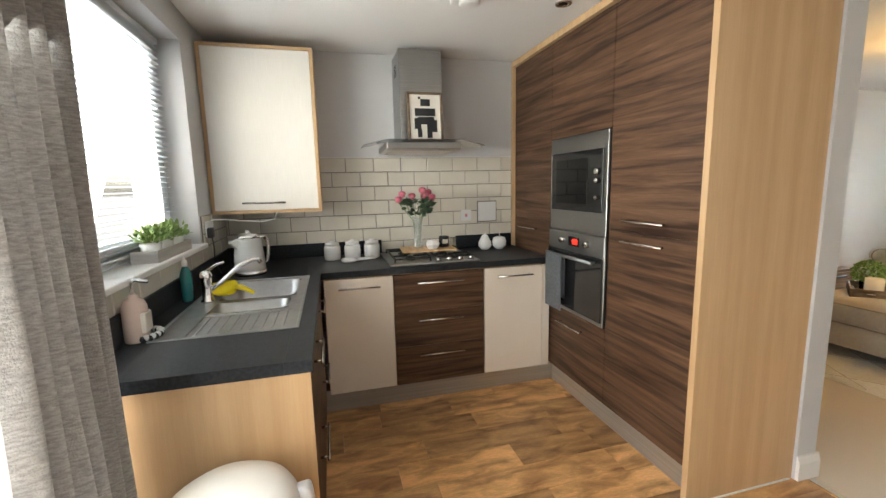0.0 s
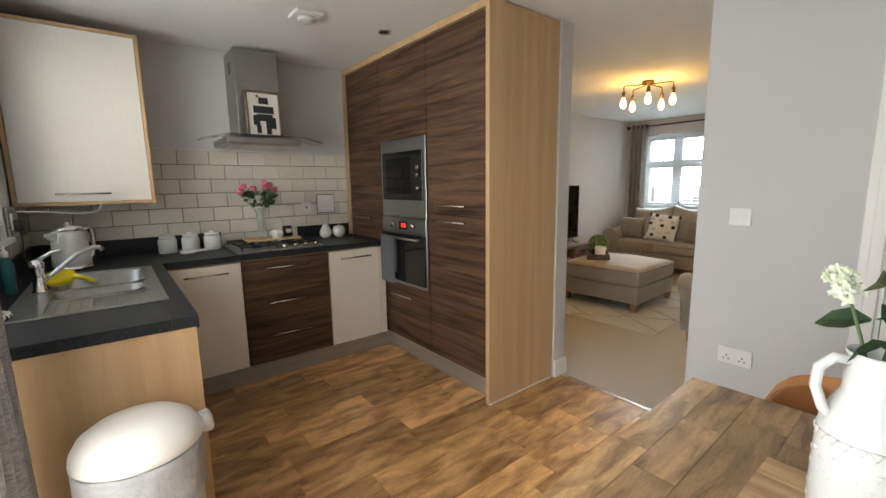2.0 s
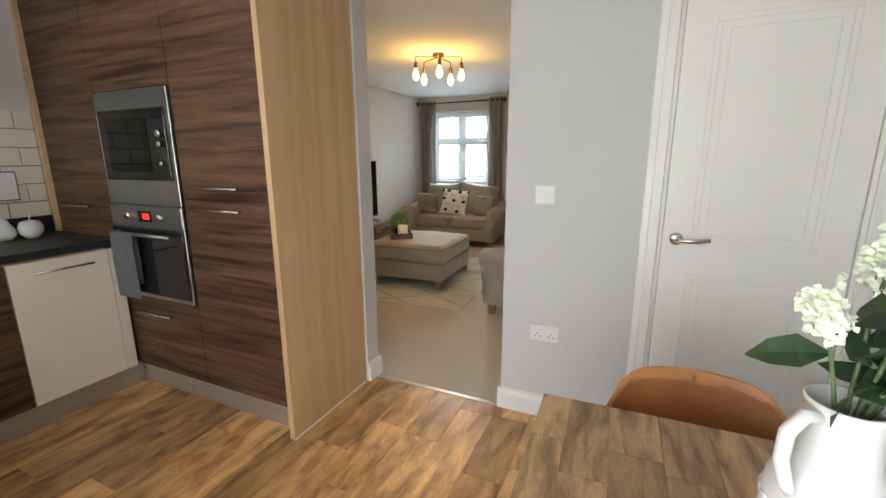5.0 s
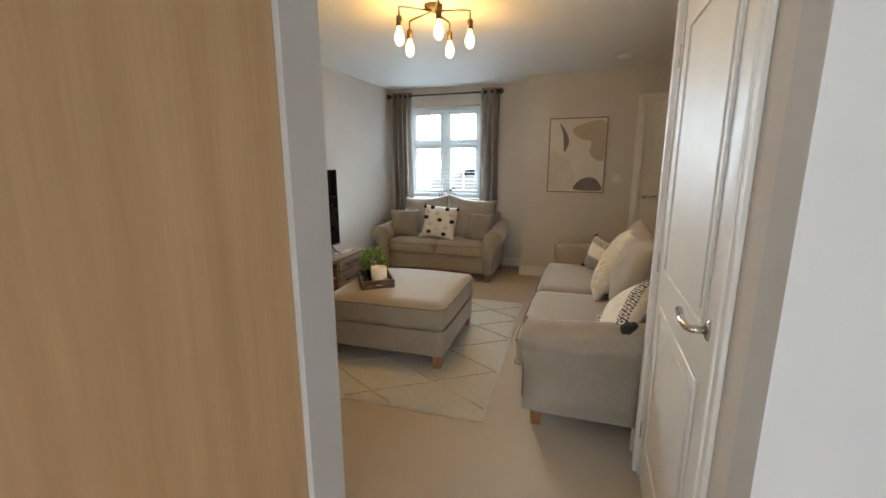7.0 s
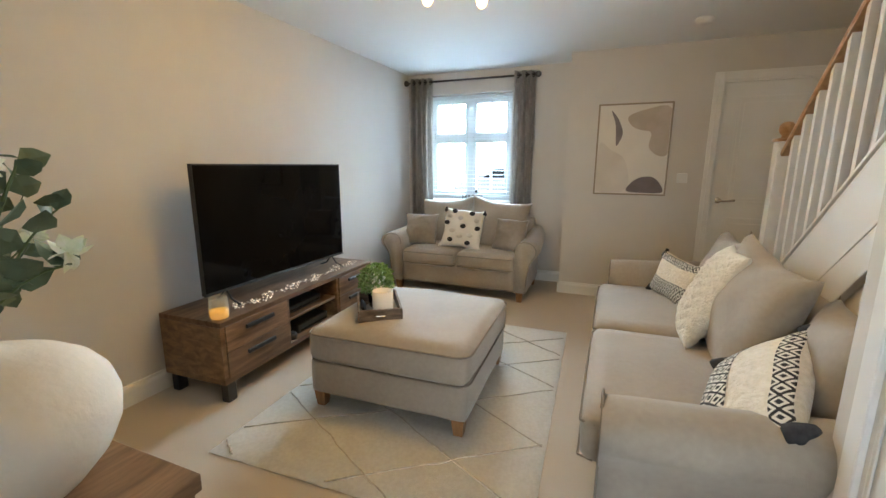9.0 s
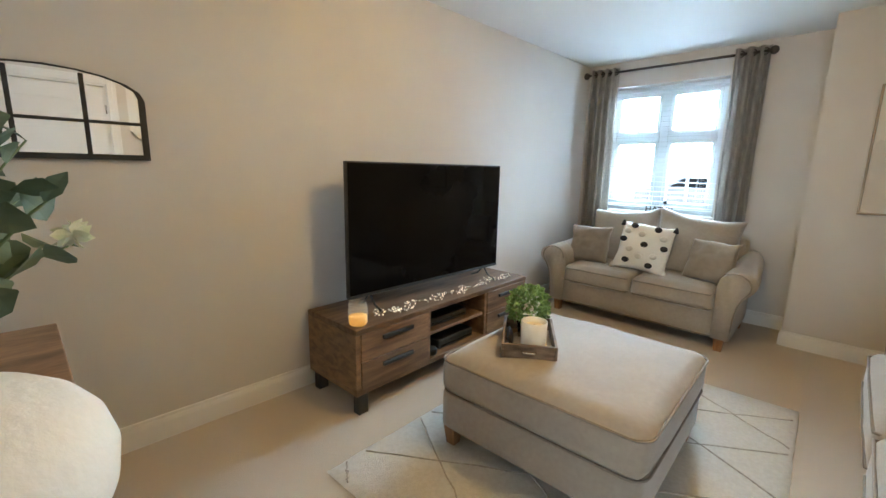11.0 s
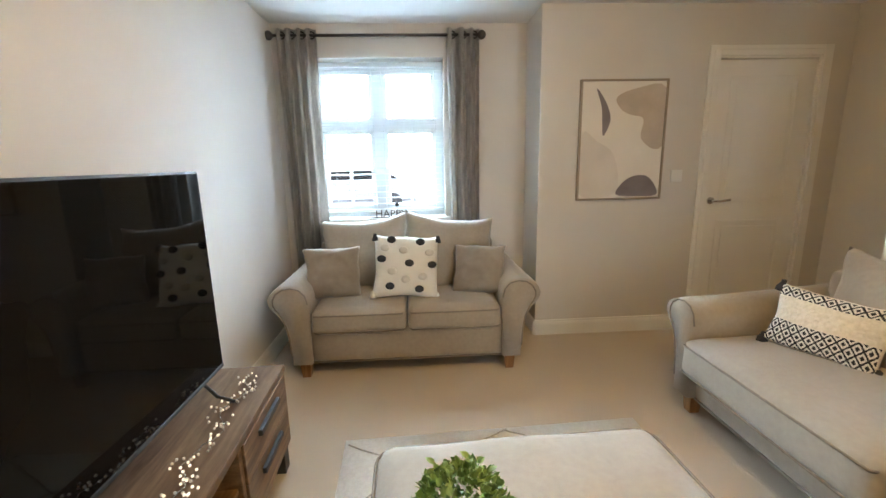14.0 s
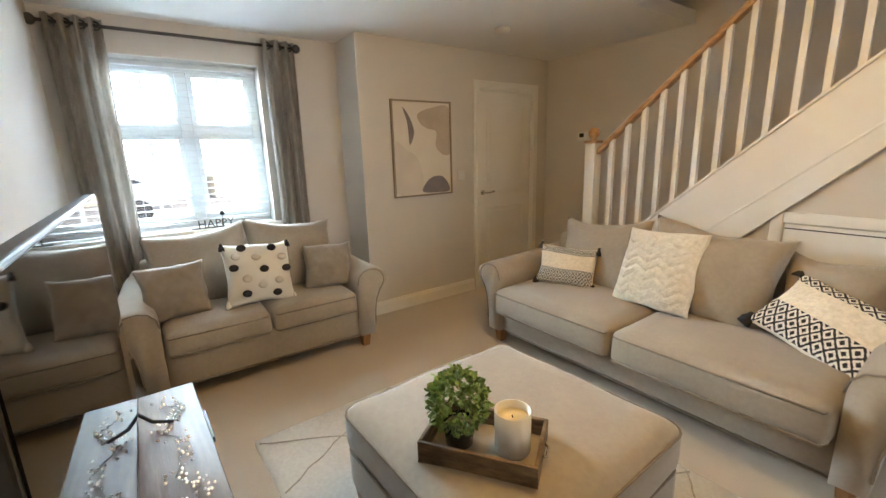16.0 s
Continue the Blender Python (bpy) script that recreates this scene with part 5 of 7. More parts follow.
for q, d in (((3.52, 0.30, 3.58, 1.035), 0.018), ((4.11, 0.30, 4.17, 1.035), 0.018), ((3.58, 0.975, 4.11, 1.035), 0.018), ((3.585, 0.30, 4.105, 0.97), 0.006)):
    bm = B()
    box(bm, q[0], 0.2705, q[1], q[2], 0.2705 + d, q[3], 0.003, 1)
    part("casing" if d > 0.01 else "hatch_door", bm, "white", ht)
# shade line near the hatch door's top, put in as a thin black strip
bm = B()
box(bm, 3.59, 0.277, 0.94, 4.10, 0.280, 0.946)
part("shade_strip", bm, "ink", ht)

# ---- lounge seating ----
def sofa(name, x, y, rz, width, depth, seats, label, seat_h=0.455, backs=(), fore=0.0):
    """A padded sofa with flared arms; it faces -y of its own axes, x across its width."""
    s = thing(name, x, y, 0, rz, label, "sofa")
    arm = 0.16
    inner = width - 2 * arm
    hw = width / 2
    bm = B()
    soft(bm, inner + 0.04, depth - 0.12, 0.24, 0.02, 6, (0, 0.004, 0), (0, 0.03, 0.22))
    part("base", bm, "sofa", s, "", True)
    bm = B()
    tube(bm, [(-inner / 2, -depth / 2 + 0.09, 0.105), (inner / 2, -depth / 2 + 0.09, 0.105)], 0.006, 6)
    part("base_piping", bm, "piping", s, "", True)
    bm = B()
    soft(bm, inner + 0.12, 0.17, 0.62, 0.06, 8, (0, 0.01, 0.0), (0, depth / 2 - 0.10, 0.46))
    part("back_frame", bm, "sofa", s, "", True)
    prof = [(0.0, 0.10), (0.0, 0.50), (0.012, 0.555), (0.045, 0.592), (0.095, 0.605), (0.145, 0.598), (0.185, 0.572), (0.205, 0.535), (0.206, 0.50), (0.192, 0.47), (0.168, 0.435), (0.14, 0.37), (0.125, 0.28), (0.12, 0.18), (0.12, 0.10)]
    for sd in (-1, 1):
        bm = B()
        cuts = 10
        rings = []
        for k in range(cuts + 1):
            v = k / cuts
            yy = -depth / 2 + 0.05 + (depth - 0.08) * v
            dz = 0.07 * v ** 1.5
            inset = 0.012 * (1 - min(1, v * 9)) + 0.012 * max(0, (v - 0.9) * 10)
            ring = []
            cx, cz = 0.07, 0.34
            for a, b in prof:
                bb = b + dz * max(0, (b - 0.35) / 0.25)
                a2, b2 = a + (cx - a) * inset * 6, bb + (cz - bb) * inset * 2.2
                flare = 0.82 + 0.18 * (1 - v) + 0.28 * (1 - v) * max(0, (b - 0.33) / 0.27)
                ring.append(bm.verts.new((sd * (inner / 2 + a2 * flare), yy, b2)))
            rings.append(ring)
        n = len(prof)
        for a, b in zip(rings, rings[1:]):
            for i in range(n):
                bm.faces.new((a[i], a[(i + 1) % n], b[(i + 1) % n], b[i]))
        bm.faces.new(rings[0])
        bm.faces.new(rings[-1])
        ar = part("arm", bm, "sofa", s, "", True)
        bm = B()
        pts = [(sd * (inner / 2 + a), -depth / 2 + 0.05, b) for a, b in prof[1:-1]]
        tube(bm, pts, 0.0045, 6)
        part("arm_piping", bm, "piping", ar, "", True)
    w = inner / seats
    for k in range(seats):
        cx = -inner / 2 + w * (k + 0.5)
        bm = B()
        soft(bm, w - 0.006, depth - 0.26 + fore, 0.16 + fore * 0.4, 0.045, 10, (0.004, 0.01, 0.022), (cx, -0.075 - fore / 2, seat_h - 0.085 - fore * 0.2), 0.006, scale=5)
        sc = part("seat_cushion", bm, "sofa", s, "", True)
        for z in (seat_h - 0.035, seat_h - 0.145 - fore * 0.4):
            bm = B()
            yf = -0.075 - (depth - 0.26) / 2 - 0.002 - fore
            tube(bm, [(cx - w / 2 + 0.012, yf + 0.05, z), (cx - w / 2 + 0.03, yf, z), (cx, yf - 0.004, z), (cx + w / 2 - 0.03, yf, z), (cx + w / 2 - 0.012, yf + 0.05, z)], 0.005, 6)
            part("piping", bm, "piping", sc, "", True)
    if not backs:
        backs = [(-inner / 2 + w * (k + 0.5), w + 0.04, 0.57, -0.035 * k, -13, 4.0 if k else -3.0, 3.0 if k else -4.0) for k in range(seats)]
    for k, (cx, bw, bh, dy, lean, roll, yaw) in enumerate(backs):
        bm = B()
        pillow(bm, bw, bh, 0.25, 22, k * 7 + width)
        for v in bm.verts:
            up, sx = max(0.0, v.co.z / 0.28), v.co.x / (bw / 2)
            v.co.z -= 0.03 * up * (1 - sx * sx) + 0.012 * up * (sx if k else -sx)
            v.co.x *= 1 + 0.03 * up * up
        tm = Matrix.Translation((cx, depth / 2 - 0.27 + dy, seat_h + bh / 2 - 0.06)) @ Matrix.Rotation(radians(lean), 4, "X")
        bmesh.ops.transform(bm, verts=bm.verts, matrix=tm @ Matrix.Rotation(radians(roll), 4, "Y") @ Matrix.Rotation(radians(yaw), 4, "Z"))
        for v in bm.verts:
            v.co += 0.011 * noise.noise_vector(v.co * 6 + Vector((k * 3, width, 0)))
        part("back_cushion", bm, "sofa", s, "", True)
    for sx in (-1, 1):
        for yy in (-depth / 2 + 0.12, depth / 2 - 0.10):
            bm = B()
            cx = sx * (inner / 2 + 0.055)
            v = bmesh.ops.create_cube(bm, size=1.0)["verts"]
            for q in v:
                t = 0.068 if q.co.z > 0 else 0.05
                q.co = Vector((cx + q.co.x * t, yy + q.co.y * t, 0.0 if q.co.z < 0 else 0.105))
            part("leg", bm, "leg_wood", s, "tapered oak leg")
    return s


LOVE = sofa("loveseat", 6.44, 2.645, -90, 1.52, 0.90, 2, "taupe two-seat loveseat with flared arms and oak legs")
LONG = sofa("long_sofa", 4.535, 0.778, 180, 2.18, 0.94, 2, "taupe long sofa with flared arms, backing onto the stairs",
            backs=[(-0.52, 0.70, 0.53, 0.01, -12, -2, -3), (0.20, 0.70, 0.58, -0.05, -16, 3, 4), (0.74, 0.44, 0.47, 0.08, -8, -2, -3)], fore=0.07)


def place(x, y, z, rz, lean=0.0, roll=0.0):
    return pose(x, y, z, 0, 0, rz) @ pose(0, 0, 0, lean, roll, 0)


def scatter(name, m, w, h, t, mat, label, seed, wave=0.0, n=26):
    """A loose cushion: its base midpoint at m, leaning by m's turn."""
    c = new(name)
    c.matrix_basis = m
    tagged(c, label, "cushion", "scatter cushions")
    bm = B()
    pillow(bm, w, h, t, n, seed, Matrix.Translation((0, 0, h / 2)), wave)
    if mat == "taupe_cushion":
        for v in bm.verts:
            v.co += 0.010 * noise.noise_vector(v.co * 11 + Vector((seed, 0, 0))) + 0.004 * noise.noise_vector(v.co * 26)
    part("cover", bm, mat, c, "", True)
    return c


def tassel(parent, p, mat, size=0.05):
    bm = B()
    lathe(bm, [(0, 0.5 * size), (0.2 * size, 0.42 * size), (0.22 * size, 0.2 * size), (0.36 * size, -0.1 * size), (0.42 * size, -0.5 * size), (0, -0.5 * size)], 9, p)
    for v in bm.verts:
        v.co += 0.12 * size * noise.noise_vector(v.co * 90)
    part("tassel", bm, mat, parent, "fluffy corner tassel", True)


# loveseat cushions: they face -x
scatter("scatter_cushion", place(6.27, 3.13, 0.46, -90 + 8, -18), 0.37, 0.34, 0.14, "taupe_cushion", "plain taupe scatter cushion on the loveseat", 1)
scatter("scatter_cushion", place(6.27, 2.16, 0.46, -90 - 14, -18), 0.36, 0.33, 0.14, "taupe_cushion", "plain taupe scatter cushion on the loveseat", 5)
dc = scatter("scatter_cushion", place(6.22, 2.66, 0.46, -90 + 2, -20, 4), 0.43, 0.42, 0.15, "white_cotton", "white cushion with black and grey felt dots and tassels", 9)
dots = [(-0.10, 0.38, "felt_black"), (0.09, 0.37, "felt_black"), (-0.16, 0.25, "felt_black"), (0.02, 0.225, "felt_black"), (0.17, 0.22, "felt_black"), (-0.10, 0.075, "felt_black"), (0.09, 0.06, "felt_black"),
        (-0.02, 0.31, "felt_grey"), (-0.09, 0.17, "felt_grey"), (0.11, 0.14, "felt_grey"), (0.0, 0.12, "felt_grey"), (0.15, 0.30, "felt_grey"), (-0.14, 0.325, "felt_grey")]
for dx, dz, mt in dots:
    bm = B()
    u, v = dx / 0.215, (dz - 0.21) / 0.21
    yy = -0.075 * max(0.0, (1 - u * u) * (1 - v * v)) ** 0.42
    lathe(bm, [(0, 0.0), (0.030, 0.002), (0.030, 0.006), (0.022, 0.010), (0, 0.011)], 12)
    for q in bm.verts:
        q.co = Vector((dx + q.co.x, yy - q.co.z - 0.004, dz + q.co.y * 0.8))
    part("felt_dot", bm, mt, dc, "felt dot" if mt == "felt_grey" else "black felt dot", True)
for p in ((-0.21, -0.01, 0.40), (0.21, -0.01, 0.40), (-0.21, -0.01, 0.02), (0.21, -0.01, 0.02)):
    tassel(dc, p, "felt_black" if p[2] > 0.2 else "white_cotton", 0.05)

# long sofa cushions: they face +y
scatter("scatter_cushion", place(4.57, 0.83, 0.455, 180 - 6, -24, -3), 0.51, 0.50, 0.16, "cream_knit", "cream chunky zigzag knit cushion on the long sofa", 12, 0.019, 88)


def tribal(m, seed, label, k=1.0):
    """A lumbar cushion with a fleece band and black-and-white diamond bands."""
    c = scatter("scatter_cushion", m, 0.54, 0.37, 0.15, "cream_fleece", label, seed, n=28)
    for z0, z1, nm in ((0.02, 0.42, "lower"), (0.82, 0.98, "upper")):
        for mt, dark in (("felt_black", True), ("white_cotton", False)):
            bm = B()
            nu = 150
            nv = max(8, int(150 * (z1 - z0) * 0.7))
            rep = 2 if nm == "lower" else 1
            for i in range(nu):
                for j in range(nv):
                    a = abs((i + 0.5) / nu * 9 % 1 - 0.5) * 2
                    b = abs((j + 0.5) / nv * rep % 1 - 0.5) * 2
                    if (int((a + b) * 2.5) % 2 == 0) != dark:
                        continue
                    q = []
                    for di, dj in ((0, 0), (1, 0), (1, 1), (0, 1)):
                        u = -0.97 + 1.94 * (i + di) / nu
                        v = 2 * (z0 + (z1 - z0) * (j + dj) / nv) - 1
                        p = pillow_point(0.54, 0.37, 0.15, u, v, -1, seed)
                        q.append(bm.verts.new((p.x, p.y - 0.003, p.z + 0.185)))
                    bm.faces.new(q)
            bmesh.ops.remove_doubles(bm, verts=bm.verts, dist=0.0002)
            bmesh.ops.solidify(bm, geom=bm.faces[:], thickness=0.0015)
            part("diamond_weave", bm, mt, c, "black and white diamond weave", kind="stuff")
    c.scale = (k, k, k)
    for p in ((-0.265, 0, 0.36), (0.265, 0, 0.36), (-0.265, 0, 0.015), (0.265, 0, 0.015)):
        tassel(c, p, "felt_black", 0.075)
    return c


tribal(place(5.17, 0.85, 0.46, 180 + 24, -18, 3), 21, "fleece cushion with black diamond bands and tassels, by the far arm", 0.76)
tribal(place(3.83, 0.85, 0.46, 180 - 20, -46, 14), 27, "fleece cushion with black diamond bands and tassels, by the near arm")

# ottoman
ot = thing("footstool", 4.327, 2.24, 0, 2.0, "large taupe upholstered footstool with oak feet on the rug", "footstool")
bm = B()
soft(bm, 0.89, 0.88, 0.20, 0.025, 8, (0.004, 0.004, 0), (0, 0, 0.195), 0.003)
part("base", bm, "sofa", ot, "", True)
bm = B()
soft(bm, 0.91, 0.90, 0.185, 0.055, 14, (0.008, 0.008, 0.028), (0, 0, 0.3675), 0.006, scale=5)
pad = part("cushion", bm, "sofa", ot, "", True)
for z, e in ((0.285, 0.43), (0.435, 0.435)):
    bm = B()
    c = 0.05
    pts = []
    for cx, cy, a0 in ((e - c, e - c, 0), (-e + c, e - c, 90), (-e + c, -e + c, 180), (e - c, -e + c, 270)):
        for k in range(5):
            a = radians(a0 + 22.5 * k)
            pts.append((cx + (c + 0.018) * math.cos(a), cy + (c + 0.018) * math.sin(a), z))
    tube(bm, pts + [pts[0]], 0.005, 6)
    part("piping", bm, "piping", pad, "", True)
for sx in (-1, 1):
    for sy in (-1, 1):
        bm = B()
        v = bmesh.ops.create_cube(bm, size=1.0)["verts"]
        for q in v:
            t = 0.065 if q.co.z > 0 else 0.045
            q.co = Vector((sx * 0.402 + q.co.x * t, sy * 0.395 + q.co.y * t, 0.012 if q.co.z < 0 else 0.10))
        part("foot", bm, "leg_wood", ot, "tapered oak foot")

# tray with plant and candle on the footstool
ty = thing("wooden_tray", 4.215, 2.435, 0.470, 34, "weathered wooden box tray on the footstool", "tray")
bm = B()
box(bm, -0.185, -0.12, 0.0, 0.185, 0.12, 0.010)
part("bottom", bm, "tray_wood", ty)
for q in ((-0.185, -0.12, 0.185, -0.107), (-0.185, 0.107, 0.185, 0.12), (-0.185, -0.1068, -0.172, 0.1068), (0.172, -0.1068, 0.185, 0.1068)):
    bm = B()
    box(bm, q[0], q[1], 0.0102, q[2], q[3], 0.075, 0.002, 1)
    part("side", bm, "tray_wood", ty)
for s in (-1, 1):
    bm = B()
    tube(bm, [(s * 0.186, -0.03, 0.045), (s * 0.197, -0.022, 0.043), (s * 0.197, 0.022, 0.043), (s * 0.186, 0.03, 0.045)], 0.004, 6)
    part("handle", bm, "satin", ty, "small metal handle", True)
TM = pose(4.215, 2.435, 0.4803, 0, 0, 34)
cd = new("candle")
cd.matrix_basis = TM @ pose(-0.085, -0.02, 0)
tagged(cd, "ivory candle in a white glass on the tray", "candle")
bm = B()
lathe(bm, [(0, 0), (0.054, 0), (0.057, 0.006), (0.058, 0.142), (0.054, 0.142), (0.053, 0.10), (0, 0.10)], 32)
part("glass", bm, "frosted", cd, "white candle glass", True)
bm = B()
lathe(bm, [(0, 0.1005), (0.0525, 0.1005), (0.0525, 0.116), (0.02, 0.114), (0, 0.114)], 32)
wx = part("wax", bm, "wax", cd, "ivory wax", True)
bm = B()
tube(bm, [(0, 0, 0.113), (0.002, 0, 0.124)], 0.0015, 5)
part("wick", bm, "ink", wx)
pl = new("potted_topiary")
pl.matrix_basis = TM @ pose(0.085, 0.005, 0)
tagged(pl, "small leafy green topiary ball in a clear glass pot", "potted plant")
bm = B()
lathe(bm, [(0, 0), (0.045, 0), (0.052, 0.09), (0.049, 0.09), (0.042, 0.006), (0, 0.006)], 24)
part("pot", bm, "thin_glass", pl, "clear glass pot", True)
bm = B()
lathe(bm, [(0, 0.008), (0.038, 0.008), (0.044, 0.075), (0, 0.08)], 20)
part("soil", bm, "tray_wood", pl)
r2 = random.Random(8)
bm = B()
for i in range(1300):
    d = Vector((r2.gauss(0, 1), r2.gauss(0, 1), r2.gauss(0, 1))).normalized()
    if d.z < -0.65:
        continue
    lump = 1 + 0.14 * noise.noise(d * 3.2)
    p = Vector((0, 0, 0.155)) + d * 0.098 * lump * r2.uniform(0.72, 1.0)
    leaf(bm, p, d + Vector((r2.uniform(-0.9, 0.9), r2.uniform(-0.9, 0.9), r2.uniform(-0.4, 0.9))), r2.uniform(0.013, 0.022), 0.8, 0.35, r2.uniform(0, 6))
part("foliage", bm, "leaf", pl, "small bright green leaves", kind="stuff")
rc = new("remote_control")
rc.matrix_basis = TM @ pose(0.02, 0.085, 0.003, 0, 0, 0) @ pose(0, 0, 0.018, 60, 0, 0)
tagged(rc, "black remote control leaning in the tray", "remote control")
bm = B()
box(bm, -0.075, -0.02, -0.008, 0.075, 0.02, 0.008, 0.004, 2)
part("case", bm, "black", rc)

# rug
rug = thing("rug", 4.43, 2.17, 0.002, 2.2, "cream shaggy rug with thin brown diamond lines", "rug")
bm = B()
RX, RY = 1.02, 0.735
nx, ny = 60, 44
rows = []
for j in range(ny + 1):
    row = []
    for i in range(nx + 1):
        u, v = i / nx * 2 - 1, j / ny * 2 - 1
        e = min(1.0, (1 - max(abs(u), abs(v))) * 18)
        row.append(bm.verts.new((u * RX + 0.006 * noise.noise(Vector((v * 9, 1, 0))), v * RY + 0.006 * noise.noise(Vector((u * 9, 5, 0))), 0.003 + 0.007 * e + 0.002 * noise.noise(Vector((u * 14, v * 10, 3))))))
    rows.append(row)
for p, q in zip(rows, rows[1:]):
    for i in range(nx):
        bm.faces.new((p[i], p[i + 1], q[i + 1], q[i]))
bmesh.ops.solidify(bm, geom=bm.faces[:], thickness=0.003)
part("rug_body", bm, "rug", rug, "", True)


def rug_line(x0, y0, x1, y1, seed):
    n = 24
    bm = B()
    pts = []
    for k in range(n + 1):
        t = k / n
        px, py = x0 + (x1 - x0) * t, y0 + (y1 - y0) * t
        pts.append((px + 0.016 * noise.noise(Vector((t * 9, seed, 0))), py + 0.008 * noise.noise(Vector((t * 6, seed, 5))), 0.0108 + 0.0014 * noise.noise(Vector((t * 20, seed, 2)))))
    tube(bm, [(a, b, c) for a, b, c in pts], 0.0036, 6)
    part("woven_line", bm, "rug_line", rug, "thin brown woven line")


def clipped(x0, y0, x1, y1):
    lo, hi = 0.0, 1.0
    for a, b, lim in ((x0, x1 - x0, RX - 0.02), (y0, y1 - y0, RY - 0.02)):
        for s in (-1, 1):
            if abs(b) > 1e-9:
                t = (s * lim - a) / b
                if b * s > 0:
                    hi = min(hi, t)
                else:
                    lo = max(lo, t)
    return (x0 + (x1 - x0) * lo, y0 + (y1 - y0) * lo, x0 + (x1 - x0) * hi, y0 + (y1 - y0) * hi) if hi > lo else None


k = 0
for c in (-1.9, -1.42, -0.92, -0.45, 0.04, 0.5, 0.98, 1.45):
    for sg in (1, -1):
        seg = clipped(c - 0.74 + 0.07 * math.sin(k * 2.1), -sg * 1.2, c + 0.74 + 0.09 * math.sin(k * 3.7 + 1), sg * 1.2)
        k += 1
        if seg and abs(seg[0] - seg[2]) > 0.05:
            rug_line(*seg, k)

# ---- television, its cabinet and what stands on it ----
CAB = pose(4.495, 3.36, 0, 0, 0, 2.0)
tc = new("tv_cabinet")
tc.matrix_basis = CAB
tagged(tc, "rustic brown wooden television cabinet with drawers and open shelves", "tv cabinet")
L, D, T0, T1 = 0.80, 0.23, 0.115, 0.48
def cab_part(nm, q, mat, r=0.002, parent=tc, label=""):
    bm = B()
    box(bm, *q, r, 1)
    return part(nm, bm, mat, parent, label)
cab_part("top", (-L, -D, T1 - 0.03, L, D, T1), "tv_top", 0.003)
cab_part("bottom", (-L, -D + 0.005, T0, L, D, T0 + 0.03), "tv_wood")
cab_part("side_panel", (-L, -D + 0.005, T0 + 0.03, -L + 0.03, D, T1 - 0.03), "tv_wood")
cab_part("side_panel", (L - 0.03, -D + 0.005, T0 + 0.03, L, D, T1 - 0.03), "tv_wood")
cab_part("back_panel", (-L + 0.03, D - 0.012, T0 + 0.03, L - 0.03, D - 0.002, T1 - 0.03), "black")
for x in (-0.27, 0.29):
    cab_part("divider", (x - 0.012, -D + 0.006, T0 + 0.03, x + 0.012, D - 0.013, T1 - 0.03), "tv_wood")
cab_part("shelf", (-0.258, -D + 0.02, 0.292, 0.278, D - 0.013, 0.312), "tv_wood")
for x0, x1 in ((-L + 0.031, -0.283), (0.303, L - 0.031)):
    for z0, z1 in ((T0 + 0.031, 0.297), (0.300, T1 - 0.031)):
        f = cab_part("drawer", (x0, -D - 0.002, z0, x1, -D + 0.018, z1), "tv_wood")
        c, zz = (x0 + x1) / 2, z1 - 0.045
        bm = B()
        box(bm, c - 0.11, -D - 0.018, zz - 0.012, c + 0.11, -D - 0.0022, zz + 0.012, 0.003, 1)
        part("handle", bm, "black", f, "black bar handle")
for sx in (-L + 0.05, L - 0.05):
    for sy in (-D + 0.04, D - 0.04):
        cab_part("leg", (sx - 0.03, sy - 0.025, 0.0, sx + 0.03, sy + 0.025, T0 - 0.0005), "black", 0.002, tc, "black metal leg")
for nm, q, lb, cat in (("set_top_box", (-0.2, -0.16, 0.3125, 0.16, 0.08, 0.362), "slim black set-top box on the cabinet shelf", "set-top box"),
                       ("games_console", (-0.12, -0.17, 0.1455, 0.22, 0.1, 0.205), "black games console in the cabinet", "games console")):
    o = new(nm)
    o.matrix_basis = CAB @ pose(0, 0, 0)
    tagged(o, lb, cat)
    cab_part("case", q, "black", 0.006, o)
    cab_part("front_strip", (q[0] + 0.02, q[1] - 0.001, q[2] + 0.015, q[3] - 0.02, q[1] + 0.004, q[2] + 0.022), "black_glass", 0.0, o)
o = new("smart_speaker")
o.matrix_basis = CAB @ pose(-0.20, -0.17, 0.1455)
tagged(o, "small round black speaker in the cabinet", "speaker")
bm = B()
lathe(bm, [(0, 0), (0.038, 0), (0.042, 0.01), (0.042, 0.03), (0.036, 0.04), (0, 0.04)], 24)
part("case", bm, "black", o, "", True)

tv = new("television")
tv.matrix_basis = pose(4.487, 3.342, 0.4805, 0, 0, 0.0)
tagged(tv, "large black flat-screen television, switched off", "television")
TW, TZ0, TZ1 = 0.667, 0.082, 0.833
bm = B()
box(bm, -TW, 0.0, TZ0, TW, 0.028, TZ1, 0.004, 2)
box(bm, -TW * 0.7, 0.0285, TZ0 + 0.05, TW * 0.7, 0.06, TZ0 + 0.45, 0.012, 2)
part("casing", bm, "black", tv)
bm = B()
box(bm, -TW + 0.008, -0.003, TZ0 + 0.014, TW - 0.008, -0.0002, TZ1 - 0.008)
part("screen", bm, "screen", tv, "glossy dark screen")
bm = B()
box(bm, -TW, -0.004, TZ0 - 0.004, TW, 0.012, TZ0 + 0.012, 0.003, 1)
part("lower_trim", bm, "black", tv, "black lower trim")
for sx in (-0.52, 0.52):
    for s in (-1, 1):
        bm = B()
        tube(bm, [(sx, 0.012, TZ0 + 0.01), (sx, 0.012 + s * 0.05, 0.03), (sx, 0.012 + s * 0.11, 0.007)], 0.0065, 8)
        part("stand_foot", bm, "black", tv, "slim black foot", True)
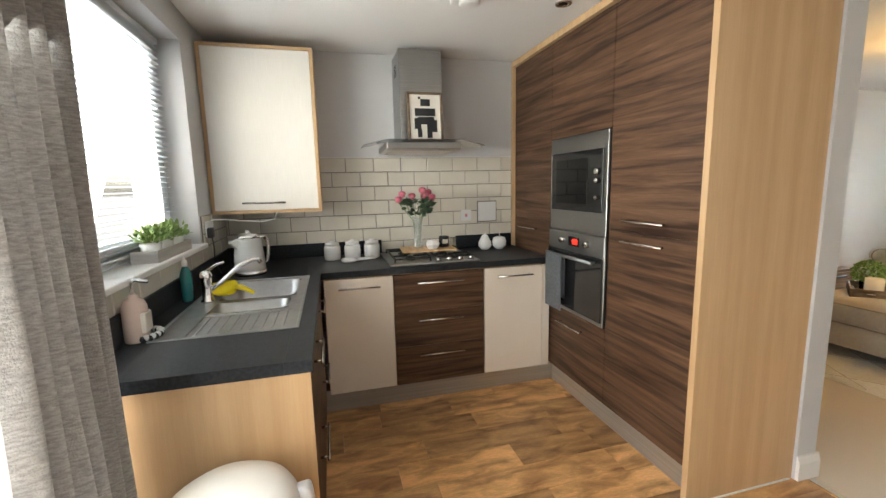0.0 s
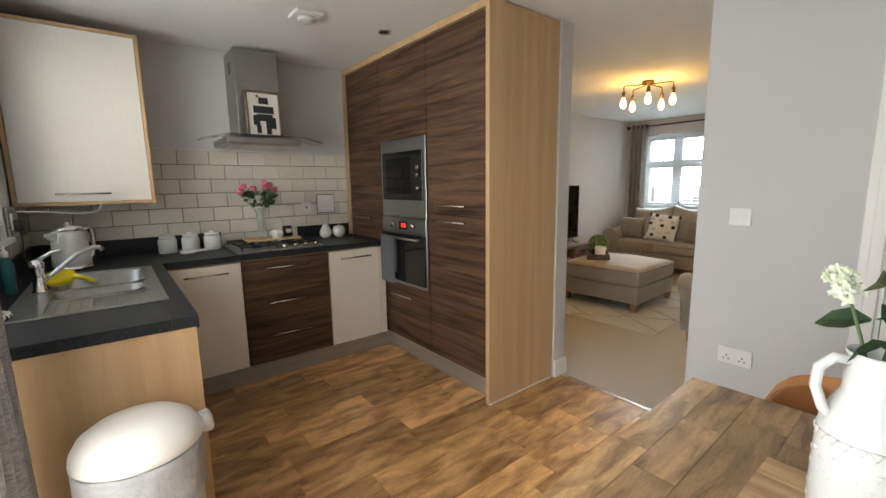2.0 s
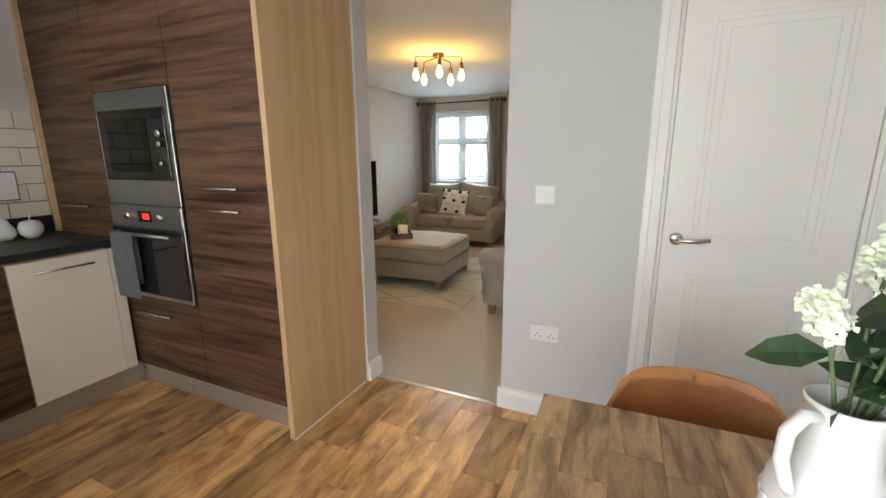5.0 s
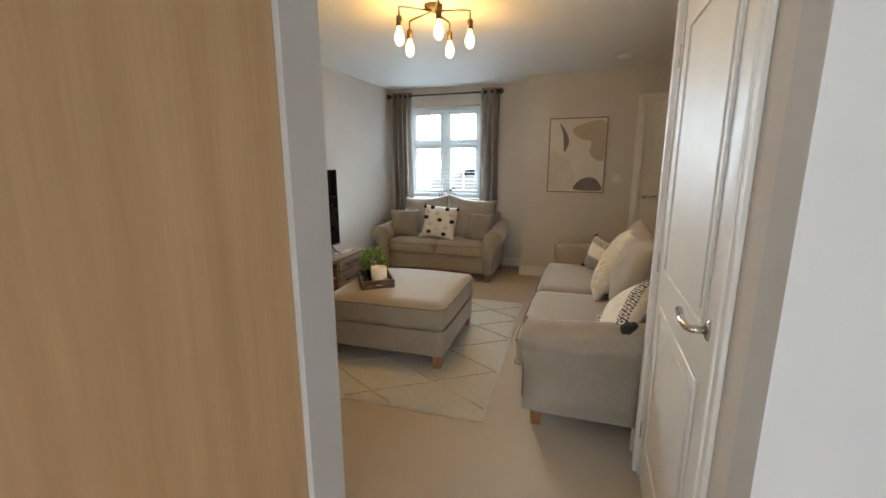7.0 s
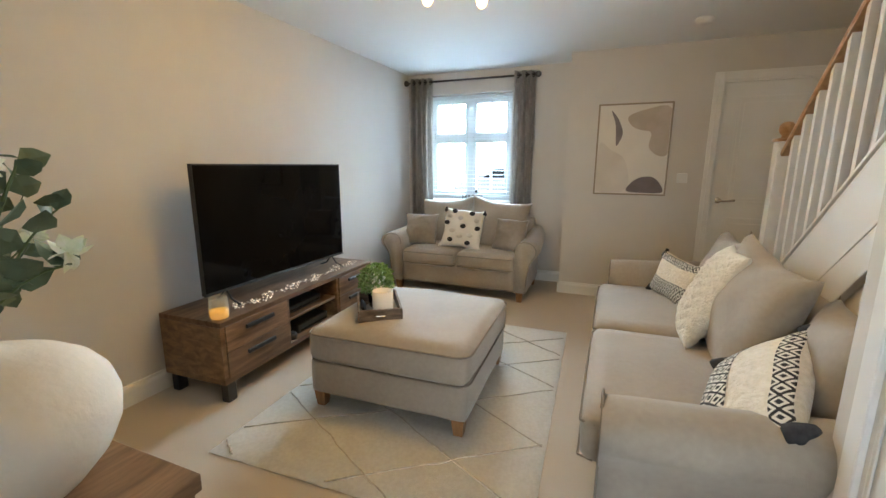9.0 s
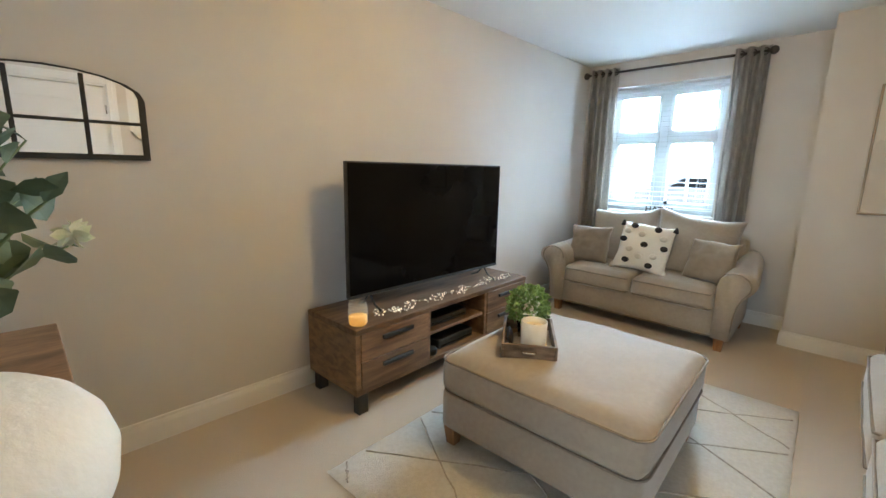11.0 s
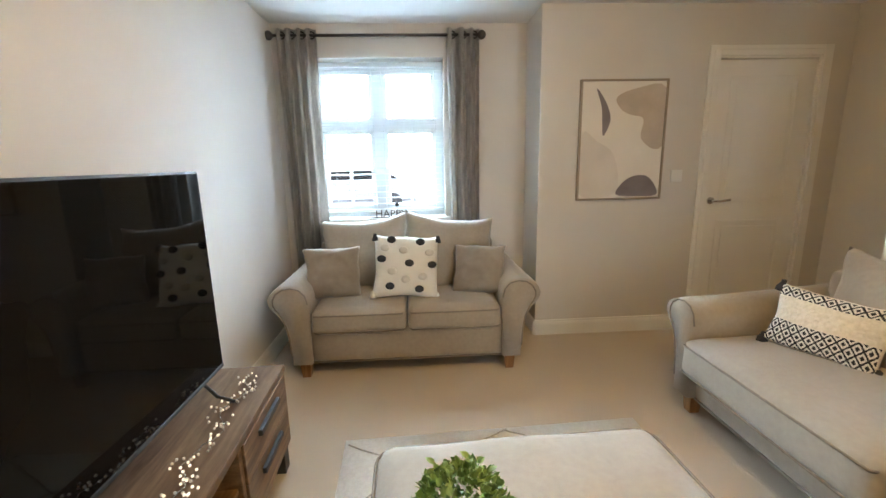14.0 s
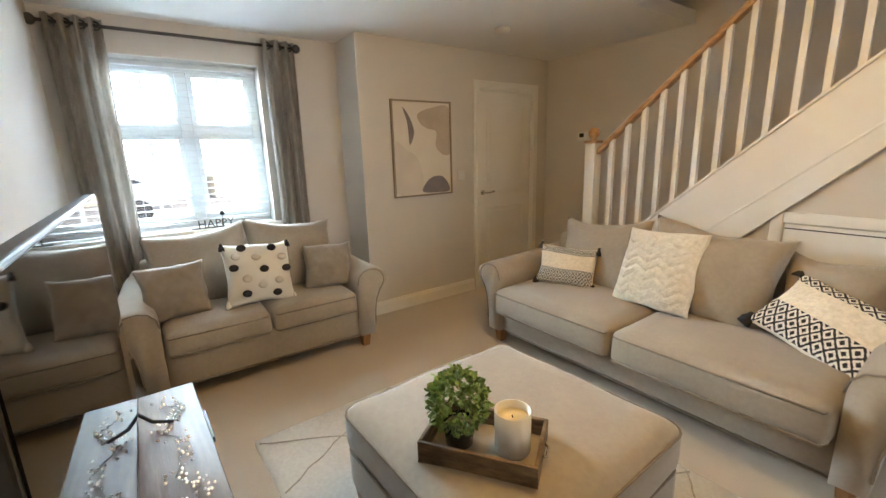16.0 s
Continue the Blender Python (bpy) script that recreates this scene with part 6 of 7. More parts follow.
# berry garland on the cabinet top, part of it lit
gl = new("berry_garland")
gl.matrix_basis = CAB @ pose(0, 0, T1 + 0.0005)
tagged(gl, "pale berry bead garland with tiny lights along the cabinet top", "garland")
r3 = random.Random(3)
path = [(-0.60 + 1.30 * k / 60, -0.135 + 0.025 * math.sin(k * 0.55) + r3.uniform(-0.01, 0.01), 0.006) for k in range(61)]
bm = B()
tube(bm, path, 0.0016, 5)
part("wire", bm, "satin", gl, "", True)
bead = None
for i in range(190):
    p = path[r3.randrange(61)]
    q = (p[0] + r3.uniform(-0.02, 0.02), p[1] + r3.uniform(-0.04, 0.04), 0.0065 + r3.uniform(0, 0.008))
    lit = i % 2 == 0
    if i < 2:
        bm = B()
        lathe(bm, [(0, -0.0042), (0.003, -0.003), (0.0042, 0), (0.003, 0.003), (0, 0.0042)], 8)
        o = part("fairy_bulb" if lit else "bead", bm, "fairy" if lit else "pearl", gl, "tiny lit bulb" if lit else "", True)
        bead = (bead or []) + [o.data]
    else:
        o = new("fairy_bulb" if lit else "bead", bead[0 if lit else 1])
        o.parent = gl
    o.location = q
cj = new("jar_candle")
cj.matrix_basis = CAB @ pose(-0.742, -0.168, T1 + 0.0005)
tagged(cj, "lit yellow candle in a clear glass jar", "candle")
bm = B()
lathe(bm, [(0, 0), (0.042, 0), (0.05, 0.012), (0.052, 0.055), (0.050, 0.095), (0.044, 0.125), (0.0425, 0.125), (0.0485, 0.094), (0.0505, 0.055), (0.0485, 0.013), (0.041, 0.004), (0, 0.005)], 28)
part("jar", bm, "jar_clear", cj, "", True)
bm = B()
lathe(bm, [(0, 0.006), (0.04, 0.006), (0.046, 0.016), (0.047, 0.05), (0.02, 0.056), (0, 0.055)], 28)
part("wax", bm, "wax_yellow", cj, "glowing yellow wax", True)

# ---- on the walls ----
ar = thing("abstract_print", 6.598, 1.088, 1.455, 0, "abstract print in sand and mauve with thin bronze frame", "picture")
AW, AH = 0.315, 0.418
for q in ((-AW, -AH, AW, -AH + 0.014), (-AW, AH - 0.014, AW, AH), (-AW, -AH + 0.014, -AW + 0.014, AH - 0.014), (AW - 0.014, -AH + 0.014, AW, AH - 0.014)):
    bm = B()
    box(bm, -0.03, q[0], q[1], 0.0, q[2], q[3], 0.002, 1)
    part("frame", bm, "frame_bronze", ar, "thin bronze frame")
bm = B()
box(bm, -0.017, -AW + 0.0142, -AH + 0.0142, -0.004, AW - 0.0142, AH - 0.0142)
part("canvas", bm, "paper", ar)


def blob(outline, mat, lift, label):
    """A flat painted shape on the canvas; outline in the picture's own across and up."""
    pts = []
    n = len(outline)
    for i in range(n):
        p0, p1, p2, p3 = (Vector((*outline[(i + k - 1) % n], 0)) for k in range(4))
        for t in (0, 0.25, 0.5, 0.75):
            q = 0.5 * ((2 * p1) + (p2 - p0) * t + (2 * p0 - 5 * p1 + 4 * p2 - p3) * t * t + (3 * p1 - p0 - 3 * p2 + p3) * t ** 3)
            pts.append((max(-AW + 0.016, min(AW - 0.016, -q.x)), max(-AH + 0.016, min(AH - 0.016, q.y))))
    bm = B()
    prism(bm, pts, "x", -0.0172 - lift, -0.0171 - lift + 0.0004)
    part("painted_shape", bm, mat, ar, label)


blob([(-0.05, 0.30), (0.10, 0.36), (0.30, 0.36), (0.31, 0.0), (0.24, -0.06), (0.14, 0.02), (0.15, 0.15), (0.05, 0.18), (-0.02, 0.22)], "art_tan", 0.0008, "sand coloured wash")
blob([(-0.29, 0.05), (-0.18, 0.0), (-0.05, -0.1), (-0.02, -0.36), (-0.29, -0.38)], "art_pale", 0.0006, "pale wash")
blob([(-0.20, 0.36), (-0.13, 0.27), (-0.09, 0.16), (-0.11, 0.08), (-0.14, 0.04), (-0.15, 0.14), (-0.16, 0.24)], "art_grey", 0.0012, "dark mauve crescent")
blob([(-0.02, -0.38), (0.02, -0.30), (0.10, -0.25), (0.20, -0.25), (0.27, -0.32), (0.28, -0.39), (0.12, -0.395)], "art_grey", 0.0012, "dark mauve mound")
socket("light_switch", 6.5995, 0.65, 1.20, -90, 0.086, 0.086, "white light switch on the beige wall")
th = thing("thermostat", 6.10, -0.5795, 1.545, 180, "small white wall thermostat with dark display", "thermostat")
bm = B()
box(bm, -0.06, -0.028, -0.045, 0.06, 0, 0.045, 0.006, 2)
part("case", bm, "white_plastic", th)
bm = B()
box(bm, -0.035, -0.0295, -0.012, 0.02, -0.0282, 0.028)
part("display", bm, "black_glass", th)
sm = thing("smoke_alarm", 5.965, 0.70, H, 0, "white round smoke alarm on the ceiling", "smoke alarm")
bm = B()
lathe(bm, [(0, -0.04), (0.035, -0.04), (0.05, -0.032), (0.056, -0.02), (0.06, -0.018), (0.06, 0), (0, 0)], 32)
part("case", bm, "white_plastic", sm, "", True)
# ceiling lamp
cl = thing("ceiling_lamp", 4.20, 1.945, H, 0, "bronze five-arm ceiling lamp with lit filament bulbs", "ceiling lamp")
bm = B()
lathe(bm, [(0, -0.045), (0.012, -0.045), (0.016, -0.03), (0.058, -0.026), (0.06, 0), (0, 0)], 28)
part("canopy", bm, "bronze", cl, "", True)
for k in range(5):
    a = radians(-8.3 + 72 * k)
    c, s = math.cos(a), math.sin(a)
    bm = B()
    R = 0.235
    tube(bm, [(0.02 * c, 0.02 * s, -0.035), (0.2 * c, 0.2 * s, -0.04), (0.235 * c, 0.235 * s, -0.045), (R * c, R * s, -0.065), (R * c, R * s, -0.10)], 0.006, 8)
    am = part("arm", bm, "bronze", cl, "", True)
    bm = B()
    lathe(bm, [(0, -0.095), (0.014, -0.095), (0.018, -0.105), (0.018, -0.155), (0, -0.155)], 16, (R * c, R * s, 0.0))
    part("lamp_holder", bm, "bronze", am, "", True)
    bm = B()
    lathe(bm, [(0, -0.1555), (0.012, -0.156), (0.016, -0.175), (0.028, -0.205), (0.03, -0.225), (0.024, -0.25), (0.012, -0.265), (0, -0.268)], 18, (R * c, R * s, 0.0))
    part("bulb", bm, "bulb", am, "glowing filament bulb", True)
# wall mirror
mr = thing("wall_mirror", 2.72, 3.6095, 1.29, 0, "black framed arched mirror with window bars", "mirror")
def arch(w, h, rise, n=10):
    pts = [(-w, 0), (w, 0), (w, h)]
    for k in range(1, n):
        a = math.pi * k / n
        pts.append((w * math.cos(a), h + rise * math.sin(a)))
    pts.append((-w, h))
    return pts
bm = B()
prism(bm, arch(0.30, 0.24, 0.10), "y", -0.018, -0.0002)
part("frame", bm, "black", mr, "black frame")
bm = B()
prism(bm, arch(0.275, 0.225, 0.085), "y", -0.021, -0.0185)
bmesh.ops.translate(bm, verts=bm.verts, vec=(0, 0, 0.022))
part("mirror_glass", bm, "mirror", mr, "mirror glass")
for q in ((-0.11, 0.02, -0.095, 0.32), (0.095, 0.02, 0.11, 0.32), (-0.275, 0.14, 0.275, 0.152)):
    bm = B()
    box(bm, q[0], -0.026, q[1], q[2], -0.0212, q[3], 0.001, 1)
    part("bar", bm, "black", mr, "thin black bar")

# sideboard and vase just inside the lounge
sb = thing("sideboard", 2.45, 2.51, 0, 0, "brown wooden sideboard against the dividing wall", "sideboard")
for nm, q in (("top", (-0.185, -0.66, 0.745, 0.188, 0.66, 0.78)), ("side_panel", (-0.18, -0.65, 0.06, 0.18, -0.62, 0.7445)), ("side_panel", (-0.18, 0.62, 0.06, 0.18, 0.65, 0.7445)),
              ("back_panel", (-0.18, -0.6198, 0.06, -0.165, 0.6198, 0.7445)), ("bottom", (-0.165, -0.6198, 0.06, 0.165, 0.6198, 0.09))):
    bm = B()
    box(bm, *q, 0.003, 1)
    part(nm, bm, "tv_wood", sb)
for y0, y1 in ((-0.618, -0.002), (0.002, 0.618)):
    bm = B()
    box(bm, 0.1655, y0, 0.095, 0.180, y1, 0.742, 0.002, 1)
    d = part("door", bm, "tv_wood", sb)
    bm = B()
    tube(bm, [(0.181, y1 - 0.05 if y0 < -0.1 else y0 + 0.05, 0.45), (0.195, y1 - 0.05 if y0 < -0.1 else y0 + 0.05, 0.45)], 0.01, 10)
    part("knob", bm, "black", d, "", True)
for sx in (-0.15, 0.15):
    for sy in (-0.58, 0.58):
        bm = B()
        box(bm, sx - 0.025, sy - 0.025, 0, sx + 0.025, sy + 0.025, 0.0598)
        part("foot", bm, "black", sb)
vs = thing("floor_vase", 2.455, 2.115, 0.7805, 0, "large round matt cream vase with eucalyptus stems", "vase")
bm = B()
lathe(bm, [(0, 0), (0.11, 0), (0.15, 0.022), (0.178, 0.055), (0.194, 0.095), (0.199, 0.135), (0.191, 0.17), (0.172, 0.197), (0.145, 0.216), (0.11, 0.230), (0.08, 0.237), (0.058, 0.243), (0.05, 0.252), (0.052, 0.272), (0.043, 0.272), (0.042, 0.25), (0.08, 0.225), (0, 0.22)], 72)
for v in bm.verts:
    v.co += 0.0035 * noise.noise_vector(v.co * 9)
part("pot", bm, "matt_ceramic", vs, "", True)
r4 = random.Random(11)
for k in range(22):
    a = r4.uniform(0, 6.28)
    reach = r4.uniform(0.08, 0.30)
    top = Vector((reach * math.cos(a), reach * math.sin(a), 0.45 + r4.uniform(-0.10, 0.12)))
    base = Vector((0.03 * math.cos(a), 0.03 * math.sin(a), 0.245))
    mid = base.lerp(top, 0.5) + Vector((0, 0, 0.06))
    bm = B()
    pts = [base.lerp(mid, t).lerp(mid.lerp(top, t), t) for t in (0, 0.2, 0.4, 0.6, 0.8, 1.0)]
    tube(bm, pts, 0.003, 5, 0.5)
    sm_ = part("stem", bm, "stem", vs, "", True)
    bm = B()
    for i in range(8):
        t = 0.22 + 0.78 * i / 7
        p = base.lerp(mid, t).lerp(mid.lerp(top, t), t)
        d = Vector((r4.uniform(-1, 1), r4.uniform(-1, 1), r4.uniform(-0.1, 0.8)))
        leaf(bm, p, d, r4.uniform(0.052, 0.072) * (1.15 - 0.45 * t), 0.82, 0.2, r4.uniform(0, 6))
    part("leaves", bm, "leaf_euc", sm_, "round grey-green leaves", kind="stuff")
    if k % 3 == 0:
        bm = B()
        for i in range(16):
            d = Vector((r4.gauss(0, 1), r4.gauss(0, 1), r4.gauss(0, 1))).normalized()
            leaf(bm, top + Vector((0, 0, 0.015)), d, 0.026, 0.7, 0.3, r4.uniform(0, 6))
        part("blossom", bm, "blossom", sm_, "pale blossom", kind="stuff")
# word sign on the sill
sg = thing("word_sign", 6.985, 2.775, 0.9005, -90, "small dark word ornament on the window sill", "ornament")
fc = bpy.data.curves.new("letters", "FONT")
fc.body, fc.size, fc.extrude, fc.align_x = "HAPPY", 0.085, 0.004, "CENTER"
tob = new("letters", fc)
me = bpy.data.meshes.new_from_object(tob.evaluated_get(bpy.context.evaluated_depsgraph_get()))
bpy.data.objects.remove(tob)
me.materials.append(M["pole"])
lt = new("letters", me)
lt.parent = sg
lt.matrix_basis = pose(0, 0, 0.006, 90, 0, 0)
bm = B()
box(bm, -0.17, -0.012, 0, 0.17, 0.012, 0.006)
part("base", bm, "pole", sg)
bm = B()
tube(bm, [(0.05, 0, 0.006), (0.05, 0, 0.095)], 0.002, 5)
lathe(bm, [(0, 0.09), (0.016, 0.096), (0.019, 0.108), (0.012, 0.122), (0, 0.125)], 12, (0.05, 0, 0))
part("heart", bm, "ink", sg, "", True)


# ---- dining corner ----
dt = thing("dining_table", 0.769, -0.166, 0, 1.6, "square rustic plank dining table with slate blue frame", "dining table")
HX, HY = 0.415, 0.397
bm = B()
box(bm, -HX, -HY, 0.722, HX, HY, 0.7455, 0.002, 1)
part("tabletop", bm, "pale_oak", dt, "pale edged table top")
r5 = random.Random(21)
edges = [-HY, -0.29, -0.185, -0.075, 0.03, 0.13, 0.235, 0.325, HY]
for y0, y1 in zip(edges, edges[1:]):
    x = -HX + 0.003
    while x < HX - 0.004:
        x2 = min(HX - 0.003, x + r5.uniform(0.22, 0.62))
        if HX - x2 < 0.12:
            x2 = HX - 0.003
        bm = B()
        box(bm, x, y0 + 0.0006, 0.7456, x2 - 0.0008, y1 - 0.0006, 0.7500 + r5.uniform(-0.0002, 0.0002))
        part("plank", bm, "table_wood", dt)
        x = x2
M["slate_metal"] = material("slate blue metal", (0.045, 0.055, 0.075), 0.5, 0.0, second=(0.06, 0.07, 0.09), scale=12)
for sx in (-1, 1):
    for sy in (-1, 1):
        bm = B()
        cx, cy = sx * (HX - 0.045), sy * (HY - 0.045)
        box(bm, cx - 0.025, cy - 0.025, 0, cx + 0.025, cy + 0.025, 0.7215, 0.002, 1)
        part("leg", bm, "slate_metal", dt, "slate blue square leg")
for q in ((-HX + 0.07, -HY + 0.03, HX - 0.07, -HY + 0.055), (-HX + 0.07, HY - 0.055, HX - 0.07, HY - 0.03), (-HX + 0.03, -HY + 0.07, -HX + 0.055, HY - 0.07), (HX - 0.055, -HY + 0.07, HX - 0.03, HY - 0.07)):
    bm = B()
    box(bm, q[0], q[1], 0.64, q[2], q[3], 0.7215, 0.002, 1)
    part("apron", bm, "slate_metal", dt)

tbm = thing("table_board", 0.735, -0.170, 0.7505, 0, "rounded oak serving board under the jug", "chopping board")
for k in range(3):
    bm = B()
    x0 = -0.11 + k * 0.0735
    box(bm, x0, -0.142, 0, x0 + 0.0732, 0.142, 0.022, 0.003, 2)
    part("stave", bm, "board_wood", tbm)

jg = thing("jug", 0.752, -0.176, 0.773, 0, "white embossed ceramic jug with faux white lilac", "jug")
jg.scale = (0.94, 0.94, 0.95)
bm = B()
prof = [(0, 0), (0.066, 0), (0.071, 0.008), (0.0715, 0.06), (0.071, 0.11), (0.07, 0.165), (0.066, 0.195), (0.053, 0.225), (0.043, 0.245), (0.040, 0.285), (0.042, 0.31), (0.044, 0.318), (0.039, 0.318), (0.036, 0.28), (0.038, 0.245), (0, 0.2)]
lathe(bm, prof, 48)
part("body", bm, "ceramic", jg, "", True)
hv = Vector((-0.55, 0.84, 0))
bm = B()
tube(bm, [hv * 0.036 + Vector((0, 0, 0.30)), hv * 0.062 + Vector((0, 0, 0.305)), hv * 0.082 + Vector((0, 0, 0.285)), hv * 0.084 + Vector((0, 0, 0.25)), hv * 0.070 + Vector((0, 0, 0.21)), hv * 0.058 + Vector((0, 0, 0.195))], 0.009, 10)
part("handle", bm, "ceramic", jg, "", True)
for z, n, kind in ((0.028, 17, 0), (0.054, 17, 1), (0.096, 17, 0), (0.122, 17, 1), (0.164, 22, 0)):
    for k in range(n):
        a = 2 * math.pi * (k + 0.5 * kind) / n
        bm = B()
        rr = 0.0125
        lathe(bm, [(0, -0.002), (rr, -0.001), (rr * 0.62, 0.0012), (0, 0.0024)], 3)
        mm = pose(0, 0, z, 0, 0, math.degrees(a)) @ pose(0.0705, 0, 0.006 * (1 if k % 2 else -1) * kind, 0, 90, 0)
        for v in bm.verts:
            v.co = mm @ v.co
        part("embossed_motif", bm, "ceramic", jg, "", True)
RT, UPV, DP = Vector((0.55, -0.84, 0)), Vector((0, 0, 1)), Vector((0.84, 0.55, 0))
r6 = random.Random(5)
tips = [((0.36, 0.505, 0.0), 0.8), ((0.24, 0.515, 0.04), 1.0), ((0.15, 0.55, -0.02), 1.1), ((0.20, 0.42, -0.05), 0.9), ((-0.075, 0.45, 0.0), 0.65), ((0.11, 0.51, 0.05), 1.0), ((0.17, 0.475, -0.06), 1.1), ((0.12, 0.40, -0.05), 0.55)]
for (rx, uz, dd), size in tips:
    tip = RT * rx + UPV * uz + DP * dd
    base = Vector((0.01 * rx, 0, 0.24))
    mid = base.lerp(tip, 0.5) + UPV * 0.11 - RT * 0.02
    pts = [base.lerp(mid, t).lerp(mid.lerp(tip, t), t) for t in (0, 0.15, 0.3, 0.45, 0.6, 0.75, 0.9, 1.0)]
    bm = B()
    tube(bm, pts, 0.0032, 6, 0.5)
    stem = part("stem", bm, "stem", jg, "", True)
    bm = B()
    for i in range(int(125 * size)):
        t = 0.58 + 0.44 * r6.random() ** 0.8
        p = base.lerp(mid, t).lerp(mid.lerp(tip, t), t)
        d = Vector((r6.gauss(0, 1), r6.gauss(0, 1), r6.gauss(0, 1))).normalized()
        rad = 0.045 * size * (1.45 - t) * 1.15
        p = p + d * rad * r6.uniform(0.45, 1.0)
        side = d.orthogonal().normalized()
        for k in range(4):
            q = Matrix.Rotation(k * math.pi / 2 + r6.random(), 3, d) @ side
            leaf(bm, p, q + d * 0.5, r6.uniform(0.0075, 0.0125), 0.9, 0.2, 0)
    part("blossom", bm, "blossom", stem, "white lilac florets", kind="stuff")
bm = B()
for i in range(26):
    a = r6.uniform(0, 6.28)
    d = RT * math.cos(a) * 0.9 + DP * math.sin(a) * 0.7 + UPV * r6.uniform(-0.25, 0.7) + RT * 0.25
    p = UPV * r6.uniform(0.33, 0.44) + RT * r6.uniform(-0.02, 0.09) + DP * r6.uniform(-0.03, 0.03)
    leaf(bm, p, d, r6.uniform(0.05, 0.09), 0.55, 0.35, r6.uniform(0, 6))
part("foliage", bm, "leaf_dark", jg, "dark pointed leaves", kind="stuff")


def dining_chair(x, y, rz, label):
    """A leather bucket chair on black legs; it faces +x of its own axes."""
    c = thing("dining_chair", x, y, 0, rz, label, "dining chair", "tan leather dining chairs")
    bm = B()
    rows = []
    n = 16
    for j in range(11):
        v = j / 10
        z = 0.44 + 0.36 * v
        row = []
        for i in range(n + 1):
            u = 2 * i / n - 1
            half = 0.235 * (1 - 0.10 * v ** 3)
            zz = z - 0.10 * abs(u) ** 7 * v - 0.015 * u * u * v
            xx = -0.215 - 0.05 * v + 0.13 * abs(u) ** 2.2 * (1 - 0.4 * v)
            row.append(bm.verts.new((xx, u * half, zz)))
        rows.append(row)
    for p, q in zip(rows, rows[1:]):
        for i in range(n):
            bm.faces.new((p[i], p[i + 1], q[i + 1], q[i]))
    bmesh.ops.solidify(bm, geom=bm.faces[:], thickness=0.03)
    bmesh.ops.bevel(bm, geom=[e for e in bm.edges if e.calc_face_angle(0) > 1.0], offset=0.01, segments=2, affect="EDGES")
    part("backrest", bm, "leather", c, "", True)
    bm = B()
    soft(bm, 0.44, 0.45, 0.08, 0.035, 8, (0, 0, 0.01), (0.0, 0, 0.44))
    part("seat", bm, "leather", c, "", True)
    for sx, sy in ((0.15, 0.16), (0.15, -0.16), (-0.15, 0.16), (-0.15, -0.16)):
        bm = B()
        tube(bm, [(sx, sy, 0.405), (sx * 1.4, sy * 1.3, 0.0)], 0.014, 10, 0.7)
        part("leg", bm, "black", c, "black tapered leg", True)
    return c


dining_chair(1.10, -0.12, 180, "tan leather bucket dining chair tucked under the table")
dining_chair(0.54, -0.145, 0, "tan leather bucket dining chair with its back to the room")

hc = thing("folding_chair", 0.87, -0.69, 0, 0, "white folding chair with charcoal padded cover against the wall", "chair")
for x, top in ((0.22, 0.685), (-0.10, 0.855)):
    bm = B()
    tube(bm, [(x, 0.09, 0.0), (x, 0.04, 0.45), (x * 1.02, 0.02, top)], 0.013, 4)
    part("post", bm, "white_plastic", hc)
    bm = B()
    tube(bm, [(x, -0.05, 0.0), (x, -0.02, 0.30), (x, 0.04, 0.45)], 0.014, 4)
    part("back_leg", bm, "white_plastic", hc)
bm = B()
soft(bm, 0.40, 0.09, 0.48, 0.04, 10, (0, 0.015, 0), (-0.02, 0.08, 0.46), 0.02, Matrix.Rotation(radians(9), 4, "Y"), scale=7)
part("cover", bm, "dark_cloth", hc, "charcoal padded cover", True)

# ---- outside ----
structure("ground", [(-250, -250, GROUND - 0.2, -1.2, 250, GROUND), (-1.2, -250, GROUND - 0.2, 8.4, -1.1, GROUND), (-1.2, 4.0, GROUND - 0.2, 8.4, 250, GROUND), (8.4, -250, GROUND - 0.2, 250, 250, GROUND)], "tarmac", "grey paved ground outside")
for k, y0 in enumerate((-9.0, 1.5, 12.0)):
    hs = thing("brick_house", 24, y0, GROUND, 0, "buff brick terraced house across the street", "house", "houses across the street")
    bm = B()
    box(bm, 0, 0, 0, 8, 9.6, 5.2)
    part("wall", bm, "brick", hs)
    bm = B()
    prism(bm, [(-0.4, 5.15), (8.4, 5.15), (4.0, 8.0)], "y", -0.2, 9.8)
    part("roof", bm, "roof_tile", hs)
    for wy in (1.4, 4.2, 7.0):
        for wz in (0.9, 3.3):
            bm = B()
            box(bm, -0.06, wy, wz, 0.02, wy + 1.2, wz + 1.25)
            wn_ = part("window", bm, "upvc", hs)
            for a in (0.08, 0.64):
                bm = B()
                box(bm, -0.075, wy + a, wz + 0.08, -0.062, wy + a + 0.48, wz + 1.17)
                part("pane", bm, "pane_grey", wn_)
pc = thing("parked_car", 17.5, 4.6, GROUND, 0, "silver hatchback parked across the street", "car")
bm = B()
prism(bm, [(-2.0, 0.35), (2.0, 0.35), (2.05, 0.75), (1.9, 0.92), (1.1, 1.0), (0.5, 1.42), (-0.9, 1.45), (-1.7, 1.05), (-2.05, 0.9)], "x", -0.85, 0.85, 0.08)
part("body", bm, "car_paint", pc)
bm = B()
prism(bm, [(0.95, 1.02), (0.45, 1.36), (-0.85, 1.38), (-1.45, 1.05)], "x", -0.87, 0.87)
part("window", bm, "black_glass", pc)
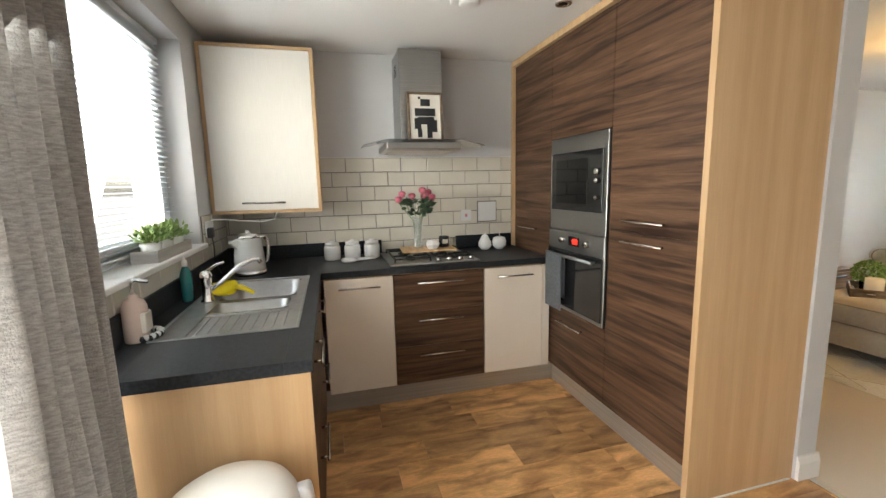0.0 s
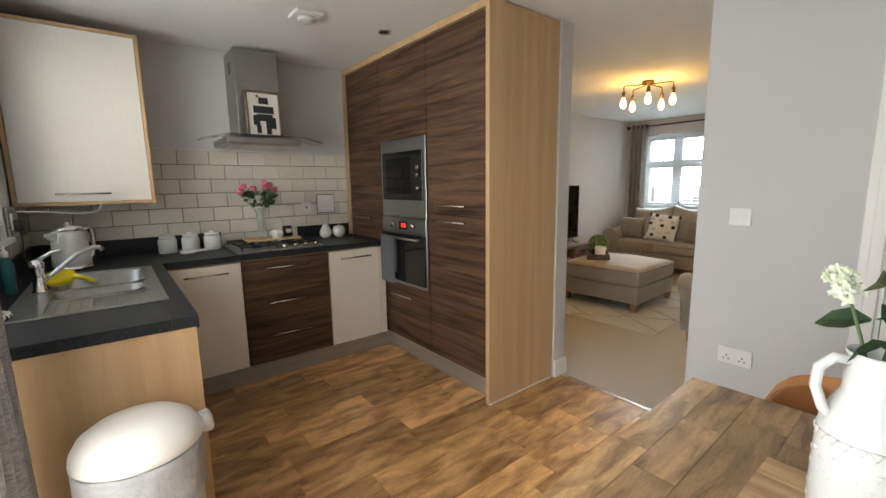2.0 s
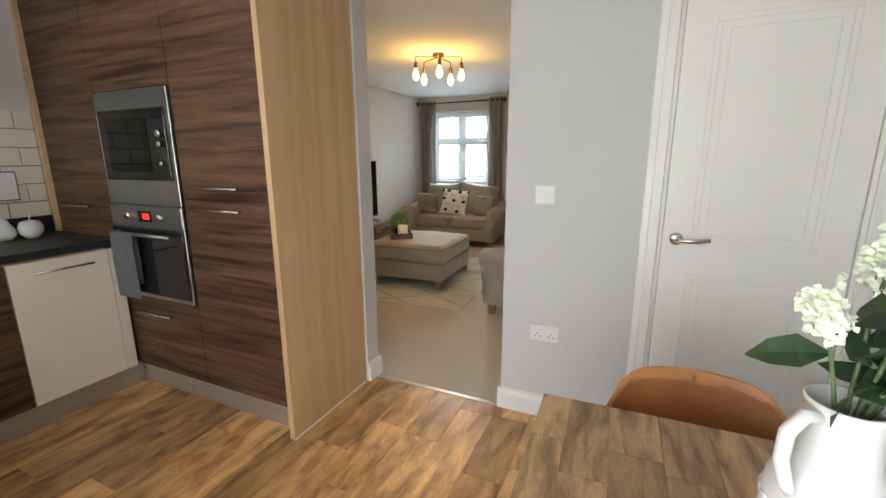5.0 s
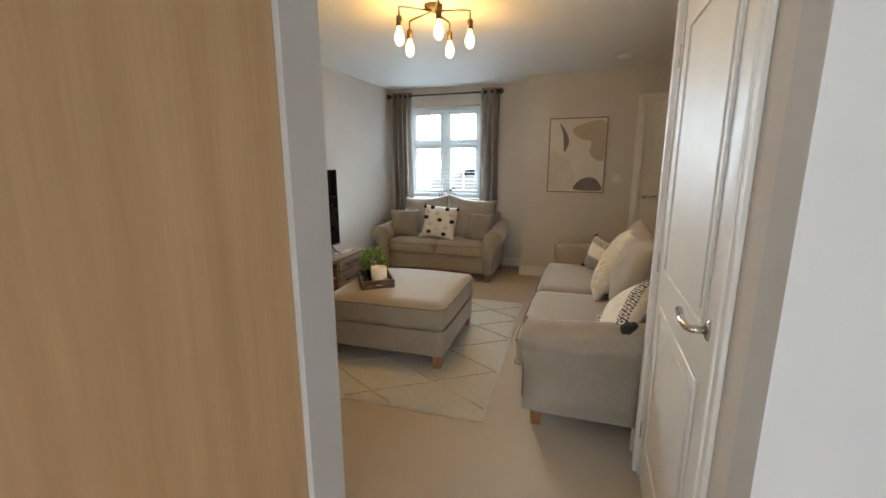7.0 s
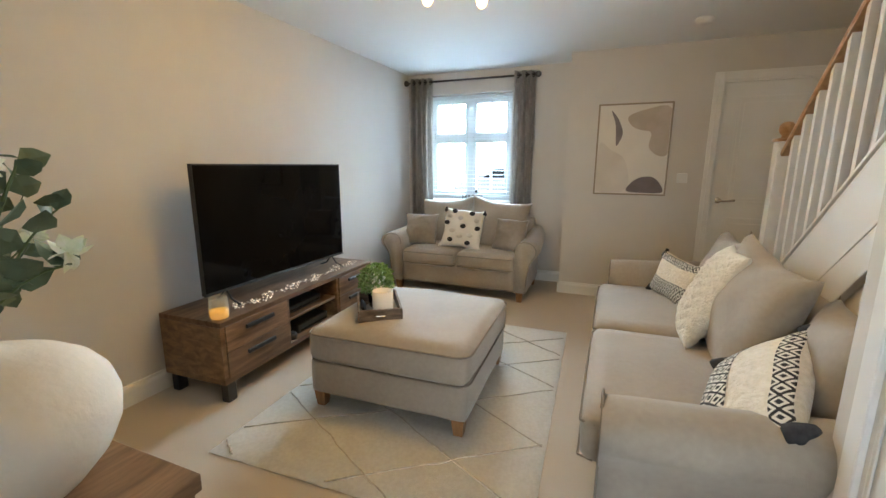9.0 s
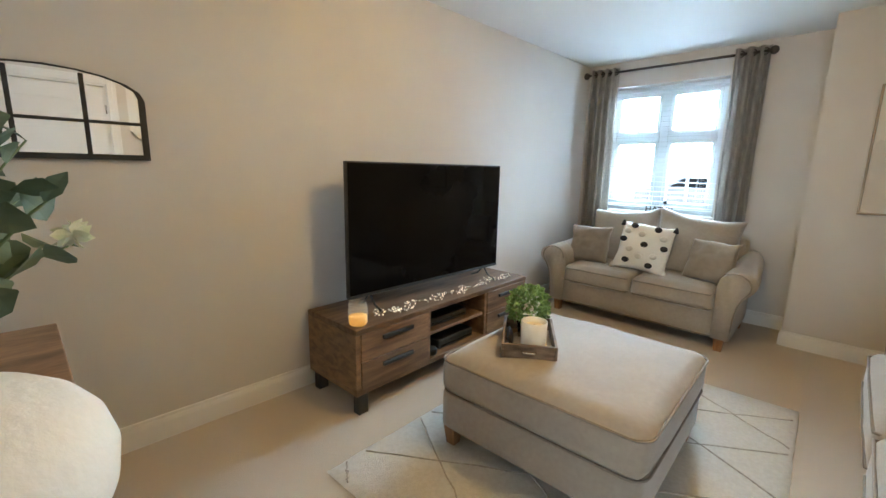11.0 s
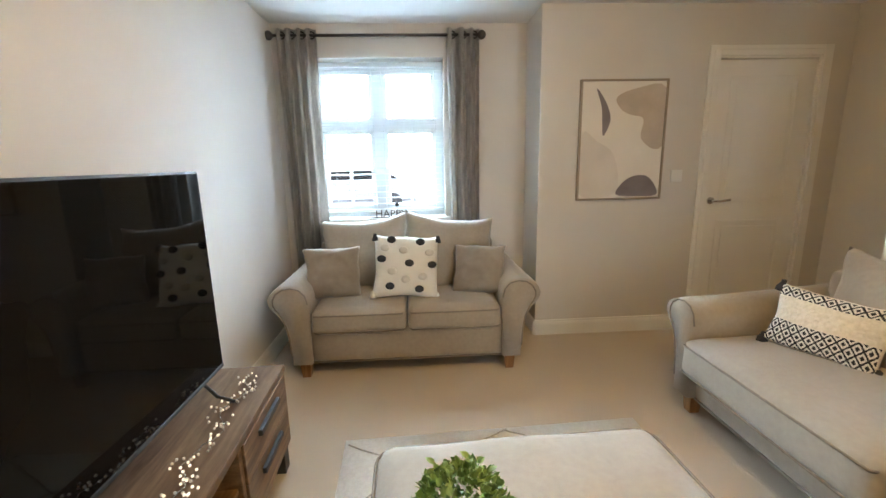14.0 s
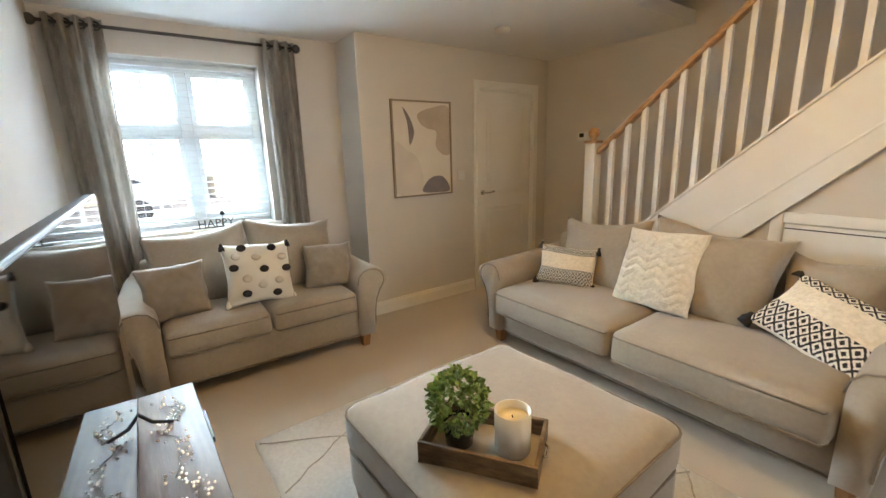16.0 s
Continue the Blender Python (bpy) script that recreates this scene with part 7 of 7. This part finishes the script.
for x in (-0.87, 0.67):
    for y in (-1.25, 1.25):
        bm = B()
        lathe(bm, [(0, 0), (0.31, 0), (0.32, 0.1), (0.31, 0.2), (0, 0.2)], 20)
        for v in bm.verts:
            v.co = Vector((x + v.co.z, y + v.co.x, 0.32 + v.co.y))
        part("wheel", bm, "black", pc)


# ---- floor planks and wall tiles ----
kf = new("floor_kitchen")
tagged(kf, "warm oak plank effect floor in the kitchen", kind="structure")
r7 = random.Random(40)
row, y = 0, -0.805
PW = 0.183
while y < 3.34:
    y2 = min(3.35, y + PW)
    x = -0.63 - r7.uniform(0, 0.6)
    while x < 2.197:
        x2 = x + r7.choice((0.46, 0.62, 0.78, 0.92))
        a, b = max(x, -0.63), min(x2, 2.197)
        if b - a > 0.02:
            w, h = b - a, y2 - y
            me = bpy.data.meshes.new("plank")
            e = 0.0012
            co = [(0, 0, -0.004), (w, 0, -0.004), (w, h, -0.004), (0, h, -0.004), (e, e, 0), (w - e, e, 0), (w - e, h - e, 0), (e, h - e, 0)]
            me.from_pydata(co, [], [(4, 5, 6, 7), (0, 1, 5, 4), (1, 2, 6, 5), (2, 3, 7, 6), (3, 0, 4, 7)])
            me.materials.append(M["plank"])
            o = new("plank", me)
            o.parent = kf
            o.location = (a, y, 0)
        x = x2
    y = y2

TILE_W, TILE_H, PX, PZ = 0.1985, 0.1000, 0.2030, 0.1044


def tile_mesh(w, h):
    me = bpy.data.meshes.new("tile")
    e, t = 0.004, 0.008
    co = [(0, 0, 0), (w, 0, 0), (w, 0, h), (0, 0, h), (0, -t + 0.003, 0), (w, -t + 0.003, 0), (w, -t + 0.003, h), (0, -t + 0.003, h), (e, -t, e), (w - e, -t, e), (w - e, -t, h - e), (e, -t, h - e)]
    f = [(8, 9, 10, 11)]
    for k in range(4):
        j = (k + 1) % 4
        f += [(k, j, 4 + j, 4 + k), (4 + k, 4 + j, 8 + j, 8 + k)]
    me.from_pydata(co, [], f)
    me.materials.append(M["tile"])
    return me


meshes = {}


def tiles(parent, lo, hi, z0, z1, start, m, skip=()):
    """Half-bond rows of tiles counted down from z1, cut at the ends."""
    k = 0
    zt = z1
    while zt > z0 + 0.01:
        zb = max(z0, zt - TILE_H)
        x = start - (PX / 2 if k % 2 else 0) - PX * 14
        while x < hi:
            a, b = max(x, lo), min(x + TILE_W, hi)
            if b - a > 0.012:
                key = (round(b - a, 3), round(zt - zb, 3))
                if key not in meshes:
                    meshes[key] = tile_mesh(*key)
                o = new("tile", meshes[key])
                o.parent = parent
                o.matrix_basis = m @ pose(a, 0, zb)
            x += PX
        zt -= PZ
        k += 1


ht2 = new("tiling_hob_wall")
tagged(ht2, "cream metro tiles with dark grout behind the hob", kind="structure")
bm = B()
box(bm, -0.629, 3.3445, 0.925, 1.511, 3.3499, 1.635)
part("grout", bm, "grout", ht2, "dark grout")
tiles(ht2, -0.625, 1.508, 0.925, 1.629, 0.206, pose(0, 3.3444, 0))
bm = B()
box(bm, -0.629, 3.338, 1.6305, 1.511, 3.3444, 1.636, 0.001, 1)
part("edge_trim", bm, "white_plastic", ht2, "thin white edge trim")
wt2 = new("tiling_window_wall")
tagged(wt2, "cream metro tiles with dark grout under the kitchen window", kind="structure")
bm = B()
box(bm, -0.6299, 1.40, 1.02, -0.6245, 3.344, 1.0995)
box(bm, -0.6299, 2.785, 1.0996, -0.6245, 3.344, 1.275)
part("grout", bm, "grout", wt2, "dark grout")
MW = Matrix.Translation((-0.6244, 0, 0)) @ Matrix.Rotation(radians(90), 4, "Z")
tiles(wt2, 1.40, 3.335, 1.0215, 1.0985, 1.5, MW)
tiles(wt2, 2.788, 3.335, 1.104, 1.2745, 1.55, MW)
